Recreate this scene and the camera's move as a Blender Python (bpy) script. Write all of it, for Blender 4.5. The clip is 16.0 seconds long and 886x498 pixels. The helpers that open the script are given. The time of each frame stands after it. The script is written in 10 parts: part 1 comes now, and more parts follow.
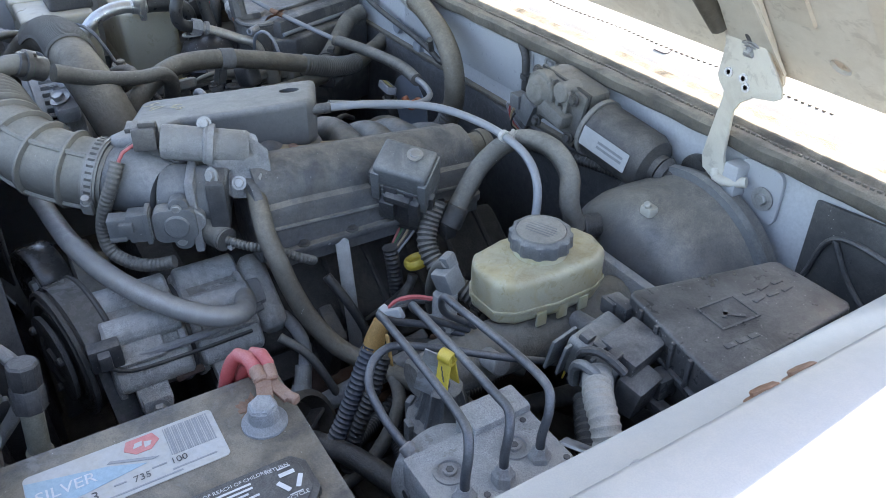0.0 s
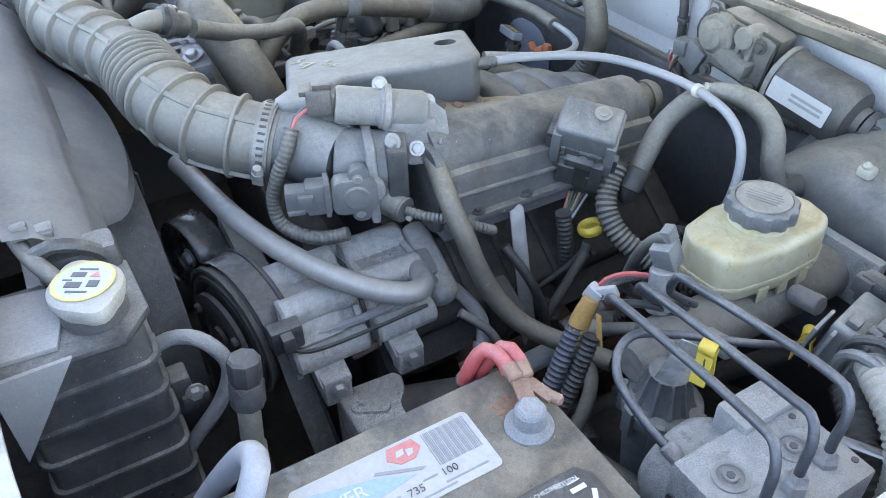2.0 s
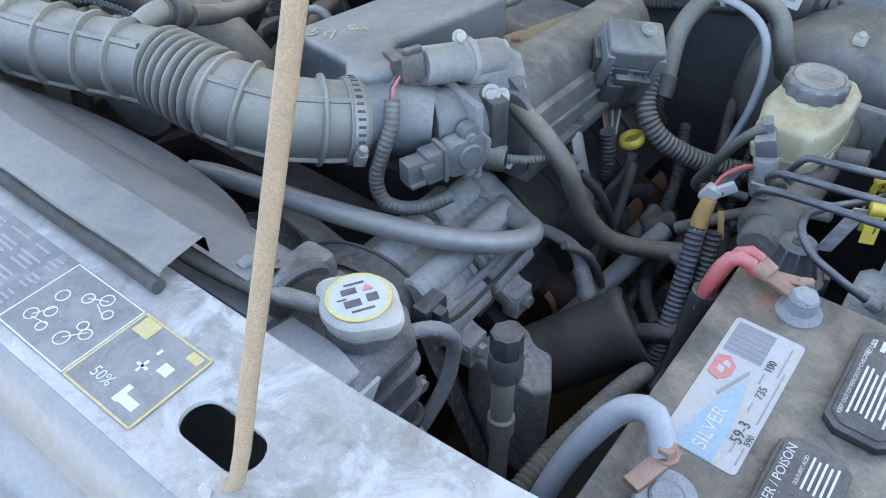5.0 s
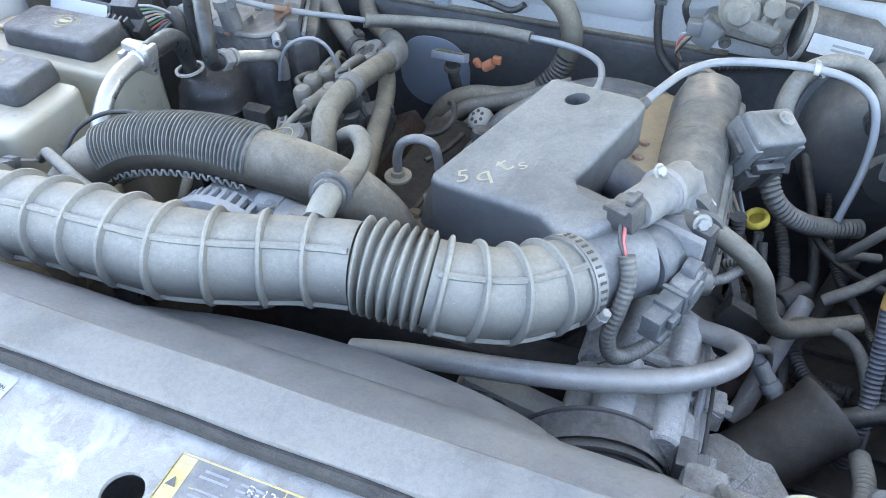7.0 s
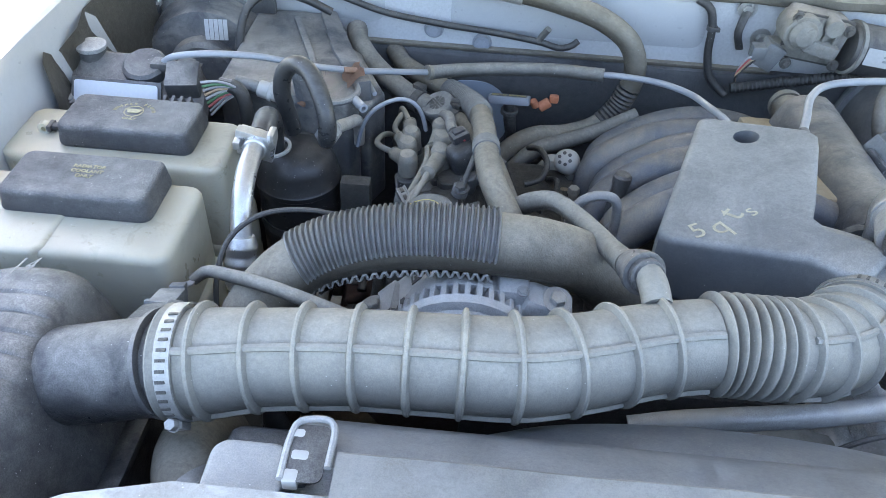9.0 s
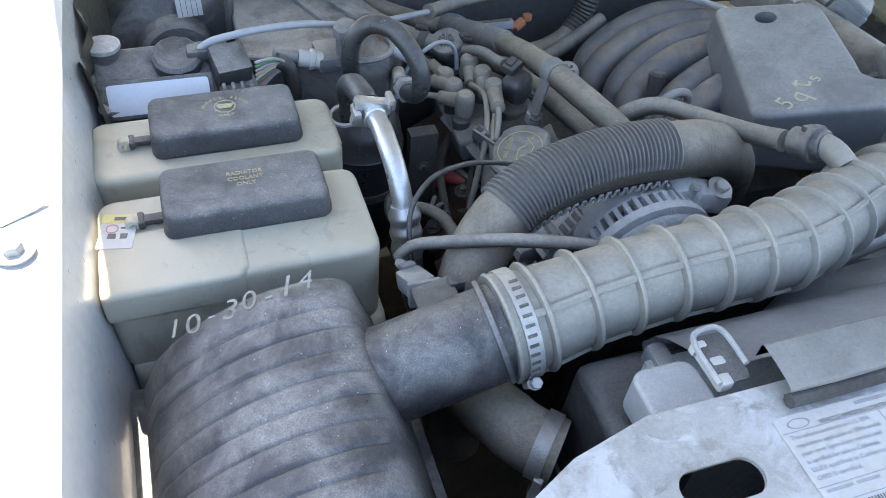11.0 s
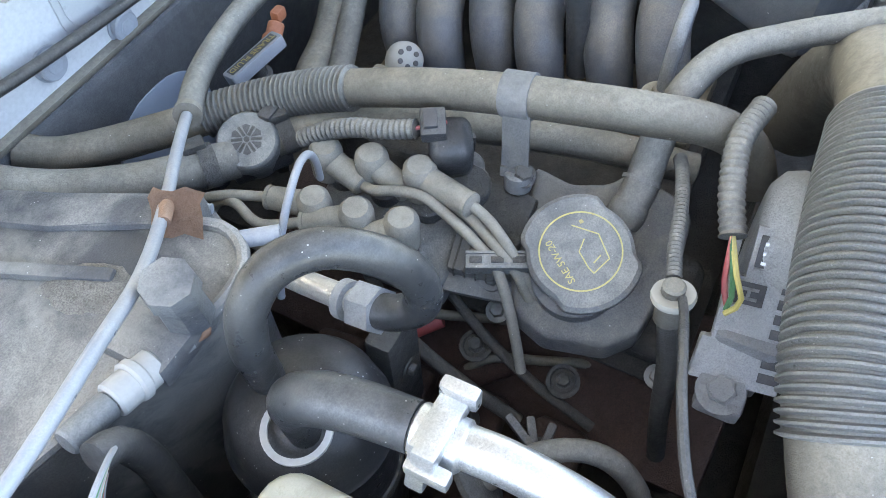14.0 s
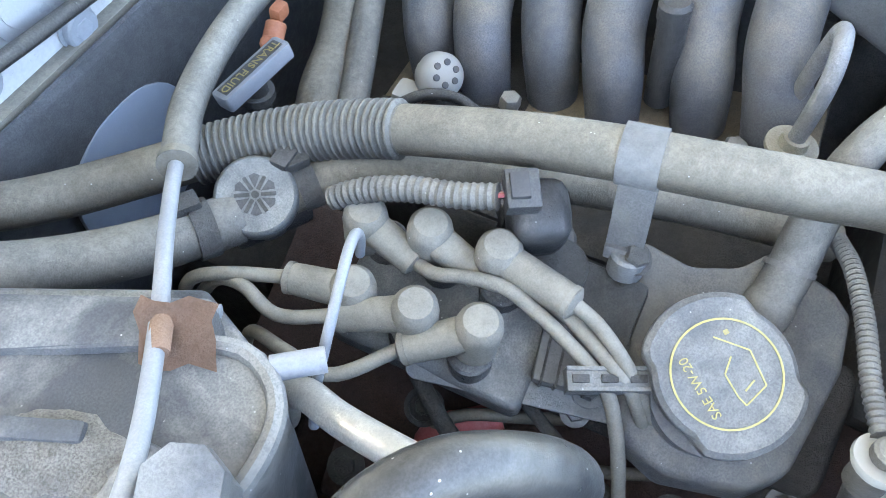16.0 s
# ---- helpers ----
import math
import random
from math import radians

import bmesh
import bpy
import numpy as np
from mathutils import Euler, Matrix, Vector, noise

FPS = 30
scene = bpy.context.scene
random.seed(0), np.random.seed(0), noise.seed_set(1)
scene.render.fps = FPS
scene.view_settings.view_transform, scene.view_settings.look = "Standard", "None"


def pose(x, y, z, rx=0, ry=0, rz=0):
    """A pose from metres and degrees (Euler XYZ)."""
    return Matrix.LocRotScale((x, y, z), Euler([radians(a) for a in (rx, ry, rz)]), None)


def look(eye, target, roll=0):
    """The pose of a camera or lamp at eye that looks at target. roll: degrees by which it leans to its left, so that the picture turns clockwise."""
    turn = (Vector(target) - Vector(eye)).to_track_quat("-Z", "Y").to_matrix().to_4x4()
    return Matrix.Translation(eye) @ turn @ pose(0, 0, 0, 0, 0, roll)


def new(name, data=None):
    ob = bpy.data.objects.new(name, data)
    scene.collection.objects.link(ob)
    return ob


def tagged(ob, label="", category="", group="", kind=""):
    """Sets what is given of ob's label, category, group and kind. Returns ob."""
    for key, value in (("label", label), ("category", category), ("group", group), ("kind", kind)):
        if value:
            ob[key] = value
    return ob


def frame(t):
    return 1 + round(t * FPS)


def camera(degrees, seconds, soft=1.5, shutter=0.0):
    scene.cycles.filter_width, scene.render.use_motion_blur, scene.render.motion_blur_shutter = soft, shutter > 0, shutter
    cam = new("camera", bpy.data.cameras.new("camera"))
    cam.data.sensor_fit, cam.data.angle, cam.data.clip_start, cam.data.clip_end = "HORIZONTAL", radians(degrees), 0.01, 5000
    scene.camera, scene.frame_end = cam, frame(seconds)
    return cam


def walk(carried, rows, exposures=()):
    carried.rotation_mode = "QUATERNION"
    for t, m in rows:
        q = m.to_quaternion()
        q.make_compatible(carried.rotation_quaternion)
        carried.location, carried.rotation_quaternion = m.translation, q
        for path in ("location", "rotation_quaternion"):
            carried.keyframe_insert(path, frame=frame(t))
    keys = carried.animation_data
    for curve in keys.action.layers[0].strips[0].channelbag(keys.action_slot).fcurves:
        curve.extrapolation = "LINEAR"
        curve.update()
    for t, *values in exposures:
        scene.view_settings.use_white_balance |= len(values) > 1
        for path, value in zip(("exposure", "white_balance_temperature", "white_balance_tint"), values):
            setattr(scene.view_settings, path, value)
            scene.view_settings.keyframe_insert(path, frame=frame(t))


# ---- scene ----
cam = camera(59.6, 16.0, 0.65)
PATH = [
    (0, (1.038, -0.199, 1.365), (-0.379, 0.677, 0.257), 0.6),
    (0.5, (1.05, -0.232, 1.372), (-0.38, 0.605, 0.251), 0.6),
    (1, (1.048, -0.263, 1.372), (-0.396, 0.529, 0.238), 0.5),
    (1.5, (0.993, -0.291, 1.365), (-0.434, 0.469, 0.187), -0.4),
    (2, (0.895, -0.305, 1.358), (-0.477, 0.461, 0.12), -1.6),
    (2.5, (0.843, -0.322, 1.355), (-0.45, 0.446, 0.036), -3.1),
    (3, (0.791, -0.337, 1.318), (-0.419, 0.425, -0.08), -4.0),
    (3.2, (0.771, -0.335, 1.308), (-0.41, 0.421, -0.119), -4.1),
    (5.3, (0.642, -0.583, 1.413), (-0.256, 0.577, 0.053), -1.2),
    (5.5, (0.612, -0.590, 1.437), (-0.285, 0.555, 0.064), -1.5),
    (6, (0.465, -0.586, 1.444), (-0.374, 0.631, 0.097), -2.5),
    (6.5, (0.377, -0.576, 1.443), (-0.35, 0.701, 0.086), -2.6),
    (7, (0.299, -0.602, 1.448), (-0.261, 0.745, 0.079), -1.2),
    (7.5, (0.208, -0.671, 1.475), (-0.212, 0.737, 0.118), 0.1),
    (8, (0.109, -0.719, 1.481), (-0.167, 0.738, 0.139), 1.6),
    (8.5, (-0.009, -0.687, 1.465), (-0.163, 0.802, 0.138), 3.1),
    (9, (-0.132, -0.626, 1.46), (-0.199, 0.855, 0.118), 3.3),
    (9.5, (-0.215, -0.607, 1.467), (-0.156, 0.855, 0.104), 3.7),
    (10, (-0.338, -0.627, 1.481), (-0.125, 0.797, 0.094), 3.6),
    (10.2, (-0.39, -0.633, 1.481), (-0.116, 0.775, 0.088), 4.3),
    (12.3, (-0.747, -0.384, 1.428), (0.264, 0.474, -0.069), 7.7),
    (12.5, (-0.772, -0.34, 1.425), (0.303, 0.438, -0.071), 7.4),
    (13, (-0.725, -0.231, 1.393), (0.422, 0.39, -0.123), 5.2),
    (13.5, (-0.591, -0.129, 1.354), (0.497, 0.43, -0.229), 1.2),
    (14, (-0.486, -0.017, 1.311), (0.528, 0.548, -0.317), -2.7),
    (14.5, (-0.413, 0.075, 1.271), (0.563, 0.605, -0.392), -2.2),
    (15, (-0.378, 0.122, 1.233), (0.579, 0.596, -0.458), -0.5),
    (15.5, (-0.38, 0.121, 1.233), (0.581, 0.575, -0.461), 0.5),
    (16, (-0.394, 0.118, 1.24), (0.618, 0.511, -0.44), 4.5),
]
walk(cam, [(t, look(eye, target, roll)) for t, eye, target, roll in PATH], exposures=[
    (0.0, 2.640, 7450, 15), (1.2, 2.950, 7750, 13), (2.3, 3.480, 7900, 14), (3.2, 3.550, 7850, 15), (5.3, 3.050, 7450, 12), (7.0, 3.630, 7550, 13), (8.2, 3.070, 7500, 13), (9.4, 3.290, 7350, 13), (10.2, 3.130, 7350, 13),
    (12.5, 2.580, 7800, 14), (13.5, 3.450, 8100, 14), (14.5, 4.040, 7900, 12), (16.0, 4.300, 7700, 12)])
# ---------------------------------------------------------------- world and sun
world = bpy.data.worlds.new("daylight")
scene.world = world
world.use_nodes = True
SUN_EL, SUN_AZ = 52.0, 8.0        # height of the sun; degrees from straight behind the car towards its passenger side
wn = world.node_tree.nodes
sky = wn.new("ShaderNodeTexSky")
sky.sky_type, sky.sun_disc = "NISHITA", False
sky.sun_elevation, sky.sun_rotation = radians(SUN_EL), radians(-SUN_AZ)
wn["Background"].inputs[1].default_value = 0.14
world.node_tree.links.new(sky.outputs[0], wn["Background"].inputs[0])
sun = new("sun", bpy.data.lights.new("sun", "SUN"))
sun.data.energy, sun.data.angle, sun.data.color = 4.6, radians(0.53), (1.0, 0.95, 0.87)
ce = math.cos(radians(SUN_EL))
sun.matrix_world = look((-math.sin(radians(SUN_AZ)) * ce * 9, math.cos(radians(SUN_AZ)) * ce * 9, math.sin(radians(SUN_EL)) * 9), (0, 0, 0))


# ---------------------------------------------------------------- materials
class G:
    """A small node graph builder for one material."""

    def __init__(self, name):
        self.m = bpy.data.materials.new(name)
        self.m.use_nodes = True
        self.t = self.m.node_tree
        self.bsdf = self.t.nodes["Principled BSDF"]
        self.pos = self.t.nodes.new("ShaderNodeNewGeometry")

    def node(self, kind, ins=(), **attrs):
        n = self.t.nodes.new(kind)
        if "op" in attrs:
            n.operation = attrs["op"]
        if "data" in attrs:
            n.data_type = attrs["data"]
        if "blend" in attrs:
            n.blend_type = attrs["blend"]
        for key, v in dict(ins).items():
            self.put(n.inputs[key], v)
        return n

    def put(self, sock, v):
        if isinstance(v, bpy.types.NodeSocket):
            self.t.links.new(v, sock)
        else:
            sock.default_value = v

    def math(self, op, a, b=0.0, c=0.0):
        n = self.node("ShaderNodeMath", {0: a, 1: b, 2: c}, op=op)
        return n.outputs[0]

    def noise(self, scale, detail=4.0, rough=0.55, vec=None, dist=0.0):
        n = self.node("ShaderNodeTexNoise", {"Vector": vec or self.pos.outputs["Position"], "Scale": scale, "Detail": detail, "Roughness": rough, "Distortion": dist})
        return n.outputs["Fac"]

    def ramp(self, fac, lo, hi, a=0.0, b=1.0):
        n = self.node("ShaderNodeMapRange", {0: fac, 1: lo, 2: hi, 3: a, 4: b})
        return n.outputs[0]

    def mix(self, fac, a, b, blend="MIX"):
        n = self.node("ShaderNodeMix", {0: fac, 6: a, 7: b}, data="RGBA", blend=blend)
        return n.outputs[2]

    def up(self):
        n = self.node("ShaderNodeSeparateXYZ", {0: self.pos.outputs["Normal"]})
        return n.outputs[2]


def rgb(*c):
    return (*c, 1.0)


def surface(name, col, rough=0.6, dust_sky=0.4, metal=0.0, dustcol=(0.30, 0.28, 0.25), grain=0.25, bump=0.25, fine=260.0, blotch=22.0,
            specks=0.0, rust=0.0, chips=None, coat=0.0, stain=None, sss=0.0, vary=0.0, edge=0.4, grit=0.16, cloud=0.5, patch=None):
    """A worn surface: base colour with grain, soft blotches, dusty tops also lightened as by the sky, specks and rust.
    """
    g = G(name)
    c = rgb(*col)
    n_f = g.noise(fine, 5.0, 0.6)
    n_b = g.noise(blotch, 6.0, 0.62, dist=0.4)
    n_m = g.noise(blotch * 4.3, 4.0, 0.6)
    dark = rgb(*[v * (1 - grain) for v in col])
    light = rgb(*[min(1, v * (1 + grain)) for v in col])
    n_x = g.noise(900.0, 4.0, 0.7)
    base = g.mix(g.ramp(n_x, 0.36, 0.64), dark, light)
    base = g.mix(g.ramp(n_m, 0.42, 0.64, 0.0, 0.5), base, dark)
    if vary:
        info = g.node("ShaderNodeObjectInfo")
        base = g.mix(g.math("MULTIPLY", info.outputs["Random"], vary), base, dark)
    if chips:
        base = g.mix(g.ramp(g.noise(blotch * 1.7, 8.0, 0.7), 0.63, 0.66), base, rgb(*chips))
    if stain:
        s1 = g.ramp(g.noise(blotch * 0.8, 7.0, 0.66, dist=1.2), 0.50, 0.60)
        s2 = g.ramp(g.noise(blotch * 3.1, 6.0, 0.7, dist=0.6), 0.56, 0.62)
        base = g.mix(g.math("MULTIPLY", s1, 0.55), base, rgb(*stain))
        base = g.mix(g.math("MULTIPLY", s2, 0.5), base, rgb(*[v * 0.75 for v in stain]))
    if patch:
        pc, size, much = patch
        p1 = g.ramp(g.noise(size, 8.0, 0.68, dist=0.8), 0.56 - 0.12 * much, 0.66 - 0.10 * much)
        base = g.mix(g.math("MULTIPLY", p1, g.ramp(n_m, 0.3, 0.7, 0.45, 0.95)), base, rgb(*pc))
    if rust:
        r = g.ramp(g.noise(blotch * 2.0, 8.0, 0.7, dist=1.0), 0.66 - 0.25 * rust, 0.76 - 0.2 * rust)
        base = g.mix(g.math("MULTIPLY", r, 0.85), base, g.mix(n_f, rgb(0.10, 0.035, 0.012), rgb(0.30, 0.12, 0.04)))
    if dust_sky:
        # Dusting on upward faces; its steep ramp also paints the tops as sky-lit.
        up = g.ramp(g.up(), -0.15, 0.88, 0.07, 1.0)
        f = g.math("MULTIPLY", g.math("MULTIPLY", up, g.ramp(n_b, 0.36, 0.64, 1.0 - 1.3 * cloud, 1.0 + 0.6 * cloud)), dust_sky)
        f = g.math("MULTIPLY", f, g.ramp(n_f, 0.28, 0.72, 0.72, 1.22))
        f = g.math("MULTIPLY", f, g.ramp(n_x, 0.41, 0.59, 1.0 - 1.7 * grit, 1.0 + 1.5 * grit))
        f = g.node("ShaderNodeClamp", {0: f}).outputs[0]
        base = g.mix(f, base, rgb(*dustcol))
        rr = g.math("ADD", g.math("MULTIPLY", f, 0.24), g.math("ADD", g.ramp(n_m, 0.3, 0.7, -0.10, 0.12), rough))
    else:
        rr = g.math("ADD", g.ramp(n_b, 0.2, 0.8, -0.08, 0.1), rough)
    if specks:
        v = g.node("ShaderNodeTexVoronoi", {"Vector": g.pos.outputs["Position"], "Scale": 260.0, "Randomness": 1.0})
        s = g.ramp(v.outputs["Distance"], 0.07, 0.15, 1.0, 0.0)
        keep = g.ramp(g.noise(120.0, 2.0), 0.68 - 0.10 * specks, 0.70 - 0.10 * specks)
        base = g.mix(g.math("MULTIPLY", g.math("MULTIPLY", s, keep), 0.8), base, rgb(0.62, 0.61, 0.58))
    if edge:
        # Sharp convex edges take a lighter tone, broken up by fine noise.
        worn = g.math("MULTIPLY", g.ramp(g.pos.outputs["Pointiness"], 0.535, 0.62), g.ramp(n_f, 0.3, 0.7, 0.4, 1.0))
        base = g.mix(g.math("MULTIPLY", worn, edge), base, rgb(*[min(0.85, v * 1.5 + 0.12) for v in col]))
    g.put(g.bsdf.inputs["Base Color"], base)
    g.put(g.bsdf.inputs["Roughness"], g.node("ShaderNodeClamp", {0: rr, 1: 0.08, 2: 1.0}).outputs[0])
    g.put(g.bsdf.inputs["Metallic"], metal)
    if coat:
        g.put(g.bsdf.inputs["Coat Weight"], coat)
        g.put(g.bsdf.inputs["Coat Roughness"], 0.12)
    if sss:
        g.put(g.bsdf.inputs["Subsurface Weight"], sss)
        g.put(g.bsdf.inputs["Subsurface Radius"], (0.03, 0.025, 0.015))
        g.put(g.bsdf.inputs["Subsurface Scale"], 0.6)
    if bump:
        h = g.math("ADD", g.math("MULTIPLY", n_f, 0.7), g.math("MULTIPLY", n_x, 0.5))
        b = g.node("ShaderNodeBump", {"Strength": min(1.0, bump * 2.0), "Distance": 0.0028, "Height": h})
        g.put(g.bsdf.inputs["Normal"], b.outputs[0])
    return g.m


def plain(name, col, rough=0.5, metal=0.0):
    return surface(name, col, rough, dust_sky=0.12, metal=metal, grain=0.12, bump=0.08)


M = {}
M["rubber"] = surface("dusty_rubber", (0.062, 0.06, 0.056), 0.5, dust_sky=0.8, dustcol=(0.3, 0.285, 0.25), specks=0.5, grit=0.07, cloud=0.3)
M["rubber_brown"] = surface("brown_dusty_rubber", (0.075, 0.066, 0.052), 0.52, dust_sky=0.8, dustcol=(0.31, 0.28, 0.225), specks=0.5, grit=0.07, cloud=0.3)
M["rubber_dark"] = surface("black_rubber", (0.02, 0.02, 0.021), 0.4, dust_sky=0.24, specks=0.6)
M["hose_grey"] = surface("grey_dusty_hose", (0.135, 0.133, 0.122), 0.55, dust_sky=0.72, dustcol=(0.34, 0.325, 0.28), specks=0.4, bump=0.14, grain=0.12, grit=0.07, cloud=0.25)
M["plastic"] = surface("dusty_black_plastic", (0.034, 0.035, 0.038), 0.36, dust_sky=0.44, dustcol=(0.32, 0.31, 0.29), specks=0.9, grit=0.18, cloud=0.7, bump=0.16)
M["plastic_grey"] = surface("worn_grey_plastic", (0.105, 0.112, 0.118), 0.4, dust_sky=0.5, dustcol=(0.39, 0.38, 0.345), specks=0.7, bump=0.2, grain=0.2, grit=0.15, cloud=0.6)
M["plastic_black"] = surface("dark_plastic", (0.02, 0.02, 0.022), 0.36, dust_sky=0.34, dustcol=(0.25, 0.24, 0.225), specks=0.5)
M["cover"] = surface("matte_cover_plastic", (0.085, 0.092, 0.1), 0.45, dust_sky=0.72, dustcol=(0.31, 0.31, 0.3), bump=0.08, grain=0.12, specks=0.3, blotch=12.0, grit=0.14, cloud=0.35)
M["shroud"] = surface("shroud_plastic", (0.205, 0.215, 0.228), 0.45, dust_sky=0.6, dustcol=(0.44, 0.425, 0.39), bump=0.08, grain=0.1, specks=0.4, blotch=12.0, cloud=0.4)
M["strip"] = surface("dusty_strip_plastic", (0.27, 0.272, 0.265), 0.55, dust_sky=0.8, dustcol=(0.42, 0.40, 0.36), stain=(0.25, 0.225, 0.185), bump=0.08, grain=0.1, specks=0.4, blotch=8.0, cloud=0.6, patch=((0.21, 0.21, 0.21), 15.0, 0.45))
M["alu"] = surface("dull_cast_aluminium", (0.31, 0.315, 0.32), 0.42, dust_sky=0.5, metal=0.3, dustcol=(0.36, 0.345, 0.315), stain=(0.27, 0.27, 0.265), bump=0.6, specks=0.3, cloud=0.7)
M["alu_pitted"] = surface("oxidised_aluminium", (0.42, 0.43, 0.43), 0.55, dust_sky=0.55, metal=0.4, dustcol=(0.50, 0.485, 0.45), bump=0.8, grain=0.4, chips=(0.20, 0.195, 0.175), cloud=0.8, specks=0.8)
M["alu_pipe"] = surface("dull_aluminium_pipe", (0.36, 0.355, 0.34), 0.38, dust_sky=0.55, metal=0.25, dustcol=(0.37, 0.35, 0.31), bump=0.05, cloud=0.7)
M["alu_bright"] = surface("bright_aluminium", (0.60, 0.60, 0.60), 0.32, dust_sky=0.35, dustcol=(0.42, 0.41, 0.385), metal=0.85, bump=0.08)
M["steel"] = surface("zinc_steel", (0.33, 0.33, 0.32), 0.36, dust_sky=0.4, metal=0.6, bump=0.15, cloud=0.7)
M["steel_dark"] = surface("dark_greasy_steel", (0.06, 0.058, 0.055), 0.45, dust_sky=0.34, metal=0.3, dustcol=(0.21, 0.195, 0.17), bump=0.5)
M["engine_dark"] = surface("dirty_engine_casting", (0.036, 0.034, 0.032), 0.55, dust_sky=0.24, dustcol=(0.18, 0.155, 0.125), bump=0.7, grain=0.45, cloud=0.8)
M["engine_red"] = surface("grimy_brown_iron", (0.055, 0.024, 0.017), 0.6, dust_sky=0.18, dustcol=(0.21, 0.15, 0.12), bump=0.7, grain=0.45)
M["runner"] = surface("dusty_intake_casting", (0.125, 0.135, 0.155), 0.4, dust_sky=0.34, dustcol=(0.36, 0.31, 0.235), metal=0.2, bump=0.2, blotch=16.0, cloud=0.9)
M["paint"] = surface("white_body_paint", (0.385, 0.40, 0.415), 0.34, dust_sky=0.34, dustcol=(0.50, 0.48, 0.44), grain=0.05, bump=0.04, coat=0.35, specks=0.0)
M["paint_worn"] = surface("worn_white_paint", (0.36, 0.375, 0.39), 0.45, dust_sky=0.35, dustcol=(0.47, 0.44, 0.39), grain=0.08, bump=0.10, chips=(0.36, 0.345, 0.31), blotch=14.0, stain=(0.40, 0.39, 0.36), cloud=0.8)
M["panel"] = surface("weathered_grey_panel", (0.285, 0.282, 0.268), 0.40, dust_sky=0.3, dustcol=(0.37, 0.35, 0.31), grain=0.14, bump=0.10, blotch=11.0, specks=0.7, metal=0.1, stain=(0.135, 0.12, 0.098), grit=0.25, cloud=0.8, patch=((0.50, 0.52, 0.54), 24.0, 0.6))
M["hood_in"] = surface("cream_hood_inner_paint", (0.56, 0.53, 0.455), 0.5, dust_sky=0.4, dustcol=(0.44, 0.39, 0.31), grain=0.06, bump=0.08, blotch=14.0, cloud=0.8, stain=(0.45, 0.41, 0.34))
M["tank"] = surface("milky_tank_plastic", (0.43, 0.415, 0.335), 0.34, dust_sky=0.34, dustcol=(0.42, 0.375, 0.28), grain=0.07, bump=0.06, sss=0.25, blotch=9.0, cloud=0.9, specks=0.5, stain=(0.4, 0.36, 0.28))
M["reservoir"] = surface("yellowed_reservoir_plastic", (0.54, 0.50, 0.35), 0.34, dust_sky=0.55, dustcol=(0.36, 0.29, 0.18), grain=0.07, bump=0.06, sss=0.25, blotch=26.0, cloud=0.9, stain=(0.5, 0.4, 0.2))
M["cap_grey"] = surface("embossed_grey_cap", (0.045, 0.047, 0.053), 0.36, dust_sky=0.5, dustcol=(0.30, 0.295, 0.285), bump=0.9, fine=340.0, specks=1.2, grit=0.34, cloud=0.6)
M["copper"] = surface("corroded_copper", (0.30, 0.17, 0.12), 0.5, dust_sky=0.55, metal=0.4, dustcol=(0.36, 0.27, 0.22), rust=0.5)
M["rust"] = surface("rusty_metal", (0.20, 0.10, 0.055), 0.8, dust_sky=0.2, rust=0.8)
M["lead"] = surface("corroded_lead", (0.25, 0.265, 0.285), 0.6, dust_sky=0.4, metal=0.3, dustcol=(0.45, 0.44, 0.42), bump=0.6)
M["red"] = surface("faded_red_rubber", (0.42, 0.06, 0.06), 0.45, dust_sky=0.4, dustcol=(0.5, 0.3, 0.28), grain=0.1, bump=0.08)
M["yellow"] = plain("yellow_plastic", (0.62, 0.44, 0.05), 0.45)
M["orange"] = plain("orange_rubber", (0.50, 0.16, 0.07), 0.6)
M["white_plastic"] = surface("off_white_plastic", (0.4, 0.395, 0.375), 0.45, dust_sky=0.25, grain=0.05, bump=0.05)
M["cable_grey"] = surface("grey_cable_sheath", (0.225, 0.245, 0.275), 0.36, dust_sky=0.4, dustcol=(0.42, 0.41, 0.39), grain=0.06, bump=0.04)
M["tape"] = surface("brown_cloth_tape", (0.24, 0.125, 0.075), 0.8, dust_sky=0.35, stain=(0.15, 0.085, 0.055), dustcol=(0.38, 0.27, 0.2), grain=0.12, bump=0.3)
M["gold_tape"] = surface("aged_masking_tape", (0.48, 0.27, 0.08), 0.65, dust_sky=0.2, bump=0.25)
M["paper"] = surface("worn_label_paper", (0.4, 0.41, 0.41), 0.5, dust_sky=0.4, dustcol=(0.44, 0.42, 0.38), grain=0.04, bump=0.03, chips=(0.45, 0.43, 0.40))
M["paper_blue"] = surface("pale_blue_label", (0.52, 0.58, 0.66), 0.4, dust_sky=0.15, grain=0.03, bump=0.02)
# Black for print, and for the darkness painted where openings are not cut.
M["ink"] = surface("black_print_and_holes", (0.035, 0.035, 0.04), 0.5, dust_sky=0.2, grain=0.1, bump=0.0)
M["ink_grey"] = surface("printed_grey", (0.20, 0.21, 0.22), 0.5, dust_sky=0.2, grain=0.1, bump=0.0)
M["ink_teal"] = surface("printed_grey_blue", (0.22, 0.33, 0.40), 0.5, dust_sky=0.2, grain=0.1, bump=0.0)
M["ink_red"] = surface("printed_red", (0.48, 0.13, 0.12), 0.5, dust_sky=0.35, chips=(0.45, 0.43, 0.40), grain=0.1, bump=0.0)
M["ink_white"] = surface("printed_white", (0.50, 0.505, 0.505), 0.5, dust_sky=0.2, grain=0.1, bump=0.0)
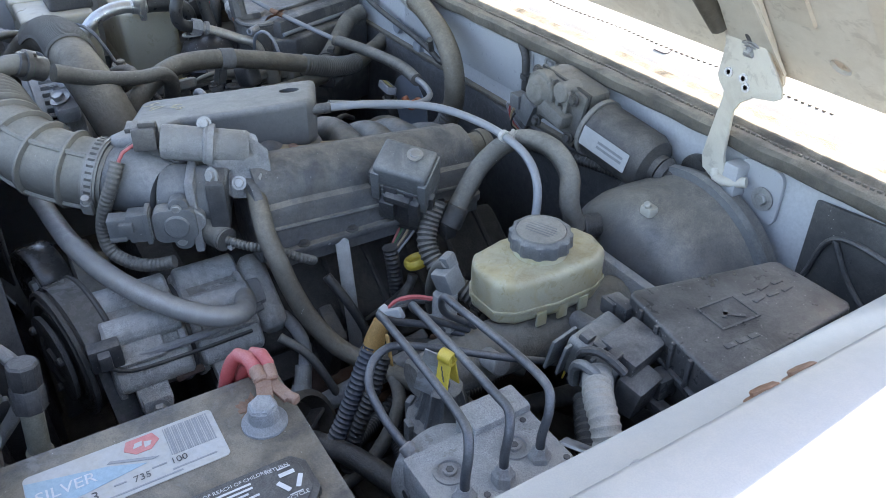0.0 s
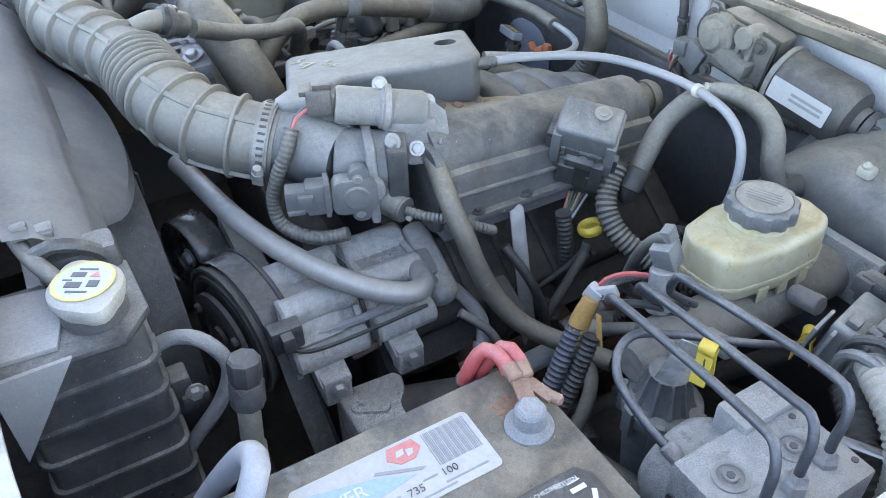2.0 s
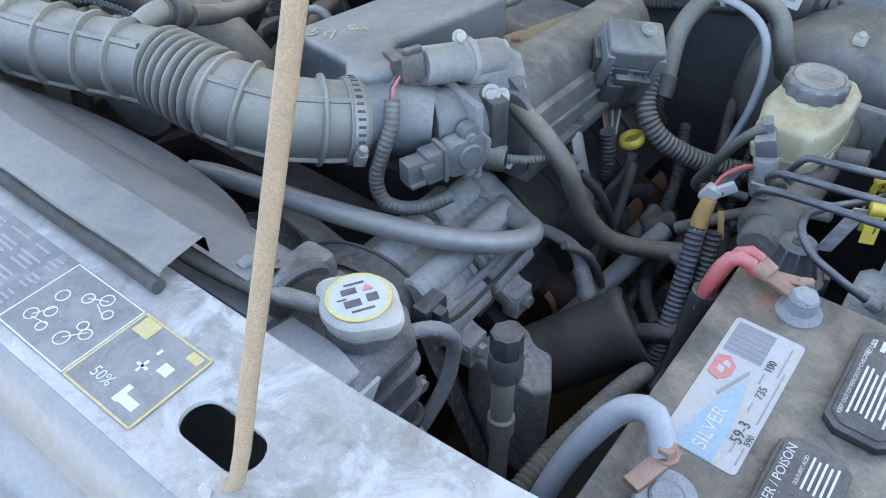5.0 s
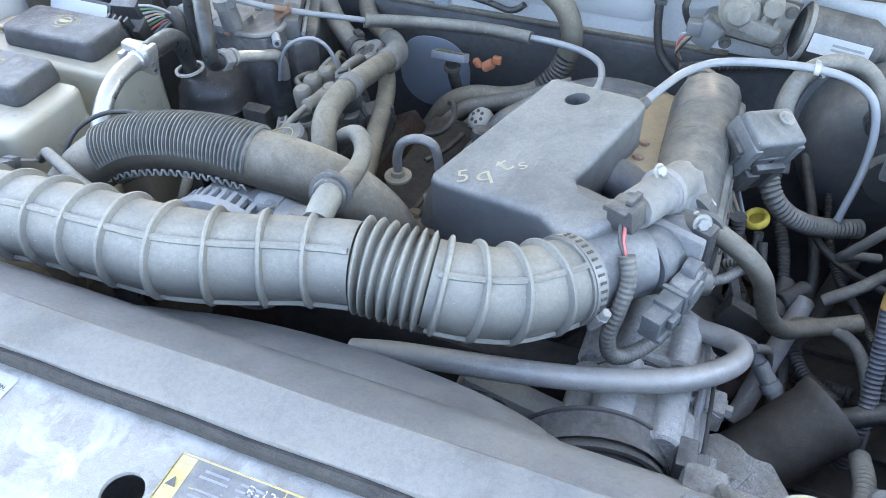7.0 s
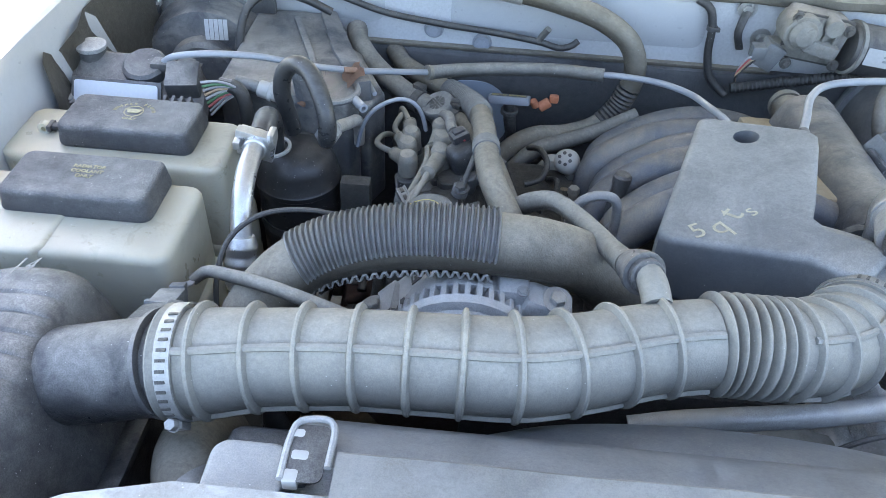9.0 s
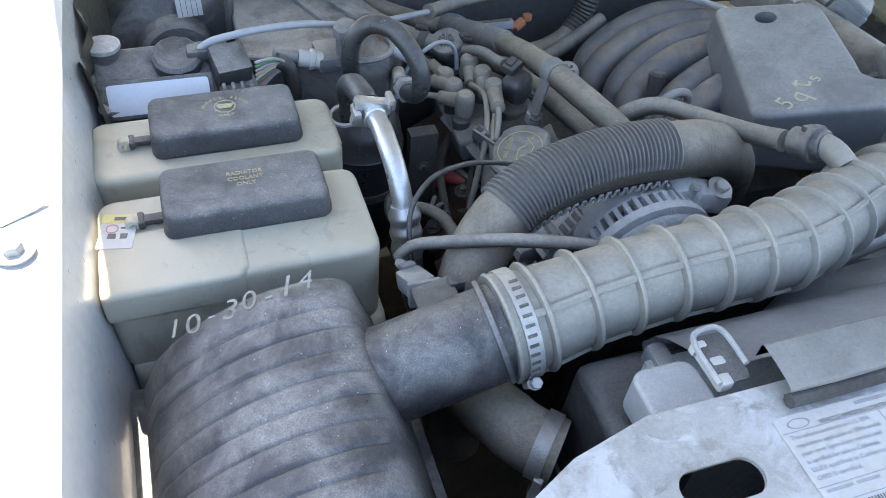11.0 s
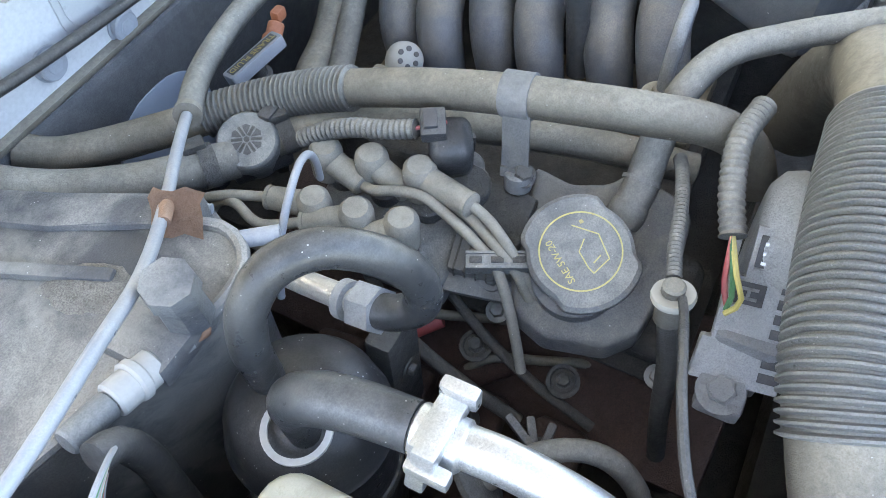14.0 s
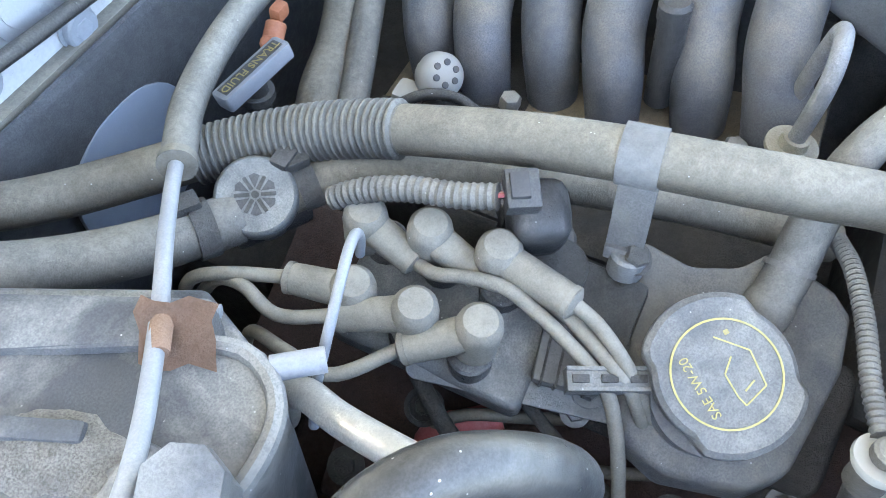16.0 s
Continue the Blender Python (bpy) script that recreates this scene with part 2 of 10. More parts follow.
M["ink_yellow"] = surface("printed_yellow", (0.58, 0.45, 0.12), 0.5, dust_sky=0.45, grain=0.2, bump=0.0)
M["yellow_faded"] = surface("faded_yellow_print", (0.43, 0.335, 0.12), 0.5, dust_sky=0.5, dustcol=(0.33, 0.31, 0.26), grain=0.25, bump=0.0, chips=(0.30, 0.28, 0.24), blotch=45.0, cloud=0.9)
M["label_dark"] = surface("dark_warning_label", (0.10, 0.104, 0.108), 0.5, dust_sky=0.45, dustcol=(0.26, 0.25, 0.23), grain=0.12, bump=0.03, specks=0.8, stain=(0.27, 0.265, 0.25), cloud=0.8)
M["marker"] = surface("paint_marker", (0.165, 0.16, 0.14), 0.65, dust_sky=0.4, grain=0.35, bump=0.1, dustcol=(0.26, 0.25, 0.225))
M["glassy"] = surface("dark_sensor_lens", (0.30, 0.35, 0.36), 0.15, dust_sky=0.2, grain=0.1, bump=0.05)
M["belt"] = surface("ribbed_drive_belt", (0.17, 0.168, 0.165), 0.2, dust_sky=0.3, dustcol=(0.26, 0.22, 0.17), grain=0.1, bump=0.05)
M["wire_green"] = plain("green_wire", (0.04, 0.16, 0.06))
M["wire_grey"] = plain("grey_wire", (0.28, 0.28, 0.29))
M["wire_tan"] = plain("tan_wire", (0.42, 0.30, 0.18))
M["foam"] = surface("black_foam_seal", (0.02, 0.02, 0.021), 0.8, dust_sky=0.25, dustcol=(0.16, 0.155, 0.145), bump=0.8)
M["ground"] = surface("dry_dirt_and_gravel", (0.075, 0.063, 0.050), 0.9, dust_sky=0.3, dustcol=(0.11, 0.095, 0.075), grain=0.5, bump=1.0, blotch=3.0, fine=70.0, chips=(0.12, 0.14, 0.05))
M["black_can"] = surface("scuffed_black_rubber", (0.018, 0.018, 0.020), 0.36, dust_sky=0.2, dustcol=(0.22, 0.21, 0.2), specks=1.3, bump=0.06)
M["fuse"] = surface("brown_dusted_black_plastic", (0.028, 0.029, 0.032), 0.3, dust_sky=0.3, dustcol=(0.27, 0.258, 0.245), specks=1.5, bump=0.12, cloud=0.6)
M["cap_top"] = surface("dusty_cap_top", (0.20, 0.19, 0.17), 0.6, dust_sky=0.85, dustcol=(0.40, 0.375, 0.33), bump=0.4, specks=0.3)
M["bare"] = surface("bare_grey_primer", (0.33, 0.345, 0.36), 0.5, dust_sky=0.3, grain=0.15, bump=0.1)
M["clamp"] = surface("weathered_clamp_steel", (0.3, 0.3, 0.29), 0.38, dust_sky=0.45, metal=0.45, dustcol=(0.33, 0.31, 0.27), bump=0.15)
M["cap_ink"] = surface("worn_yellow_print", (0.46, 0.40, 0.23), 0.6, dust_sky=0.4, dustcol=(0.24, 0.235, 0.22), grain=0.4, bump=0.0, edge=0.0)
M["zinc_dull"] = surface("dull_zinc_band", (0.11, 0.112, 0.115), 0.55, dust_sky=0.3, dustcol=(0.20, 0.19, 0.165), bump=0.15, stain=(0.16, 0.155, 0.14))
M["paper_dirty"] = surface("grimy_label_paper", (0.37, 0.37, 0.36), 0.5, dust_sky=0.55, dustcol=(0.36, 0.33, 0.27), grain=0.05, bump=0.03, chips=(0.36, 0.31, 0.24), stain=(0.40, 0.385, 0.35), blotch=55.0, cloud=0.9)
M["cream"] = surface("aged_cream_plastic", (0.40, 0.385, 0.33), 0.5, dust_sky=0.4, grain=0.06, bump=0.05)
M["blue_sheet"] = surface("pale_blue_sheet", (0.25, 0.30, 0.37), 0.45, dust_sky=0.25, dustcol=(0.30, 0.31, 0.32), grain=0.04, bump=0.05)
M["loop_rubber"] = surface("dusty_loop_rubber", (0.028, 0.029, 0.031), 0.33, dust_sky=0.24, dustcol=(0.25, 0.25, 0.245), specks=1.1, bump=0.08, grit=0.1, cloud=0.8)
M["gear_cast"] = surface("dusty_gearbox_casting", (0.22, 0.215, 0.2), 0.6, dust_sky=0.65, metal=0.1, dustcol=(0.32, 0.29, 0.235), bump=0.6, stain=(0.11, 0.10, 0.09))
M["quilt"] = surface("dusty_black_insulation", (0.060, 0.062, 0.066), 0.55, dust_sky=0.4, dustcol=(0.27, 0.275, 0.285), bump=0.3)


# ---------------------------------------------------------------- mesh helpers
def V(*c):
    return Vector(c)


def mesh_of(bm, mat, name, angle=38):
    me = bpy.data.meshes.new(name)
    bmesh.ops.recalc_face_normals(bm, faces=bm.faces[:])
    bm.to_mesh(me)
    bm.free()
    me.materials.append(mat)
    me.polygons.foreach_set("use_smooth", [True] * len(me.polygons))
    me.set_sharp_from_angle(angle=radians(angle))
    return me


def thing(name, label, category, base, group=""):
    ob = new(name)
    ob.empty_display_size = 0.03
    ob.location = base
    return tagged(ob, label, category, group)


def root_base(ob):
    while ob.parent:
        ob = ob.parent
    return ob.location


def part(name, bm, mat, parent, label=""):
    bm.transform(Matrix.Translation(-Vector(root_base(parent))))
    ob = new(name, mesh_of(bm, mat, name))
    ob.parent = parent
    return tagged(ob, label)


def solo(name, bm, mat, label, category, group="", kind=""):
    """One mesh that is a thing of its own; its origin lies at the middle of its underside."""
    lo = Vector([min(v.co[i] for v in bm.verts) for i in range(3)])
    hi = Vector([max(v.co[i] for v in bm.verts) for i in range(3)])
    base = Vector(((lo.x + hi.x) / 2, (lo.y + hi.y) / 2, lo.z))
    bm.transform(Matrix.Translation(-base))
    ob = new(name, mesh_of(bm, mat, name))
    ob.location = base
    return tagged(ob, label, category, group, kind)


def join(*bms):
    out = bms[0]
    for b in bms[1:]:
        me = bpy.data.meshes.new("tmp")
        b.to_mesh(me)
        b.free()
        out.from_mesh(me)
        bpy.data.meshes.remove(me)
    return out


def soften(bm, w, seg=2, angle=28):
    edges = [e for e in bm.edges if len(e.link_faces) == 2 and e.calc_face_angle(0) > radians(angle)]
    if w > 0 and edges:
        bmesh.ops.bevel(bm, geom=edges, offset=w, segments=seg, profile=0.6, affect="EDGES", clamp_overlap=True)
    return bm


def box(sx, sy, sz, at=(0, 0, 0), bev=0.0, m=None, seg=2, top=None, shift=(0, 0)):
    """A box on its centre; top: scale of the upper face (x, y), for tapered bodies."""
    bm = bmesh.new()
    bmesh.ops.create_cube(bm, size=1.0)
    for v in bm.verts:
        k = top if top and v.co.z > 0 else (1, 1)
        v.co = V(v.co.x * sx * k[0] + (shift[0] if v.co.z > 0 else 0), v.co.y * sy * k[1] + (shift[1] if v.co.z > 0 else 0), v.co.z * sz)
    soften(bm, bev, seg)
    bm.transform(Matrix.Translation(at) @ m if m else Matrix.Translation(at))
    return bm


def span(x0, x1, y0, y1, z0, z1, bev=0.0, seg=2, top=None, shift=(0, 0)):
    return box(x1 - x0, y1 - y0, z1 - z0, ((x0 + x1) / 2, (y0 + y1) / 2, (z0 + z1) / 2), bev, None, seg, top, shift)


def turn(rx=0, ry=0, rz=0):
    return Euler([radians(a) for a in (rx, ry, rz)]).to_matrix().to_4x4()


def aim(direction, up=(0, 0, 1)):
    """The turn that lays local z along a direction."""
    z = Vector(direction).normalized()
    x = Vector(up).cross(z)
    x = x.normalized() if x.length > 1e-4 else V(1, 0, 0)
    y = z.cross(x)
    return Matrix((x, y, z)).transposed().to_4x4()


def frame3(x, y, at=(0, 0, 0)):
    """A pose whose local x and y run along the given directions."""
    x = Vector(x).normalized()
    z = x.cross(Vector(y)).normalized()
    y = z.cross(x)
    return Matrix.Translation(at) @ Matrix((x, y, z)).transposed().to_4x4()


def lathe(profile, n=24, at=(0, 0, 0), axis=(0, 0, 1), wave=None):
    """A profile of (radius, height) turned about an axis; wave(angle index, row) may scale the radius."""
    bm = bmesh.new()
    rows = []
    for j, (r, z) in enumerate(profile):
        if r < 1e-6:
            rows.append([bm.verts.new((0, 0, z))])
        else:
            rows.append([])
            for i in range(n):
                a = 2 * math.pi * i / n
                k = r * (wave(i, j) if wave else 1)
                rows[-1].append(bm.verts.new((k * math.cos(a), k * math.sin(a), z)))
    for a, b in zip(rows, rows[1:]):
        for i in range(n):
            if len(a) == 1 and len(b) == 1:
                continue
            if len(a) == 1:
                bm.faces.new((a[0], b[i], b[(i + 1) % n]))
            elif len(b) == 1:
                bm.faces.new((a[i], b[0], a[(i + 1) % n]))
            else:
                bm.faces.new((a[i], b[i], b[(i + 1) % n], a[(i + 1) % n]))
    closed = profile[0] == profile[-1] and len(rows[0]) > 1
    for row in (rows[0], rows[-1]):
        if len(row) > 2 and not closed:
            bm.faces.new(row)
    if closed:
        bmesh.ops.remove_doubles(bm, verts=rows[0] + rows[-1], dist=1e-7)
    bm.transform(Matrix.Translation(at) @ aim(axis))
    return bm


def cyl(r, a, b, n=20, bev=0.0015, r2=None):
    """A closed cylinder from a to b with softened rims."""
    a, b = Vector(a), Vector(b)
    h = (b - a).length
    r2 = r if r2 is None else r2
    bev = min(bev, r * 0.4, h * 0.3)
    return lathe([(0, 0), (r - bev, 0), (r, bev), (r2, h - bev), (r2 - bev, h), (0, h)], n, a, b - a)


def smooth_path(pts, step):
    """Points along a curve through pts, about step apart, with the share of the way at which each lies."""
    pts = [Vector(p) for p in pts]
    if len(pts) == 2:
        n = max(2, int((pts[1] - pts[0]).length / step) + 1)
        return [pts[0].lerp(pts[1], i / (n - 1)) for i in range(n)], [i / (n - 1) for i in range(n)]
    ext = [2 * pts[0] - pts[1]] + pts + [2 * pts[-1] - pts[-2]]
    dense, keys = [], []
    for k in range(1, len(ext) - 2):
        p0, p1, p2, p3 = ext[k - 1:k + 3]
        t0, t1 = 0.0, max((p1 - p0).length, 1e-6) ** 0.5
        t2 = t1 + max((p2 - p1).length, 1e-6) ** 0.5
        t3 = t2 + max((p3 - p2).length, 1e-6) ** 0.5
        n = 24
        for i in range(n + (k == len(ext) - 3)):
            t = t1 + (t2 - t1) * i / n
            a1 = p0 * ((t1 - t) / (t1 - t0)) + p1 * ((t - t0) / (t1 - t0))
            a2 = p1 * ((t2 - t) / (t2 - t1)) + p2 * ((t - t1) / (t2 - t1))
            a3 = p2 * ((t3 - t) / (t3 - t2)) + p3 * ((t - t2) / (t3 - t2))
            b1 = a1 * ((t2 - t) / (t2 - t0)) + a2 * ((t - t0) / (t2 - t0))
            b2 = a2 * ((t3 - t) / (t3 - t1)) + a3 * ((t - t1) / (t3 - t1))
            dense.append(b1 * ((t2 - t) / (t2 - t1)) + b2 * ((t - t1) / (t2 - t1)))
            keys.append((k - 1 + i / n) / (len(pts) - 1))
    d = [0.0]
    for a, b in zip(dense, dense[1:]):
        d.append(d[-1] + (b - a).length)
    n = max(3, int(d[-1] / step) + 1)
    out, ks = [], []
    j = 0
    for i in range(n):
        s = d[-1] * i / (n - 1)
        while j < len(d) - 2 and d[j + 1] < s:
            j += 1
        f = 0 if d[j + 1] == d[j] else (s - d[j]) / (d[j + 1] - d[j])
        out.append(dense[j].lerp(dense[j + 1], f))
        ks.append(keys[j] + (keys[j + 1] - keys[j]) * f)
    return out, ks


def sweep(path, radii, n=12, caps=True, oval=1.0):
    """A tube of given radii along a list of points."""
    bm = bmesh.new()
    rows, up = [], None
    for i, p in enumerate(path):
        t = (path[min(i + 1, len(path) - 1)] - path[max(i - 1, 0)]).normalized()
        if up is None:
            up = V(0, 0, 1) if abs(t.z) < 0.9 else V(1, 0, 0)
        side = t.cross(up)
        side = side.normalized() if side.length > 1e-5 else t.orthogonal().normalized()
        up = side.cross(t).normalized()
        r = radii[i]
        rows.append([bm.verts.new(p + side * (r * math.cos(2 * math.pi * k / n)) + up * (r * oval * math.sin(2 * math.pi * k / n))) for k in range(n)])
    for a, b in zip(rows, rows[1:]):
        for k in range(n):
            bm.faces.new((a[k], a[(k + 1) % n], b[(k + 1) % n], b[k]))
    if caps:
        bm.faces.new(rows[0])
        bm.faces.new(rows[-1])
    return bm


def tube(pts, r, n=12, step=0.008, oval=1.0):
    """A smooth tube; r is one radius or one for each point."""
    path, ks = smooth_path(pts, step)
    if isinstance(r, (int, float)):
        radii = [r] * len(path)
    else:
        radii = [float(np.interp(k * (len(pts) - 1), range(len(pts)), r)) for k in ks]
    return sweep(path, radii, n, oval=oval)


def loom(pts, r, n=12, pitch=0.0045, depth=0.0012):
    """Corrugated conduit."""
    path, _ = smooth_path(pts, pitch / 4)
    return sweep(path, [r - (0, depth * 0.6, depth, depth * 0.6)[i % 4] for i in range(len(path))], n)


def ring(at, axis, r, w, th, n=28):
    """A flat band round an axis: clamps and collars."""
    return lathe([(r, -w / 2), (r + th, -w / 2), (r + th, w / 2), (r, w / 2), (r, -w / 2)], n, at, axis)


def hexbolt(at, axis, r=0.006, h=0.005, washer=1.6):
    a = Vector(axis).normalized()
    bm = lathe([(0, 0), (r * washer, 0), (r * washer, 0.0016), (0, 0.0016)], 20, at, a)
    return join(bm, lathe([(0, 0.001), (r, 0.001), (r, h * 0.85), (r * 0.86, h), (0, h)], 6, at, a))


def prism(outline, z0, z1, bev=0.0, m=None, seg=2):
    """An outline in x and y, raised from z0 to z1."""
    bm = bmesh.new()
    lo = [bm.verts.new((x, y, z0)) for x, y in outline]
    hi = [bm.verts.new((x, y, z1)) for x, y in outline]
    n = len(outline)
    bm.faces.new(lo[::-1])
    bm.faces.new(hi)
    for i in range(n):
        bm.faces.new((lo[i], lo[(i + 1) % n], hi[(i + 1) % n], hi[i]))
    bmesh.ops.recalc_face_normals(bm, faces=bm.faces[:])
    soften(bm, bev, seg)
    if m:
        bm.transform(m)
    return bm


def rounded(w, h, r, n=5, cx=0.0, cy=0.0):
    out = []
    for sx, sy, a0 in ((1, 1, 0), (-1, 1, 90), (-1, -1, 180), (1, -1, 270)):
        for i in range(n + 1):
            a = radians(a0 + 90 * i / n)
            out.append((cx + sx * (w / 2 - r) + r * math.cos(a), cy + sy * (h / 2 - r) + r * math.sin(a)))
    return out


def circle(r, n=24, cx=0.0, cy=0.0):
    return [(cx + r * math.cos(2 * math.pi * i / n), cy + r * math.sin(2 * math.pi * i / n)) for i in range(n)]


def plate(outline, holes, z0, z1, m=None):
    """A flat sheet with holes right through it."""
    bm = bmesh.new()
    edges = []
    for loop in [outline, *holes]:
        vs = [bm.verts.new((x, y, z1)) for x, y in loop]
        edges += [bm.edges.new((vs[i], vs[(i + 1) % len(vs)])) for i in range(len(vs))]
    bmesh.ops.triangle_fill(bm, use_beauty=True, use_dissolve=True, edges=edges)
    ext = bmesh.ops.extrude_face_region(bm, geom=bm.faces[:])
    for v in ext["geom"]:
        if isinstance(v, bmesh.types.BMVert):
            v.co.z = z0
    if m:
        bm.transform(m)
    return bm


def parts(name, bms, mat, parent, label=""):
    """Several alike parts under one parent, each a mesh of its own."""
    return [part(name, b, mat, parent, label) for b in bms]


def lettering(body, size, m, raise_by=0.0004, align="CENTER", spacing=1.0):
    cu = bpy.data.curves.new("lettering", "FONT")
    cu.body, cu.size, cu.extrude, cu.align_x, cu.align_y = body, size, raise_by, align, "CENTER"
    cu.space_character, cu.resolution_u = spacing, 3
    ob = bpy.data.objects.new("lettering", cu)
    scene.collection.objects.link(ob)
    me = bpy.data.meshes.new_from_object(ob.evaluated_get(bpy.context.evaluated_depsgraph_get()))
    bm = bmesh.new()
    bm.from_mesh(me)
    bpy.data.objects.remove(ob)
    bpy.data.curves.remove(cu)
    bpy.data.meshes.remove(me)
    bm.transform(m)
    return bm


def bars(rows, m, th=0.0004):
    """Plain bars (x, y, width, height) for writing that cannot be read."""
    return join(*[box(w, h, th, (x, y, 0), m=None) for x, y, w, h in rows]) if rows else bmesh.new()


def on(bm, m):
    bm.transform(m)
    return bm


def clip_band(parent, at, axis, r, mat="clamp", w=0.011, screw=None):
    """A hose clamp: slotted band, housing and screw."""
    band = part("clamp", ring(at, axis, r, w, 0.0012, 32), M[mat], parent, "dull steel hose clamp")
    if screw is not None:
        a = Vector(axis).normalized()
        s = Vector(screw).normalized()
        tang = a.cross(s)
        c = Vector(at) + s * (r + 0.004)
        part("housing", box(0.012, 0.018, 0.006, c, 0.0015, frame3(a, tang)), M[mat], band)
        part("screw", hexbolt(c - tang * 0.008, -tang, 0.005, 0.009, 1.1), M[mat], band)
        for i in range(0, 26, 2):
            ang = 0.25 + 0.085 * i
            d = s * math.cos(ang) - tang * math.sin(ang)
            part("worm_slot", box(w * 0.6, 0.0024, 0.0012, Vector(at) + d * (r + 0.0014), 0, frame3(a, d.cross(a))), M["steel_dark"], band)
    return band
# ---------------------------------------------------------------- the body round the engine bay
def sheet(pts_rows, th, mat, name, label, category, kind="structure", bev=0.0):
    """A bent sheet through rows of points, with thickness downwards along its normals."""
    bm = bmesh.new()
    rows = [[bm.verts.new(p) for p in row] for row in pts_rows]
    for a, b in zip(rows, rows[1:]):
        for i in range(len(a) - 1):
            bm.faces.new((a[i], a[i + 1], b[i + 1], b[i]))
    bmesh.ops.recalc_face_normals(bm, faces=bm.faces[:])
    bmesh.ops.solidify(bm, geom=bm.faces[:], thickness=th)
    return solo(name, bm, M[mat], label, category, "", kind)


def sheet_bm(pts_rows, th):
    bm = bmesh.new()
    rows = [[bm.verts.new(p) for p in row] for row in pts_rows]
    for a, b in zip(rows, rows[1:]):
        for i in range(len(a) - 1):
            bm.faces.new((a[i], a[i + 1], b[i + 1], b[i]))
    bmesh.ops.recalc_face_normals(bm, faces=bm.faces[:])
    bmesh.ops.solidify(bm, geom=bm.faces[:], thickness=th)
    return bm


def bent(profile, y0, y1, n=2):
    """Rows along y of an x, z profile."""
    return [[(x, y0 + (y1 - y0) * i / (n - 1), z) for x, z in profile] for i in range(n)]


solo("ground", on(box(600, 600, 0.2, (0, 0, -0.1)), Matrix()), M["ground"], "dry dirt and gravel ground under the truck", "ground", "", "structure")

# Radiator support: a flat top panel with a rolled front lip, and its front face.
slot = rounded(0.056, 0.026, 0.0129, 5, 0.437, -0.449)
slot_p = rounded(0.060, 0.026, 0.0129, 5, -0.276, -0.441)
outline = [(-0.70, -0.486), (0.80, -0.486), (0.80, -0.37), (0.62, -0.376), (0.571, -0.381), (0.48, -0.386), (0.40, -0.387), (-0.30, -0.385), (-0.36, -0.40), (-0.42, -0.43), (-0.70, -0.43)]
support = thing("radiator_support", "weathered pale grey steel radiator support panel with stains", "panel", (0.05, -0.45, 0.9))
support["kind"] = "structure"
part("top_panel", plate(outline, [slot, slot_p, circle(0.0135, 24, 0.029, -0.456)], 1.0285, 1.032), M["panel"], support)
lip = bmesh.new()
prof = [(-0.4862, 1.032), (-0.495, 1.0295), (-0.501, 1.022), (-0.504, 1.008), (-0.506, 0.985), (-0.520, 0.975), (-0.535, 0.972), (-0.540, 0.955), (-0.540, 0.90)]
rows = [[lip.verts.new((x, y, z)) for y, z in prof] for x in np.linspace(-0.70, 0.80, 24)]
for a, b in zip(rows, rows[1:]):
    for i in range(len(a) - 1):
        lip.faces.new((a[i], a[i + 1], b[i + 1], b[i]))
bmesh.ops.solidify(lip, geom=lip.faces[:], thickness=0.002)
part("front_lip", lip, M["paint_worn"], support, "white painted front lip with grime")
part("rear_flange", span(-0.30, 0.40, -0.388, -0.385, 0.985, 1.0284), M["panel"], support)
part("lower_wall", span(-0.66, 0.80, -0.536, -0.53, 0.55, 0.90), M["plastic_black"], support, "dark grille backing")
for x in (-0.42, 0.12, 0.66):
    part("grille_bracket", join(span(x, x + 0.05, -0.60, -0.54, 0.93, 0.936, 0.002), span(x + 0.015, x + 0.035, -0.60, -0.594, 0.84, 0.934, 0.002)), M["paint_worn"], support)

# Firewall: painted upper wall, black insulation below it, cowl flange with its seal.
wall = thing("wall_firewall", "pale grey painted firewall with pressed panels", "firewall", (0.085, 0.48, 0.4))
wall["kind"] = "structure"
part("upper_wall", span(-0.72, 0.88, 0.476, 0.49, 0.888, 1.004), M["paint"], wall)
for x0, x1, z0, z1 in ((-0.19, 0.19, 0.915, 0.994), (-0.52, -0.29, 0.92, 0.994)):
    part("pressed_panel", join(*[prism(rounded(x1 - x0 - d, z1 - z0 - d, 0.018, 5, (x0 + x1) / 2, 0), -h, h, 0.0008, Matrix.Translation((0, 0.476, (z0 + z1) / 2)) @ turn(90)) for d, h in ((0, 0.0022), (0.012, 0.0035))]), M["paint"], wall)
part("flange_ledge", span(-0.45, 0.30, 0.466, 0.478, 0.886, 0.892, 0.002), M["rubber_brown"], wall)
ins = box(1.6, 0.02, 0.52, (0.085, 0.475, 0.626), 0.008)
bmesh.ops.subdivide_edges(ins, edges=ins.edges[:], cuts=14, use_grid_fill=True)
for v in ins.verts:
    v.co.y += 0.010 * noise.noise(v.co * 9.0) + (0.006 * math.sin(v.co.x * 40) if v.co.z > 0.8 else 0)
part("insulation", ins, M["quilt"], wall, "black quilted firewall insulation")

cowl = thing("cowl", "white painted cowl panel in sunlight below the windscreen", "cowl", (0.085, 0.6, 1.0))
cowl["kind"] = "structure"
cb = bmesh.new()
prof = [(0.470, 0.998), (0.466, 1.008), (0.480, 1.010), (0.526, 1.011), (0.534, 1.019), (0.545, 1.027), (0.60, 1.040), (0.66, 1.046), (0.70, 1.042), (0.78, 1.036)]
rows = [[cb.verts.new((x, y, z)) for y, z in prof] for x in np.linspace(-0.75, 0.92, 40)]
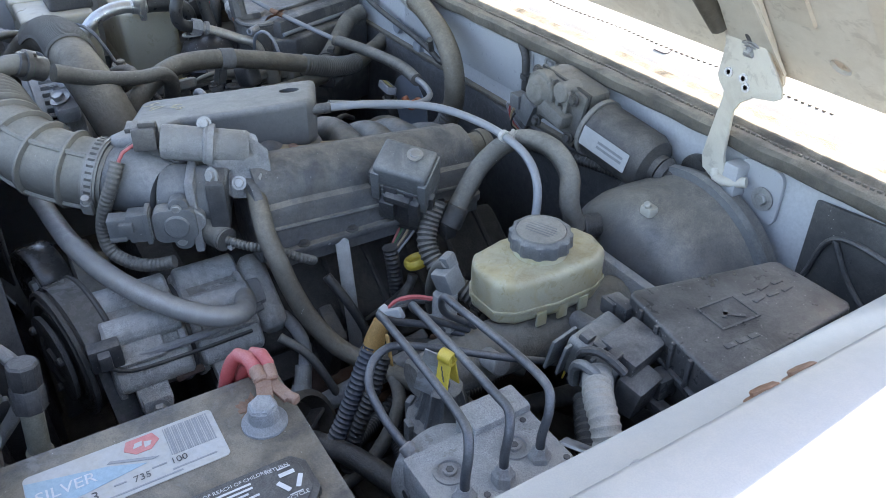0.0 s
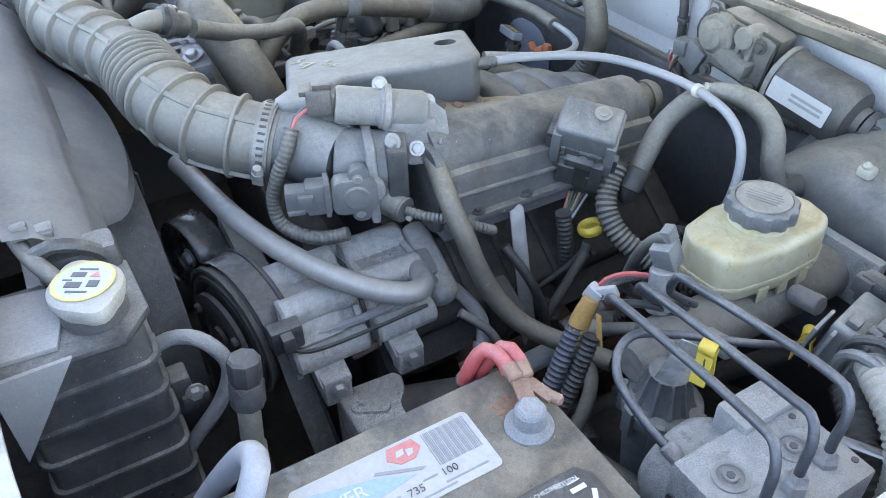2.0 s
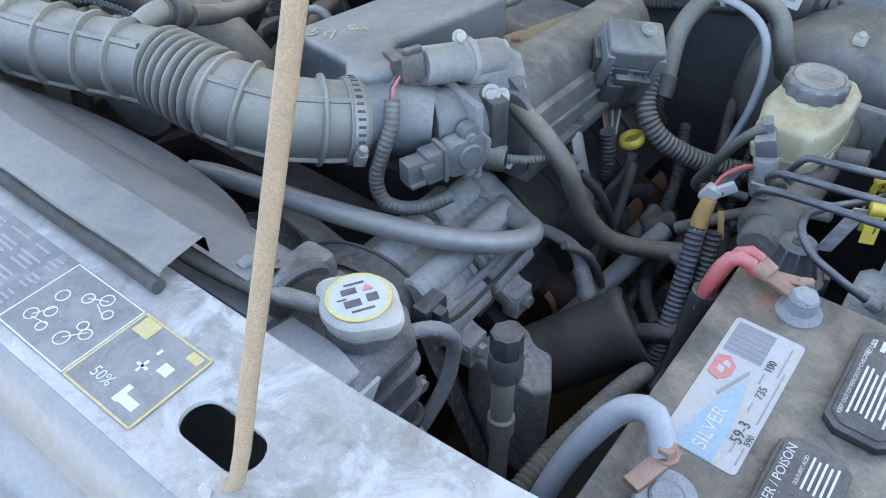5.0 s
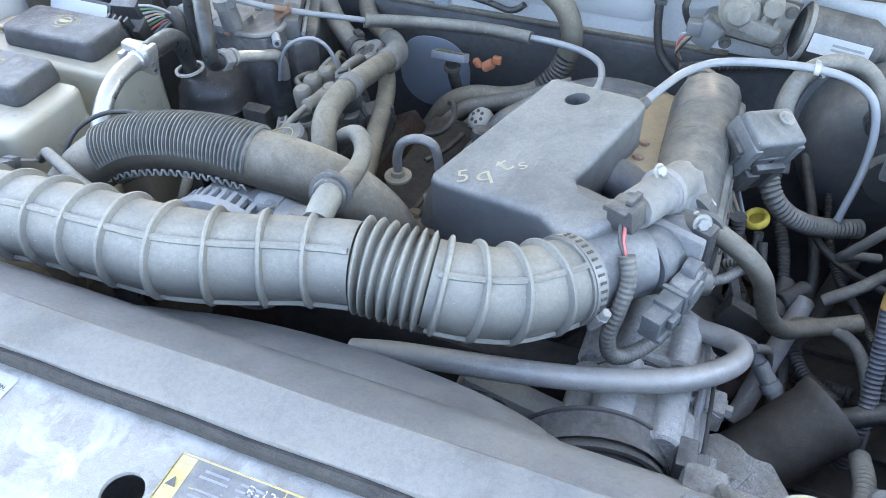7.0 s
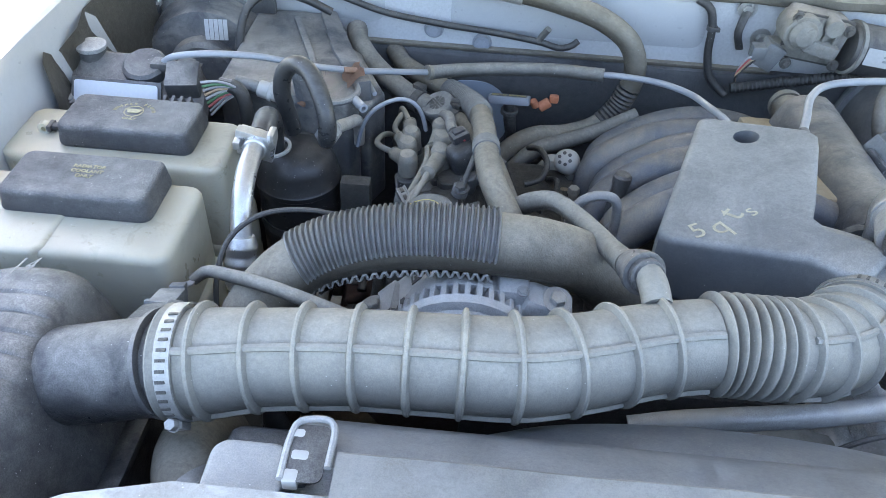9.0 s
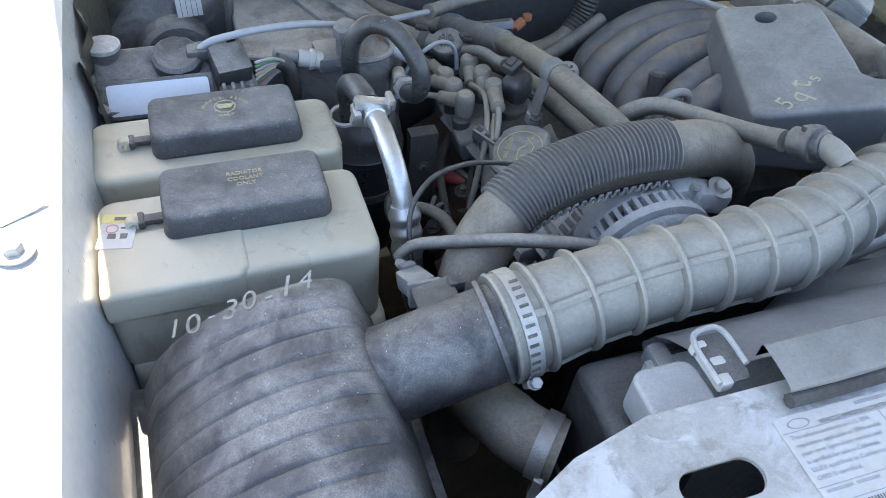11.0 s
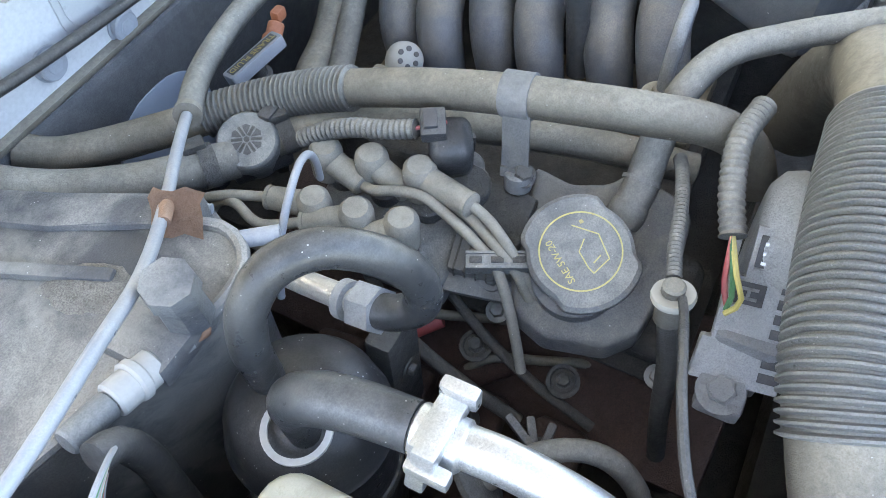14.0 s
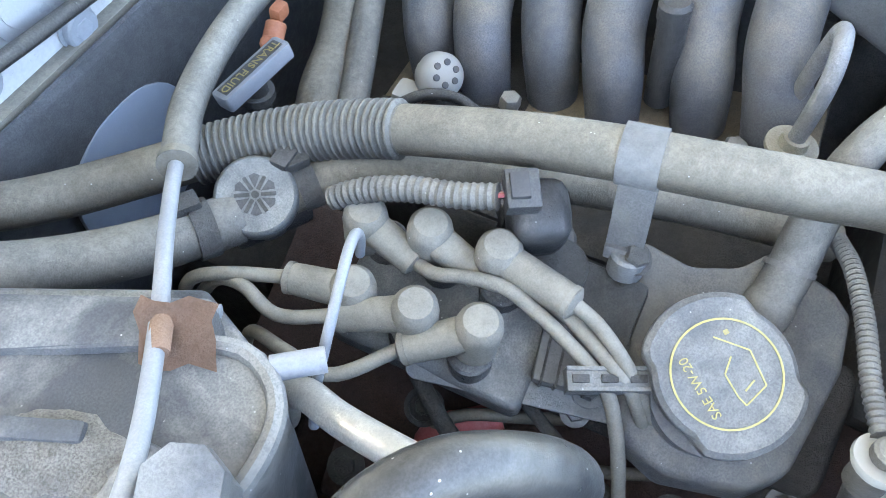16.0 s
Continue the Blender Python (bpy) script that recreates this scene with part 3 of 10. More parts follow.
for a, b in zip(rows, rows[1:]):
    for i in range(len(a) - 1):
        cb.faces.new((a[i], a[i + 1], b[i + 1], b[i]))
bmesh.ops.solidify(cb, geom=cb.faces[:], thickness=0.0025)
part("cowl_panel", cb, M["paint"], cowl)
# A black tab on the panel paints the dark inside of the slot.
part("cowl_slot", prism(rounded(0.024, 0.011, 0.004, 4), 0, 0.0008, 0, Matrix.Translation((0.357, 0.551, 1.0290)) @ turn(13)), M["ink"], cowl)
seal_m = surface("dirty_cowl_seal_rubber", (0.115, 0.105, 0.088), 0.6, dust_sky=0.65, dustcol=(0.30, 0.27, 0.215), bump=0.3, blotch=16.0, cloud=0.8, patch=((0.07, 0.068, 0.062), 30.0, 0.4))
LEDGE = bmesh.new()
lp = [(0.463, 0.996), (0.459, 1.000), (0.458, 1.011), (0.462, 1.0150), (0.472, 1.0155), (0.476, 1.0135), (0.484, 1.0135), (0.488, 1.0175), (0.497, 1.0190), (0.504, 1.0165), (0.508, 1.0140), (0.516, 1.0145), (0.522, 1.0185), (0.529, 1.0185), (0.5315, 1.0150)]
rows = [[LEDGE.verts.new((x, y + 0.0008 * math.sin(x * 61), z + 0.0006 * math.sin(x * 83 + y * 300))) for y, z in lp] for x in np.linspace(-0.70, 0.86, 120)]
for a, b in zip(rows, rows[1:]):
    for i in range(len(a) - 1):
        LEDGE.faces.new((a[i], a[i + 1], b[i + 1], b[i]))
part("seal", LEDGE, seal_m, cowl, "dirty brown ribbed rubber cowl seal")
part("seal_teeth", join(*[box(0.0045, 0.003, 0.0035, (x, 0.4755 + 0.0008 * math.sin(x * 61), 1.0150), 0.0008) for x in np.linspace(-0.1, 0.84, 130)]), seal_m, cowl)
part("stitch_bead", join(*[box(0.004, 0.003, 0.002, (x, 0.560 + 0.002 * math.sin(x * 30), 1.0312), 0.0008) for x in np.linspace(0.05, 0.6, 62)]), M["rubber_brown"], cowl)
glass = box(1.5, 0.006, 0.75, (0.085, 1.02, 1.30), 0, turn(-58))
solo("windscreen", glass, M["glassy"], "dark raked windscreen behind the cowl", "windscreen", "", "structure")

# Fenders: driver's and passenger's side.
pr = [(0.792, 0.90), (0.795, 0.982), (0.800, 0.986), (0.825, 0.990), (0.832, 0.994), (0.838, 1.016), (0.843, 1.020), (0.862, 1.024), (0.880, 1.029), (0.905, 1.030), (0.935, 1.018), (0.958, 0.985), (0.972, 0.93), (0.98, 0.80), (0.985, 0.55)]
fend_d = sheet([[(x, y, z + 0.012 * max(0, y - 0.1)) for x, z in pr] for y in np.linspace(-0.60, 0.80, 30)], 0.002, "paint", "fender_driver", "white painted fender with scuffed inner flange", "fender")
pp = [(-0.640, 0.80), (-0.652, 0.98), (-0.660, 1.026), (-0.667, 1.031), (-0.70, 1.033), (-0.707, 1.0335), (-0.7085, 1.030), (-0.7105, 1.030), (-0.712, 1.0345), (-0.735, 1.038), (-0.765, 1.034), (-0.79, 1.015), (-0.805, 0.97), (-0.815, 0.80), (-0.82, 0.55)]
fend_p = sheet([[(x, y, z) for x, z in pp] for y in np.linspace(-0.60, 0.80, 30)], 0.002, "paint", "fender_passenger", "white painted fender, bright in full sun", "fender")


def scar(x0, x1, y, z, w):
    out = [(x0 + (x1 - x0) * i / 14, y + w * (0.5 + 0.5 * noise.noise(V(i * 0.7, y * 50, 1)))) for i in range(15)]
    out += [(x0 + (x1 - x0) * i / 14, y - w * (0.5 + 0.5 * noise.noise(V(i * 0.9, y * 50, 7)))) for i in range(14, -1, -1)]
    return out


for y0, y1, w in ((-0.10, 0.0, 0.005), (0.03, 0.13, 0.006), (0.31, 0.42, 0.008)):
    wp = thing("paint_wear", "bare grey patches where paint has flaked off the fender flange", "paint wear", (0.828, (y0 + y1) / 2, 0.992), "worn patches on the fender")
    wp["kind"] = "structure"
    for q in range(int((y1 - y0) / 0.009)):
        yc = y0 + 0.009 * q + 0.003 * math.sin(q * 2.1)
        rr_ = w * (0.7 + 0.5 * noise.noise(V(q * 1.3, y0 * 9, 4)))
        flake = [(0.8285 + 0.5 * rr_ * math.cos(a) * (1 + 0.4 * noise.noise(V(math.cos(a) * 2, math.sin(a) * 2, q * 3.7))) + 0.002 * math.sin(q), yc + rr_ * math.sin(a) * (1 + 0.5 * noise.noise(V(math.sin(a) * 2, q, math.cos(a) * 2)))) for a in np.linspace(0, 2 * math.pi, 15)[:-1]]
        part("bare_patch", prism(flake, 0, 0.0005, 0, Matrix.Translation((0, 0, 0.9945))), M["bare"], wp)
for y in (0.176, 0.214):
    solo("fender_bolt", hexbolt((0.836, y, 1.008), (-0.75, 0, 0.65), 0.0105, 0.006, 1.5), M["rust"], "rusty hexagonal bolt on the fender flange", "bolt", "rusty fender bolts")
solo("fender_bolt", join(hexbolt((-0.690, -0.135, 1.0345), (0, 0, 1), 0.0075, 0.008, 2.0)), M["alu"], "white painted bolt with washer on the sunlit fender", "bolt")
for y in (0.33, 0.52):
    solo("fender_bolt", hexbolt((-0.69, y, 1.0345), (0, 0, 1), 0.0075, 0.007, 2.0), M["copper"], "tarnished bolt on the sunlit fender", "bolt")
solo("paint_scratch", prism([(-0.667, -0.085), (-0.676, -0.092), (-0.700, -0.106), (-0.704, -0.104), (-0.690, -0.093), (-0.672, -0.083)], 0, 0.0006, 0, Matrix.Translation((0, 0, 1.0336))), M["panel"], "grey scratch in the white fender paint", "paint wear", "", "structure")

# Inner aprons under the fenders.
ap = [[(0.792, y, 0.91), (0.786, y, 0.86), (0.79, y, 0.60), (0.79, y, 0.35)] for y in np.linspace(-0.53, 0.48, 6)]
sheet(ap, 0.003, "paint_worn", "apron_driver", "dirty white inner fender apron", "apron")
ap = [[(-0.640, y, 0.81), (-0.655, y, 0.74), (-0.66, y, 0.6), (-0.66, y, 0.35)] for y in np.linspace(-0.53, 0.48, 6)]
sheet(ap, 0.003, "paint_worn", "apron_passenger", "dirty white inner fender apron", "apron")
apl = bmesh.new()
rag = [(0.14, 1.0), (0.16, 0.995), (0.19, 0.99), (0.23, 0.992), (0.28, 1.0), (0.36, 1.0), (0.44, 1.01), (0.475, 1.0)]
top = [apl.verts.new((-0.648 + 0.008 * math.sin(y * 60), y, z + 0.008 * math.sin(y * 90))) for y, z in rag]
low = [apl.verts.new((-0.636 + 0.012 * math.sin(y * 45), y, 0.84)) for y, z in rag]
for i in range(len(rag) - 1):
    apl.faces.new((top[i], top[i + 1], low[i + 1], low[i]))
bmesh.ops.solidify(apl, geom=apl.faces[:], thickness=0.003)
solo("splash_flap", apl, M["rubber_brown"], "torn dusty rubber splash flap along the fender", "flap")

# Open hood above, on its hinge and prop rod.
hood = thing("hood", "raised white hood with cream painted inner side", "hood", (0.085, 0.60, 1.08))
hood["kind"] = "structure"
HX0, HX1 = -0.69, 0.86
hy = V(0, -0.665, 0.747).normalized()
hm = frame3((1, 0, 0), hy, (0.085, 0.500, 1.069))
w2 = (HX1 - HX0) / 2
part("outer_skin", on(plate(rounded(2 * w2, 1.26, 0.06, 6, 0, 0.61), [], -0.026, -0.023), hm), M["paint"], hood)
inner = plate(rounded(2 * w2 - 0.06, 1.196, 0.05, 6, 0, 0.612), [rounded(0.30, 0.40, 0.05, 5, -0.42, 0.68), rounded(0.30, 0.40, 0.05, 5, 0, 0.68), rounded(0.30, 0.40, 0.05, 5, 0.42, 0.68), circle(0.011, 16, 0.57, 0.067), rounded(0.03, 0.014, 0.006, 4, 0.68, 0.16)], -0.004, 0.0)
part("inner_frame", on(inner, hm), M["hood_in"], hood, "cream inner frame with cut-outs")
for x in (-w2 + 0.05, w2 - 0.05):
    part("rib", on(box(0.07, 1.10, 0.02, (x, 0.62, -0.012), 0.008), hm), M["hood_in"], hood)
part("pressed_bead", on(join(box(0.030, 1.0, 0.006, (0.545, 0.62, 0.001), 0.0028), box(0.022, 1.0, 0.005, (0.63, 0.62, 0.001), 0.0024)), hm), M["hood_in"], hood)
part("edge_seal", tube([hm @ V(0.437, 0.075, 0.004), hm @ V(0.433, 0.13, 0.004), hm @ V(0.430, 0.26, 0.004)], 0.011, 12), M["rubber_brown"], hood, "brown rubber edge seal")

rod = thing("hood_prop_rod", "tan dusty steel rod propping up the hood", "prop rod", (0.468, -0.468, 1.033))
part("rod", tube([(0.462, -0.475, 1.030), (0.468, -0.468, 1.037), (0.478, -0.444, 1.12), (0.520, -0.345, 1.50), (0.572, -0.218, 1.985)], 0.0042, 12, 0.02), surface("dusty_tan_rod", (0.25, 0.195, 0.135), 0.5, dust_sky=0.45, dustcol=(0.36, 0.30, 0.225), bump=0.25), rod)
part("pivot", join(box(0.022, 0.016, 0.008, (0.466, -0.472, 1.0362), 0.003), hexbolt((0.462, -0.478, 1.036), (0, 0, 1), 0.004, 0.006)), M["steel"], rod)

# Driver's hood hinge: bracket on the cowl and arm to the hood.
arm = [(0.492, 1.165), (0.503, 1.140), (0.518, 1.107), (0.516, 1.072), (0.520, 1.065), (0.528, 1.058), (0.528, 1.050), (0.521, 1.004), (0.518, 0.979), (0.522, 0.966), (0.534, 0.960), (0.547, 0.962), (0.551, 0.974), (0.546, 0.990), (0.545, 1.041), (0.550, 1.051), (0.564, 1.062), (0.589, 1.067), (0.596, 1.072), (0.594, 1.081), (0.540, 1.146), (0.524, 1.165)]
am = Matrix.Translation((0.011, 0.456, 0)) @ turn(90)
hinge = part("hood_hinge", prism(arm, 0, 0.004, 0.0012, am), M["hood_in"], hood, "cream painted steel hinge arm with bolts")
part("hook", tube([(0.549, 0.454, 0.970), (0.556, 0.452, 0.962), (0.568, 0.454, 0.963), (0.586, 0.462, 0.968)], 0.006, 10), M["hood_in"], hinge)
part("upper_plate", on(prism([(0.418, 0.0), (0.445, 0.063), (0.449, 0.089), (0.453, 0.115), (0.457, 0.22), (0.515, 0.22), (0.508, 0.137), (0.504, 0.08), (0.497, 0.015), (0.492, 0.0)], 0.001, 0.006, 0.0012), hm), M["hood_in"], hinge)
part("bolt", on(join(lathe([(0, 0), (0.013, 0), (0.013, 0.0018), (0, 0.0018)], 24, (0.474, 0.057, 0.006)), hexbolt((0.474, 0.057, 0.0075), (0, 0, 1), 0.0068, 0.008, 1.35)), hm), M["alu"], hinge)
part("upper_slot", on(prism(rounded(0.005, 0.018, 0.002, 3, 0.474, 0.071), 0.0060, 0.0066), hm), M["ink"], hinge)
part("fold", on(box(0.003, 0.19, 0.004, (0.504, 0.125, 0.007), 0.001), hm), M["hood_in"], hinge)
for x, z in ((0.530, 1.079), (0.549, 1.078), (0.554, 1.070)):
    part("slot", hexbolt((x + 0.011, 0.4522, z), (0, -1, 0), 0.0032, 0.0016), M["ink_white"], hinge)
brkt = thing("hinge_bracket", "pale grey hinge bracket bolted to the firewall", "bracket", (0.60, 0.47, 0.93))
part("plate", prism(rounded(0.058, 0.066, 0.014, 5, 0.595, 0.958), 0, 0.006, 0.002, Matrix.Translation((0, 0.476, 0)) @ turn(90)), M["paint"], brkt)
part("fold", span(0.560, 0.580, 0.452, 0.474, 0.925, 0.985, 0.004), M["paint"], brkt)
part("bolt", hexbolt((0.605, 0.469, 0.955), (0, -1, 0), 0.007, 0.006, 1.9), M["steel"], brkt)
tri = thing("vent_panel", "black triangular moulded vent panel beside the fender", "panel", (0.73, 0.47, 0.88))
part("frame", prism([(0.664, 0.886), (0.664, 0.983), (0.74, 0.990), (0.79, 0.97), (0.79, 0.88)], 0, 0.006, 0.002, Matrix.Translation((0, 0.474, 0)) @ turn(90)), M["plastic"], tri)
part("recess_rib", join(tube([(0.675, 0.466, 0.90), (0.695, 0.466, 0.955), (0.785, 0.466, 0.955)], 0.003, 8), tube([(0.695, 0.466, 0.955), (0.72, 0.466, 0.92), (0.75, 0.466, 0.895)], 0.003, 8)), M["plastic"], tri)
drain = thing("drain_tube", "flat black rubber drain tube on the firewall", "drain tube", (0.515, 0.46, 0.90))
part("tube", prism(rounded(0.037, 0.085, 0.018, 6, 0.514, 0.925), 0, 0.016, 0.005, Matrix.Translation((0, 0.476, 0)) @ turn(90)), M["rubber_dark"], drain)

# Stickers on the radiator support.
sticker = thing("emission_sticker", "white worn paper emission information sticker on the panel", "sticker", (-0.155, -0.45, 1.0322))
sm = frame3((0.131, -0.0015, 0), (0.004, 0.076, 0), (-0.155, -0.4495, 1.0324))
part("sheet", on(plate(rounded(0.130, 0.075, 0.003, 3), [], 0, 0.0004), sm), M["paper_dirty"], sticker)
part("heading", on(lettering("VEHICLE EMISSION CONTROL INFORMATION", 0.0046, Matrix.Translation((0.014, 0.0275, 0.0006)), 0.0001), sm), M["ink"], sticker)
part("word", on(lettering("CATALYST", 0.0095, Matrix.Translation((0.001, -0.031, 0.0006)), 0.0001), sm), M["ink"], sticker)
for i, words in enumerate(("This vehicle conforms to U.S. EPA", "regulations applicable to 2006 model", "year new light-duty trucks and", "is certified for sale in California.", "ULEV qualified in California.", "OBD II certified.")):
    part("statement", on(lettering(words, 0.0047, Matrix.Translation((-0.0605, 0.0215 - 0.0058 * i, 0.0006)), 0.0001, "LEFT", 0.98 if len(words) > 32 else 1.1), sm), M["ink_grey"], sticker)
part("maker_bar", on(box(0.034, 0.0026, 0.0003, (0.018, 0.0340, 0)), sm @ Matrix.Translation((0, 0, 0.0005))), M["ink_grey"], sticker)
part("maker_badge", on(lathe([(0.0075, 0), (0.009, 0), (0.009, 0.0003), (0.0075, 0.0003), (0.0075, 0)], 28), sm @ Matrix.Translation((-0.048, 0.0305, 0.0005)) @ Matrix.Scale(0.42, 4, (0, 1, 0))), M["ink_grey"], sticker)
for x, y, w in ((-0.05, -0.0165, 0.02), (-0.028, -0.0165, 0.018), (-0.054, -0.031, 0.012), (0.045, -0.029, 0.03), (0.045, -0.033, 0.034)):
    part("small_print", on(box(w, 0.002, 0.0003, (x, y, 0)), sm @ Matrix.Translation((0, 0, 0.0005))), M["ink_grey"], sticker)
part("diagram", on(join(*[box(0.0007 if i % 2 else 0.03, 0.022 if i % 2 else 0.0007, 0.0003, (0.042 + (0.015 * (1 if i == 1 else -1) if i % 2 else 0), 0.004 + (0 if i % 2 else 0.011 * (1 if i else -1)), 0)) for i in range(4)], *[box(0.008, 0.0008, 0.0003, (0.036 + 0.005 * (i % 3), -0.004 + 0.0045 * (i // 2), 0), 0, turn(0, 0, 35 * i)) for i in range(6)]), sm @ Matrix.Translation((0, 0, 0.0006))), M["ink"], sticker)
part("rules", on(join(*[box(0.128, 0.0005, 0.0003, (0, y, 0)) for y in (0.0255, -0.0135, -0.0245)], box(0.0005, 0.05, 0.0003, (0.014, 0.0, 0))), sm @ Matrix.Translation((0, 0, 0.0006))), M["ink_grey"], sticker)
part("barcode", on(join(*[box(0.0009 + 0.0007 * (i % 3 == 0), 0.008, 0.0003, (-0.043 + 0.0022 * i, -0.031, 0)) for i in range(10)]), sm @ Matrix.Translation((0, 0, 0.0006))), M["ink"], sticker)

warn = thing("warning_sticker", "dark faded service sticker with yellow borders and belt diagrams", "sticker", (0.22, -0.45, 1.0322))
wm_ = frame3((0.35, 0.0, 0), (0, 1, 0), (0.2215, -0.4485, 1.0324))


def wrect(x0, x1, y0, y1, t=0.0014):
    return join(box(x1 - x0, t, 0.0003, ((x0 + x1) / 2, y0, 0)), box(x1 - x0, t, 0.0003, ((x0 + x1) / 2, y1, 0)), box(t, y1 - y0, 0.0003, (x0, (y0 + y1) / 2, 0)), box(t, y1 - y0, 0.0003, (x1, (y0 + y1) / 2, 0)))


part("sheet", on(plate(rounded(0.350, 0.058, 0.004, 3), [], 0, 0.0004), wm_), M["label_dark"], warn)
lift = wm_ @ Matrix.Translation((0, 0, 0.0006))
part("yellow_border", on(wrect(-0.174, -0.062, -0.028, 0.028), lift), M["yellow_faded"], warn)
part("yellow_border", on(wrect(0.114, 0.174, -0.028, 0.028), lift), M["yellow_faded"], warn)
parts("yellow_rule", [on(b_, lift) for b_ in (box(0.094, 0.0008, 0.0003, (-0.11, 0.009, 0)), box(0.094, 0.0008, 0.0003, (-0.11, -0.006, 0)), box(0.0008, 0.018, 0.0003, (-0.1, 0.018, 0)))], M["yellow_faded"], warn)
parts("yellow_field", [on(b_, lift) for b_ in (box(0.012, 0.054, 0.0003, (-0.168, 0, 0)), box(0.014, 0.012, 0.0003, (0.124, 0.021, 0)), box(0.01, 0.006, 0.0003, (0.165, 0.023, 0)))], M["yellow_faded"], warn)
parts("warning_mark", [on(b_, wm_ @ Matrix.Translation((0, 0, 0.0011))) for b_ in (prism([(-0.1715, 0.006), (-0.1645, 0.006), (-0.168, 0.0125)], 0, 0.0003), ring((-0.168, -0.009, 0), (0, 0, 1), 0.0026, 0.0003, 0.0012, 18))], M["ink"], warn)
part("white_border", on(join(wrect(0.044, 0.112, -0.028, 0.028, 0.0009), *[on(lathe([(r, 0), (r + 0.0008, 0), (r + 0.0008, 0.0003), (r, 0.0003), (r, 0)], 18), Matrix.Translation((x, y, 0))) for x, y, r in ((0.058, -0.014, 0.004), (0.066, -0.006, 0.0035), (0.06, 0.006, 0.004), (0.072, -0.016, 0.003), (0.090, -0.014, 0.0045), (0.099, -0.004, 0.0035), (0.092, -0.001, 0.003), (0.075, 0.014, 0.0035), (0.086, 0.02, 0.004), (0.096, 0.013, 0.003))], *[box(0.014, 0.0006, 0.0003, (x, y, 0), 0, turn(0, 0, a)) for x, y, a in ((0.062, -0.008, 60), (0.067, -0.014, 10), (0.094, -0.008, 50), (0.081, 0.017, 25), (0.09, 0.012, -20))]), lift), M["ink_white"], warn)
rw = []
for i in range(11):
    y = 0.022 - 0.0042 * i
    for a, b in ((-0.155, -0.135), (-0.13, -0.11), (-0.106, -0.09), (-0.086, -0.068), (-0.055, -0.03), (-0.026, -0.004), (0.0, 0.022), (0.026, 0.036)):
        if (i * 7 + int(b * 997)) % 4:
            rw.append(((a + b) / 2, y, (b - a) * (0.7 + 0.3 * ((i + int(a * 500)) % 3) / 2), 0.0016))
part("small_print", on(bars(rw, None), lift), M["ink_grey"], warn)
part("refrigerant_code", on(lettering("R-134A", 0.010, Matrix.Translation((-0.108, 0.020, 0.0001)), 0.0001), lift), M["ink_white"], warn)
part("standard_code", on(lettering("SAE J639", 0.0065, Matrix.Translation((-0.118, 0.002, 0.0001)), 0.0001), lift), M["ink_white"], warn)
part("mixture", on(lettering("50%", 0.010, Matrix.Translation((0.133, -0.016, 0.0001)), 0.0001), lift), M["ink_white"], warn)
parts("symbol", [on(b_, lift) for b_ in (box(0.009, 0.002, 0.0003, (0.145, 0.002, 0)), box(0.002, 0.009, 0.0003, (0.145, 0.002, 0)), box(0.012, 0.006, 0.0003, (0.160, -0.018, 0)), box(0.004, 0.012, 0.0003, (0.152, -0.016, 0)), box(0.008, 0.007, 0.0003, (0.158, 0.008, 0)), box(0.002, 0.004, 0.0003, (0.145, 0.014, 0)))], M["ink_white"], warn)

# Sight shield strip with its black seal, and the fan shroud behind it.
shield = thing("radiator_sight_shield", "dusty grey plastic strip along the radiator top with black foam seal", "shield", (0.063, -0.384, 1.033))
sh = [(-0.201, 1.049), (0.326, 1.0475)]
sb = bmesh.new()
prof = [(-0.402, 1.040), (-0.4005, 1.0455), (-0.397, 1.047), (-0.380, 1.0495), (-0.366, 1.0505), (-0.364, 1.049), (-0.364, 1.036)]
rows = [[sb.verts.new((x, y, z + 0.0007 * math.sin(x * 35))) for y, z in prof] for x in np.linspace(-0.201, 0.326, 26)]
for a, b in zip(rows, rows[1:]):
    for i in range(len(a) - 1):
        sb.faces.new((a[i], a[i + 1], b[i + 1], b[i]))
bmesh.ops.solidify(sb, geom=sb.faces[:], thickness=0.0022)
part("strip", sb, M["strip"], shield)
part("foam_seal", tube([(x, -0.4045, 1.0385 + 0.0008 * math.sin(x * 50)) for x in np.linspace(-0.203, 0.328, 14)], 0.0055, 8, 0.02), M["foam"], shield, "black foam seal")
for x in (0.345,):
    c = part("clip", join(box(0.012, 0.030, 0.004, (x, -0.345, 1.022), 0.0015), box(0.008, 0.012, 0.010, (x, -0.352, 1.026), 0.002), box(0.016, 0.008, 0.006, (x, -0.335, 1.019), 0.002)), M["plastic_grey"], shield, "grey plastic retaining clip")

shroud = thing("fan_shroud", "smooth grey plastic radiator fan shroud", "fan shroud", (0.063, -0.31, 0.60))
fs = bmesh.new()
xs = np.linspace(-0.236, 0.36, 50)
rows = []
for x in xs:
    bulge = max(0.0, 1 - ((x - 0.075) / 0.185) ** 2) ** 0.5
    zt = -0.020 * bulge
    pts = [(x, -0.364, 1.030), (x, -0.345, 1.026), (x, -0.318, 1.008), (x, -0.303, 0.993 - 0.0 * bulge), (x, -0.298, 0.982)]
    yb = -0.298 + 0.050 * bulge
    zb = 0.982 - 0.034 * (1 - bulge) * (abs(x - 0.075) / 0.3)
    pts += [(x, -0.294 + 0.02 * bulge, 0.975 - 0.005 * bulge), (x, yb, 0.968 - 0.018 * bulge), (x, yb + 0.002, 0.955 - 0.020 * bulge)]
    rows.append([fs.verts.new(p) for p in pts])
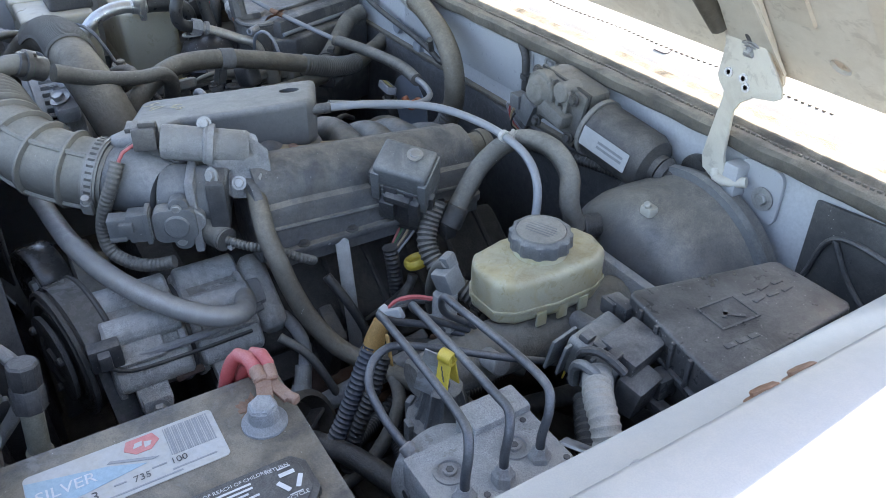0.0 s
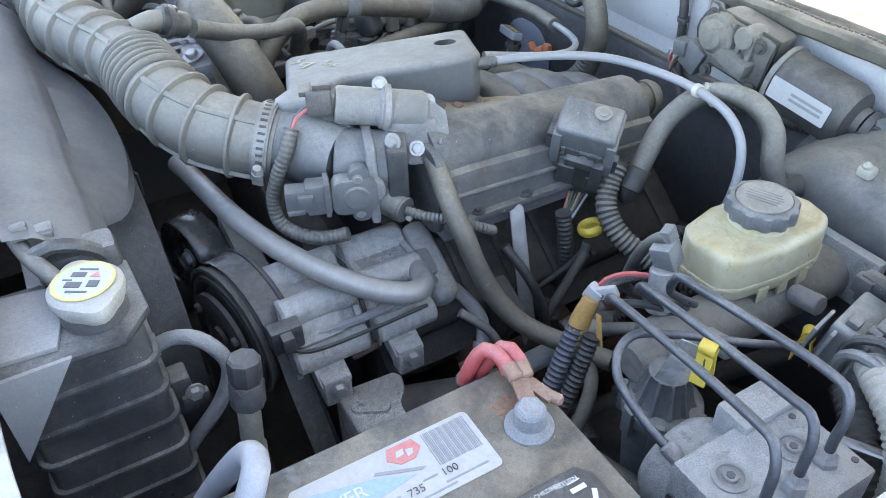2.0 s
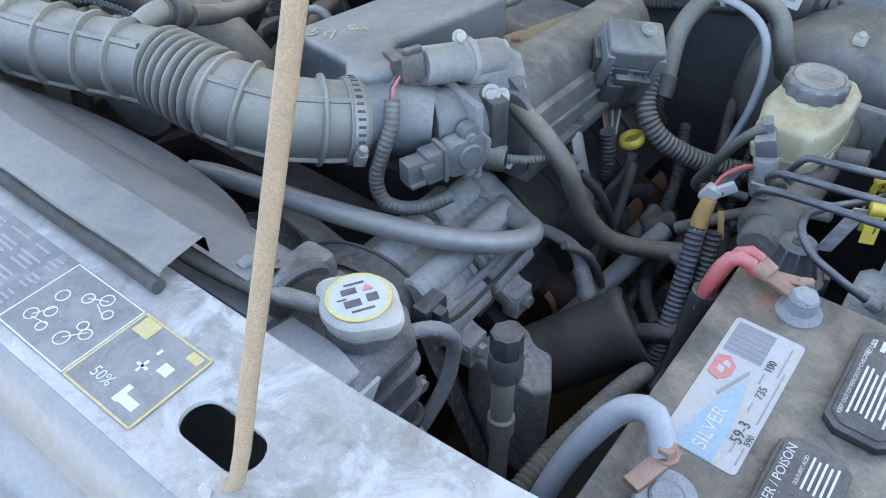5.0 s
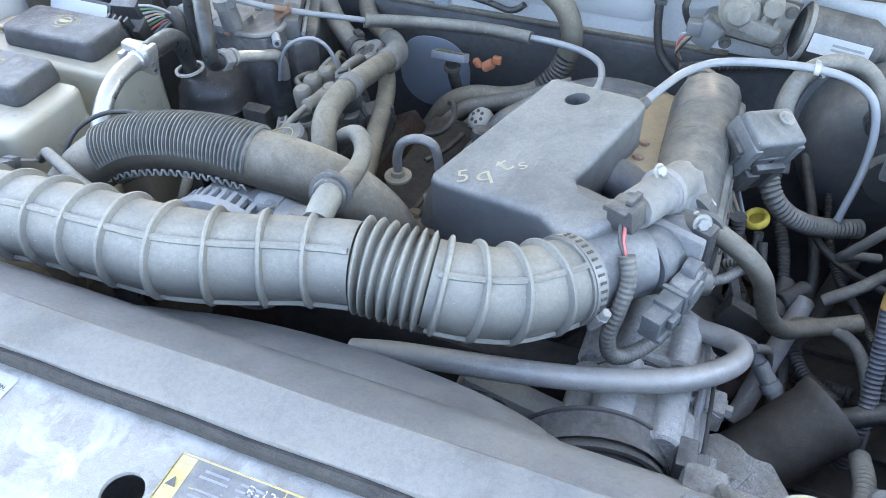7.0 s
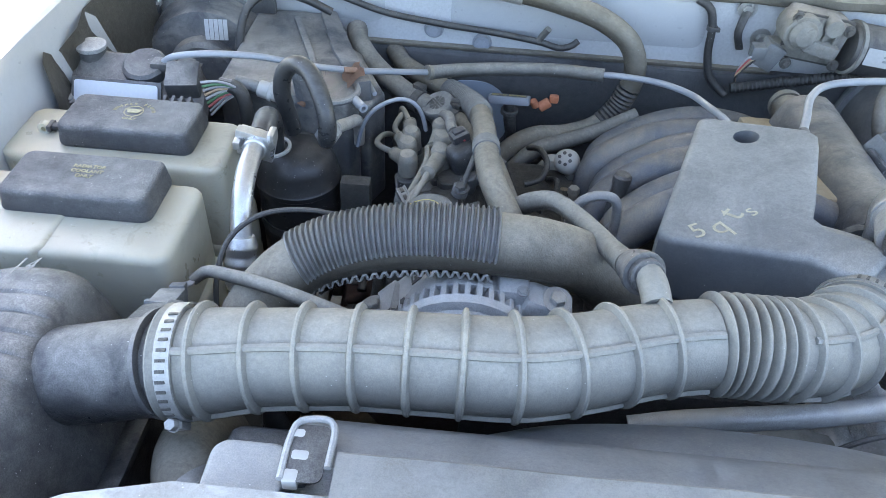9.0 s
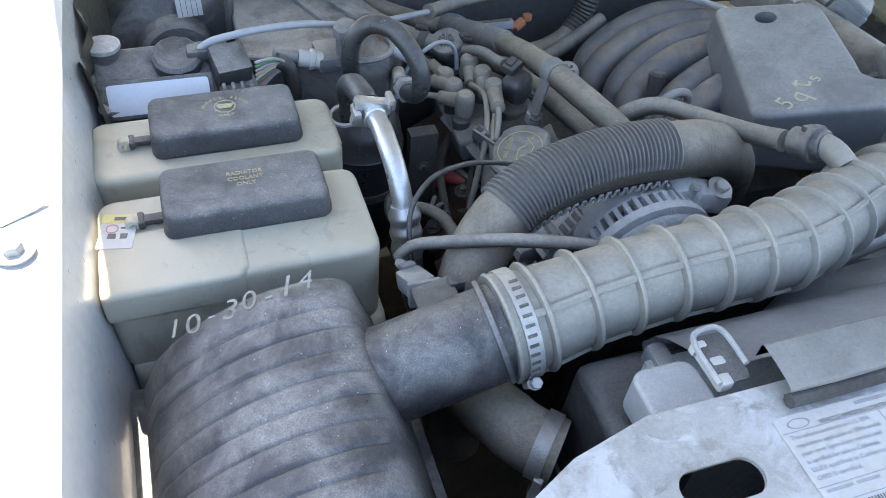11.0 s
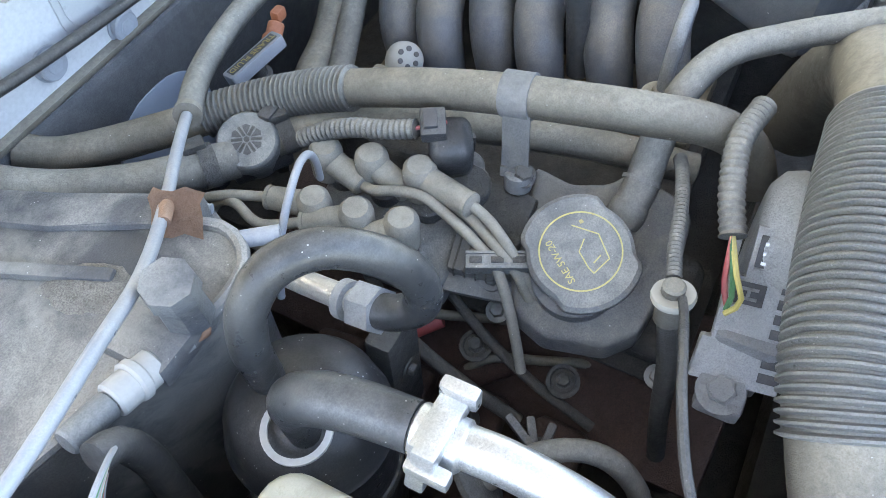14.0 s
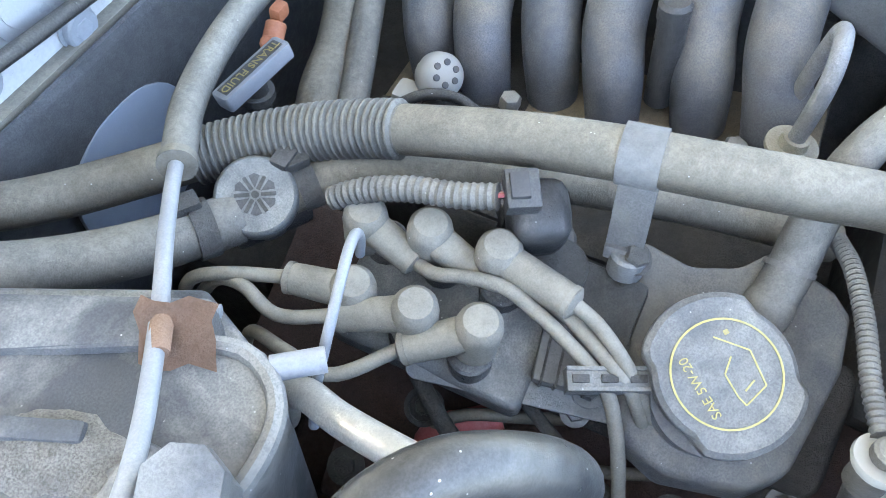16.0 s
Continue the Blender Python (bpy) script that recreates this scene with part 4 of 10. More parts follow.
for a, b in zip(rows, rows[1:]):
    for i in range(len(a) - 1):
        fs.faces.new((a[i], a[i + 1], b[i + 1], b[i]))
bmesh.ops.solidify(fs, geom=fs.faces[:], thickness=0.003)
part("hood_panel", fs, M["shroud"], shroud)
part("lower_panel", span(-0.24, 0.36, -0.305, -0.30, 0.45, 0.96), M["plastic_black"], shroud)
part("throat", lathe([(0.195, -0.05), (0.20, -0.045), (0.20, 0.006), (0.194, 0.006), (0.194, -0.05)], 48, (0.075, -0.256, 0.742), (0, 1, 0)), M["plastic_black"], shroud)
part("side_lug", box(0.018, 0.05, 0.03, (-0.236, -0.33, 0.975), 0.006), M["plastic_grey"], shroud)
part("corner_plate", prism(rounded(0.052, 0.056, 0.012, 5, -0.262, -0.371), 0.985, 1.020, 0.004, None, 3), M["shroud"], shroud)
# No cut here: a black plate paints the dark of the notch.
part("notch", prism(rounded(0.024, 0.042, 0.006, 4, -0.222, -0.356), 1.0300, 1.0316, 0.0005), M["plastic_black"], shroud, "dark notch in the shroud edge")
part("notch_rim", tube([(-0.236, -0.376, 1.031), (-0.236, -0.345, 1.031), (-0.233, -0.334, 1.032), (-0.225, -0.331, 1.032), (-0.213, -0.331, 1.032), (-0.209, -0.336, 1.032), (-0.208, -0.366, 1.032)], 0.0024, 8, 0.004), M["shroud"], shroud)
part("retainer", join(box(0.008, 0.036, 0.006, (-0.230, -0.358, 1.022), 0.002), box(0.011, 0.007, 0.010, (-0.232, -0.342, 1.027), 0.002), box(0.012, 0.008, 0.010, (-0.227, -0.358, 1.027), 0.002), box(0.010, 0.010, 0.010, (-0.230, -0.373, 1.027), 0.002)), M["white_plastic"], shroud, "white plastic retaining clip")
part("side_lug", join(box(0.03, 0.06, 0.04, (0.352, -0.322, 0.985), 0.008), tube([(0.362, -0.35, 1.012), (0.366, -0.335, 1.018), (0.364, -0.31, 1.004), (0.358, -0.30, 0.98)], 0.006, 8)), M["plastic"], shroud)
fan = thing("cooling_fan", "black engine cooling fan at rest inside the shroud", "fan", (0.075, -0.25, 0.742))
part("hub", cyl(0.055, (0.075, -0.27, 0.742), (0.075, -0.20, 0.742), 24), M["steel_dark"], fan)
for i in range(9):
    a = 2 * math.pi * i / 9
    part("blade", on(box(0.13, 0.045, 0.003, (0.118, 0, 0), 0.001, turn(28)), Matrix.Translation((0.075, -0.255, 0.742)) @ turn(90) @ turn(0, 0, math.degrees(a))), M["plastic_black"], fan)

# Radiator with ribbed end tanks.
rad = thing("radiator", "aluminium radiator with black ribbed plastic end tanks", "radiator", (0.063, -0.34, 0.45))
part("core", span(-0.25, 0.36, -0.362, -0.318, 0.46, 0.985), M["alu_pitted"], rad)
for x, name in ((0.405, "driver"), (-0.262, "passenger")):
    tank = part("end_tank", span(x - 0.042, x + 0.042, -0.398, -0.290, 0.50, 0.985 if x > 0 else 0.972, 0.014, 3, (0.86, 0.90)), M["plastic"] if x > 0 else M["plastic_black"], rad, "black ribbed plastic end tank")
    for z in np.arange(0.56, 0.95 if x > 0 else 0.86, 0.032):
        part("rib", prism(rounded(0.090 - 0.010 * (z - 0.5) * 2, 0.114 - 0.010 * (z - 0.5) * 2, 0.014, 4, x, -0.344), z, z + 0.005, 0.0015), M["plastic"], tank)
part("top_ledge", prism([(0.355, -0.400), (0.450, -0.400), (0.452, -0.31), (0.425, -0.288), (0.36, -0.29)], 0.976, 0.984, 0.003), M["plastic"], rad)
part("top_plate", prism([(0.362, -0.398), (0.436, -0.398), (0.440, -0.352), (0.414, -0.345), (0.372, -0.345)], 0.984, 0.9885, 0.0015), M["shroud"], rad, "pale dusty ledge of the end tank")
part("gusset", prism([(-0.398, 0.984), (-0.345, 0.984), (-0.398, 0.905)], 0.4475, 0.4515, 0.001, frame3((0, 1, 0), (0, 0, 1))), M["shroud"], rad)
part("mount_lug", join(box(0.022, 0.016, 0.040, (0.404, -0.284, 0.872), 0.003), box(0.008, 0.022, 0.012, (0.416, -0.276, 0.868), 0.002)), M["plastic"], rad)
part("mount_bolt", hexbolt((0.420, -0.276, 0.880), (1, 0, 0), 0.006, 0.007, 1.3), M["steel"], rad)
neck = part("filler_neck", cyl(0.022, (0.415, -0.3225, 0.96), (0.415, -0.3225, 1.004)), M["plastic"], rad)

cap = part("radiator_cap", lathe([(0, -0.004), (0.0225, -0.004), (0.0245, 0.0), (0.0262, 0.006), (0.0258, 0.011), (0.0225, 0.0142), (0, 0.0152)], 48, (0.415, -0.3225, 1.0), (0, 0, 1), lambda i, j: 1.0 + 0.27 * max(0.0, math.cos(2 * (2 * math.pi * i / 48 - 0.1))) ** 3 if j in (1, 2, 3, 4) else 1.0), surface("pale_cap_plastic", (0.40, 0.39, 0.36), 0.5, dust_sky=0.4, dustcol=(0.40, 0.38, 0.33), bump=0.15, specks=0.4), rad, "grey radiator pressure cap with white warning disc and yellow rim")
part("neck_collar", lathe([(0.019, 0), (0.0235, 0), (0.0235, 0.01), (0.019, 0.01), (0.019, 0)], 32, (0.415, -0.3225, 0.986)), M["plastic"], rad)
part("yellow_rim", ring((0.415, -0.3225, 1.0155), (0, 0, 1), 0.0190, 0.0006, 0.0026, 36), M["ink_yellow"], cap)
part("disc", lathe([(0, 0), (0.0190, 0), (0.0190, 0.0006), (0, 0.0006)], 36, (0.415, -0.3225, 1.0152)), M["paper"], cap)
cm = frame3((0.5, 0.8, 0), (-0.8, 0.5, 0), (0.415, -0.3225, 1.0161)) @ Matrix.Scale(0.84, 4)
part("print", on(bars([(-0.006, 0.007, 0.012, 0.006), (-0.006, -0.006, 0.013, 0.007), (0.010, -0.004, 0.009, 0.008), (0, 0.014, 0.016, 0.002), (0, -0.0145, 0.018, 0.002), (-0.013, 0, 0.008, 0.001)], None), cm), M["ink"], cap)
part("red_mark", on(prism([(0.004, 0.004), (0.013, 0.004), (0.0085, 0.011)], 0, 0.0004), cm), M["ink_red"], cap)

of = thing("overflow_tube", "dusty grey rubber overflow tube along the radiator top", "hose", (0.35, -0.35, 0.99))
part("tube", tube([(0.27, -0.362, 1.012), (0.318, -0.36, 1.013), (0.36, -0.352, 1.011), (0.394, -0.338, 1.006), (0.405, -0.332, 0.998)], 0.0065, 12), M["rubber"], of)


trans = thing("cooler_line", "grey metal cooler line with brass fitting looping from the radiator", "pipe", (0.42, -0.28, 0.7))
part("line", tube([(0.404, -0.296, 0.926), (0.412, -0.278, 0.935), (0.426, -0.262, 0.937), (0.434, -0.250, 0.922), (0.433, -0.247, 0.900), (0.434, -0.260, 0.872), (0.426, -0.290, 0.83), (0.415, -0.31, 0.79), (0.41, -0.32, 0.72)], 0.0062, 12), M["alu"], trans)
part("fitting", join(cyl(0.012, (0.399, -0.318, 0.923), (0.403, -0.298, 0.927), 12), lathe([(0, 0), (0.0095, 0), (0.0095, 0.009), (0, 0.009)], 6, (0.403, -0.299, 0.927), (0.02, 1, 0.02))), surface("dirty_brass", (0.36, 0.29, 0.19), 0.5, dust_sky=0.5, metal=0.5), trans)

# The rest of the truck: plain unseen boxes, added behind the firewall and round the bay to block light.
solo("cab_body", span(-0.82, 0.985, 0.50, 3.6, 0.28, 1.0), M["paint"], "plain white box added for the unseen cab, blocking the sun", "cab", "", "structure")
solo("front_valance", span(-0.80, 0.965, -0.66, -0.60, 0.25, 0.84, 0.02), M["plastic_black"], "dark unseen box added below the grille, blocking light", "valance", "", "structure")
for x, nm in ((-0.80, "wheel_well_passenger"), (0.94, "wheel_well_driver")):
    solo(nm, span(x, x + 0.03, -0.60, 0.52, 0.05, 0.70), M["plastic_black"], "dark unseen side wall added to block light under the bay", "wheel well", "", "structure")
# Added dark sheet: keeps the gaps dark and stops light bouncing up from below.
solo("undertray", span(-0.76, 0.93, -0.60, 0.50, 0.235, 0.25, 0.004), M["engine_dark"], "added dark sheet closing the bay below against ground light", "undertray", "", "structure")
# ---------------------------------------------------------------- driver's side: battery, brakes, fuse box, wiper motor
BZ = 0.952
bat = thing("battery", "dusty black car battery with silver label and corroded terminals", "battery", (0.68, -0.2, 0.752))
part("case", span(0.588, 0.772, -0.328, -0.077, 0.752, 0.934, 0.006), M["plastic"], bat)
lid_m = surface("dusty_battery_lid", (0.055, 0.054, 0.053), 0.45, dust_sky=0.7, dustcol=(0.25, 0.215, 0.16), specks=0.7, bump=0.14, blotch=22.0, stain=(0.13, 0.105, 0.07), grit=0.14, cloud=0.75, patch=((0.19, 0.19, 0.185), 30.0, 0.3))
part("lid", span(0.583, 0.777, -0.333, -0.072, 0.930, BZ, 0.005), lid_m, bat)
lab = part("label", on(plate(rounded(0.126, 0.0495, 0.004, 4), [], 0, 0.0005), frame3((0, 1, 0), (-1, 0, 0), (0.6285, -0.193, BZ + 0.0003))), M["paper_dirty"], bat, "scuffed silver and white label")
lm = frame3((0, 1, 0), (-1, 0, 0), (0.6285, -0.193, BZ + 0.001))
part("blue_field", on(prism([(-0.0625, -0.0095), (-0.030, -0.0095), (0.0115, -0.0035), (-0.012, 0.0065), (-0.0625, 0.0185)], 0, 0.0003), lm), M["ink_teal"], lab)
part("blue_stroke", on(prism([(-0.012, 0.0085), (0.016, -0.0025), (0.020, -0.0015), (-0.010, 0.0102)], 0.0001, 0.0004), lm), M["ink_grey"], lab)
part("series_name", on(lettering("SILVER", 0.0130, Matrix.Translation((-0.039, 0.0015, 0.0006)), 0.0001), lm), M["ink_white"], lab)
part("size_code", on(lettering("59-3", 0.0105, Matrix.Translation((-0.031, -0.0155, 0.0006)), 0.0001), lm), M["ink"], lab)
part("rating_one", on(lettering("735", 0.0078, Matrix.Translation((0.006, -0.0145, 0.0006)), 0.0001), lm), M["ink"], lab)
part("rating_two", on(lettering("100", 0.0078, Matrix.Translation((0.031, -0.0115, 0.0006)), 0.0001), lm), M["ink"], lab)
part("rating_three", on(lettering("590", 0.0062, Matrix.Translation((-0.034, -0.0222, 0.0006)), 0.0001), lm), M["ink"], lab)
parts("barcode_bar", [on(box(0.0006 + 0.0005 * (i * 7 % 3), 0.027, 0.0003, (0.028 + 0.0016 * i, 0.008, 0)), lm) for i in range(20)], M["ink_grey"], lab)
part("emblem", on(join(prism([(0.003, 0.022), (0.021, 0.022), (0.024, 0.014), (0.017, 0.0075), (0.007, 0.0075), (0.0, 0.014)], 0, 0.0004)), lm), M["ink_red"], lab)
part("emblem_field", on(join(prism([(0.008, 0.0175), (0.013, 0.0178), (0.012, 0.0135), (0.006, 0.013)], 0.0004, 0.0006), prism([(0.014, 0.0165), (0.019, 0.015), (0.0175, 0.0115), (0.0135, 0.0105)], 0.0004, 0.0006)), lm), M["paper_dirty"], lab)
part("small_print", on(bars([(0.006, -0.0212, 0.05, 0.0012), (-0.044, -0.0155, 0.008, 0.0012), (-0.008, -0.0125, 0.008, 0.0012), (0.018, -0.010, 0.010, 0.0012), (-0.048, -0.0215, 0.014, 0.0012), (0.040, -0.018, 0.03, 0.0012)], None), lm), M["ink_grey"], lab)


def vent_cap(cx, cy, words):
    out = [(-0.050, -0.013), (-0.042, -0.022), (0.042, -0.022), (0.050, -0.013), (0.050, 0.013), (0.042, 0.022), (-0.042, 0.022), (-0.050, 0.013)]
    m = frame3((0, 1, 0), (-1, 0, 0), (cx, cy, BZ))
    v = part("vent_cap", on(join(prism(out, 0, 0.007, 0.0015), prism([(a * 0.9, b * 0.86) for a, b in out], 0.007, 0.0085, 0.0008)), m), M["plastic_black"], bat, "black vent cap with white print")
    up = m @ Matrix.Translation((0, 0, 0.0088))
    for body, size, x, y in words:
        part("warning_text", on(lettering(body, size, Matrix.Translation((x, y, 0)), 0.0001), up), M["ink_white"], v)
    return v, up


v, up = vent_cap(0.702, -0.140, [("KEEP OUT OF REACH OF CHILDREN", 0.0040, -0.006, 0.0145), ("RECYCLE", 0.0042, 0.033, -0.0135), ("RETURN", 0.0042, 0.030, 0.0135)])
rw = [(-0.012 + 0.002 * (i % 2), 0.0105 - 0.0036 * i, 0.046 - 0.004 * (i % 3), 0.0015) for i in range(8)]
part("print", on(bars(rw, None), up), M["ink_white"], v)
arrows = []
for k in range(3):
    a = radians(90 + 120 * k)
    arrows.append(box(0.0105, 0.0032, 0.0003, (0.034 + 0.0062 * math.cos(a), 0.0005 + 0.0062 * math.sin(a), 0), 0, turn(0, 0, 120 * k)))
parts("arrow", [on(b_, up) for b_ in arrows], M["ink_white"], v)
parts("rule", [on(box(0.009, 0.0008, 0.0003, (0.034, 0.012 - 0.023 * i, 0)), up) for i in range(2)], M["ink_white"], v)
v, up = vent_cap(0.687, -0.259, [("DANGER / POISON", 0.0082, 0.006, 0.0135), ("NO", 0.0046, -0.006, 0.001), ("SULFURIC ACID", 0.0034, 0.026, 0.004), ("SHIELD", 0.0046, -0.033, -0.0035), ("EYES", 0.0046, -0.033, -0.0085)])
part("print", on(bars([(0.026, 0.0 - 0.0036 * i, 0.026 - 0.003 * (i % 2), 0.0014) for i in range(5)] + [(-0.03, -0.014, 0.026, 0.0014)], None), up), M["ink_white"], v)
part("pictogram", on(join(ring((-0.008, -0.008, 0), (0, 0, 1), 0.0052, 0.0003, 0.0009, 20), box(0.011, 0.001, 0.0003, (-0.008, -0.008, 0), 0, turn(0, 0, 45))), up), M["ink_white"], v)

for (x, y), pos in (((0.637, -0.100), True), ((0.628, -0.303), False)):
    t = part("terminal", lathe([(0, 0), (0.0165, 0), (0.0165, 0.002), (0.0145, 0.004), (0.0115, 0.006), (0.0105, 0.016), (0.0085, 0.018), (0, 0.018)], 28, (x, y, BZ)), M["lead"], bat, "corroded lead battery post")
    part("post_cap", lathe([(0, 0), (0.010, 0), (0.010, 0.006), (0.0085, 0.0075), (0, 0.0075)], 6 if pos else 20, (x, y, BZ + 0.0125)), M["lead"], t)
part("grime", on(lathe([(0, 0), (0.012, 0), (0.011, 0.0007), (0, 0.0009)], 40, (0.618, -0.101, BZ), (0, 0, 1), lambda i, j: 1 + 0.7 * noise.noise(V(i * 0.55, 3, 1))), Matrix()), M["rust"], bat, "rust coloured corrosion stain")

pos_t = thing("positive_battery_cable", "red battery cable with copper lug and rusty nut", "battery cable", (0.57, -0.07, 0.80))
part("cable", tube([(0.600, -0.091, 0.964), (0.590, -0.092, 0.971), (0.580, -0.097, 0.972), (0.574, -0.104, 0.958), (0.5715, -0.109, 0.940), (0.570, -0.111, 0.925)], 0.0056, 14), M["red"], pos_t)
part("cable", tube([(0.602, -0.082, 0.963), (0.593, -0.081, 0.971), (0.584, -0.085, 0.972), (0.577, -0.092, 0.957), (0.573, -0.098, 0.940), (0.571, -0.101, 0.925)], 0.0052, 14), M["red"], pos_t)
part("sleeve", tube([(0.5712, -0.105, 0.938), (0.5695, -0.107, 0.905), (0.568, -0.109, 0.86), (0.566, -0.110, 0.80)], [0.0105, 0.0112, 0.0108, 0.0105], 16), M["rubber_dark"], pos_t, "black tape sleeve")
part("lug", join(box(0.046, 0.012, 0.004, (0.615, -0.091, 0.9630), 0.0015, turn(0, 4, -16)), box(0.040, 0.010, 0.004, (0.613, -0.083, 0.9610), 0.0015, turn(0, 0, 14)), cyl(0.0058, (0.609, -0.0905, 0.9645), (0.596, -0.0905, 0.968), 12), cyl(0.0055, (0.610, -0.083, 0.963), (0.598, -0.0815, 0.968), 12), cyl(0.0042, (0.626, -0.079, 0.960), (0.637, -0.074, 0.961), 10)), M["copper"], pos_t)
neg = thing("negative_battery_cable", "grey battery cable with corroded lead clamp", "battery cable", (0.62, -0.31, 0.85))
part("cable", tube([(0.616, -0.282, 0.972), (0.600, -0.268, 0.985), (0.584, -0.268, 0.978), (0.566, -0.285, 0.945), (0.555, -0.31, 0.90), (0.55, -0.335, 0.84)], 0.0085, 14), M["cable_grey"], neg)
part("clamp", join(lathe([(0.0105, 0), (0.018, 0), (0.018, 0.012), (0.0105, 0.012), (0.0105, 0)], 24, (0.628, -0.303, BZ + 0.006)), box(0.022, 0.012, 0.012, (0.640, -0.318, BZ + 0.012), 0.003, turn(0, 0, -50)), box(0.02, 0.012, 0.012, (0.649, -0.306, BZ + 0.012), 0.003, turn(0, 0, -50)), lathe([(0, 0), (0.009, 0), (0.009, 0.01), (0, 0.01)], 6, (0.655, -0.324, BZ + 0.012), (0.6, 0.8, 0)), cyl(0.004, (0.635, -0.345, BZ + 0.012), (0.66, -0.305, BZ + 0.012))), M["lead"], neg, "grey corroded lead clamp")
part("lug", join(box(0.04, 0.012, 0.006, (0.614, -0.292, BZ + 0.020), 0.002, turn(0, 0, 75)), hexbolt((0.616, -0.281, BZ + 0.022), (0, 0, 1), 0.0065, 0.008, 1.3), box(0.016, 0.01, 0.006, (0.652, -0.322, BZ + 0.018), 0.002)), M["copper"], neg, "copper cable lug with verdigris")
tray = thing("battery_tray", "black steel battery tray under the battery", "tray", (0.68, -0.2, 0.70))
part("tray", join(span(0.57, 0.79, -0.345, -0.06, 0.735, 0.752, 0.004), span(0.58, 0.60, -0.25, -0.15, 0.40, 0.737, 0.004), span(0.74, 0.785, -0.30, -0.10, 0.40, 0.737, 0.004)), M["steel_dark"], tray)

# ABS unit: aluminium valve block, round motor, four steel lines.
absu = thing("abs_unit", "oxidised aluminium brake pressure unit with motor and steel lines", "ABS unit", (0.71, 0.04, 0.80))
part("block", join(span(0.690, 0.765, -0.018, 0.094, 0.835, 0.918, 0.003), span(0.672, 0.700, 0.04, 0.094, 0.86, 0.925, 0.003)), M["alu_pitted"], absu)
part("motor", lathe([(0, 0), (0.036, 0), (0.042, 0.006), (0.042, 0.032), (0.036, 0.040), (0, 0.040)], 32, (0.698, 0.026, 0.862), (-1, 0, 0.0)), M["alu_pitted"], absu, "pitted aluminium motor housing")
part("lower_body", span(0.70, 0.775, -0.015, 0.09, 0.79, 0.838, 0.004), M["plastic_black"], absu)
for x, y in ((0.719, 0.006), (0.724, 0.060)):
    p = part("port_plug", lathe([(0, 0), (0.0125, 0), (0.0125, 0.0016), (0.0095, 0.0022), (0.009, 0.0006), (0.0055, 0.0006), (0.005, 0.003), (0, 0.003)], 28, (x, y, 0.918)), M["alu"], absu)
    part("socket", cyl(0.0032, (x, y, 0.9195), (x, y, 0.9216), 6, 0.0002), M["ink"], p)
for x, y, z in ((0.698, -0.0195, 0.885), (0.74, -0.0195, 0.862)):
    # Drillings are black discs in place of shaded holes.
    part("drilling", cyl(0.005, (x, y + 0.002, z), (x, y - 0.0006, z), 16, 0.0002), M["ink"], absu)
parts("drilling", [cyl(0.0026, (x, y, 0.9175), (x, y, 0.9188), 12, 0.0002) for x, y in ((0.75, 0.018), (0.705, 0.082), (0.752, 0.088))], M["ink"], absu)
line_mat = surface("coated_steel_line", (0.050, 0.055, 0.066), 0.34, dust_sky=0.35, metal=0.3, dustcol=(0.33, 0.33, 0.33), bump=0.05, grain=0.1)
LINES = [
    [(0.748, 0.000, 0.925), (0.748, 0.000, 0.945), (0.745, 0.004, 0.962), (0.736, 0.009, 0.972), (0.716, 0.014, 0.970), (0.572, 0.029, 0.951), (0.563, 0.031, 0.947), (0.556, 0.036, 0.937), (0.553, 0.05, 0.925), (0.552, 0.085, 0.905), (0.560, 0.12, 0.885)],
    [(0.746, 0.034, 0.925), (0.746, 0.034, 0.946), (0.744, 0.038, 0.963), (0.735, 0.044, 0.973), (0.715, 0.047, 0.971), (0.575, 0.061, 0.949), (0.565, 0.063, 0.946), (0.557, 0.067, 0.936), (0.556, 0.085, 0.916), (0.562, 0.125, 0.89)],
    [(0.742, 0.070, 0.920), (0.742, 0.070, 0.942), (0.741, 0.075, 0.960), (0.733, 0.081, 0.972), (0.713, 0.085, 0.972), (0.592, 0.086, 0.958), (0.580, 0.0865, 0.956), (0.572, 0.088, 0.944), (0.566, 0.096, 0.925), (0.566, 0.13, 0.895)],
    [(0.678, -0.004, 0.905), (0.664, -0.009, 0.914), (0.645, -0.012, 0.924), (0.622, -0.010, 0.934), (0.607, 0.003, 0.942), (0.603, 0.020, 0.945), (0.612, 0.050, 0.938), (0.640, 0.115, 0.918), (0.650, 0.16, 0.90)],
]
for k, pts in enumerate(LINES):
    ln = part("brake_line", tube(pts, 0.0036, 10, 0.005), line_mat, absu, "grey coated steel brake line")
    if k < 3:
        x, y, z = pts[0]
        part("nut", join(lathe([(0, 0), (0.0088, 0), (0.0088, 0.011), (0.006, 0.014), (0.005, 0.018), (0, 0.018)], 6, (x, y, z - 0.008)), lathe([(0, 0), (0.0105, 0), (0.0105, 0.003), (0, 0.003)], 20, (x, y, z - 0.0095))), M["alu"], ln)
    else:
        part("sleeve", cyl(0.0062, (0.672, -0.006, 0.909), (0.684, -0.0025, 0.902), 12), M["alu"], ln)
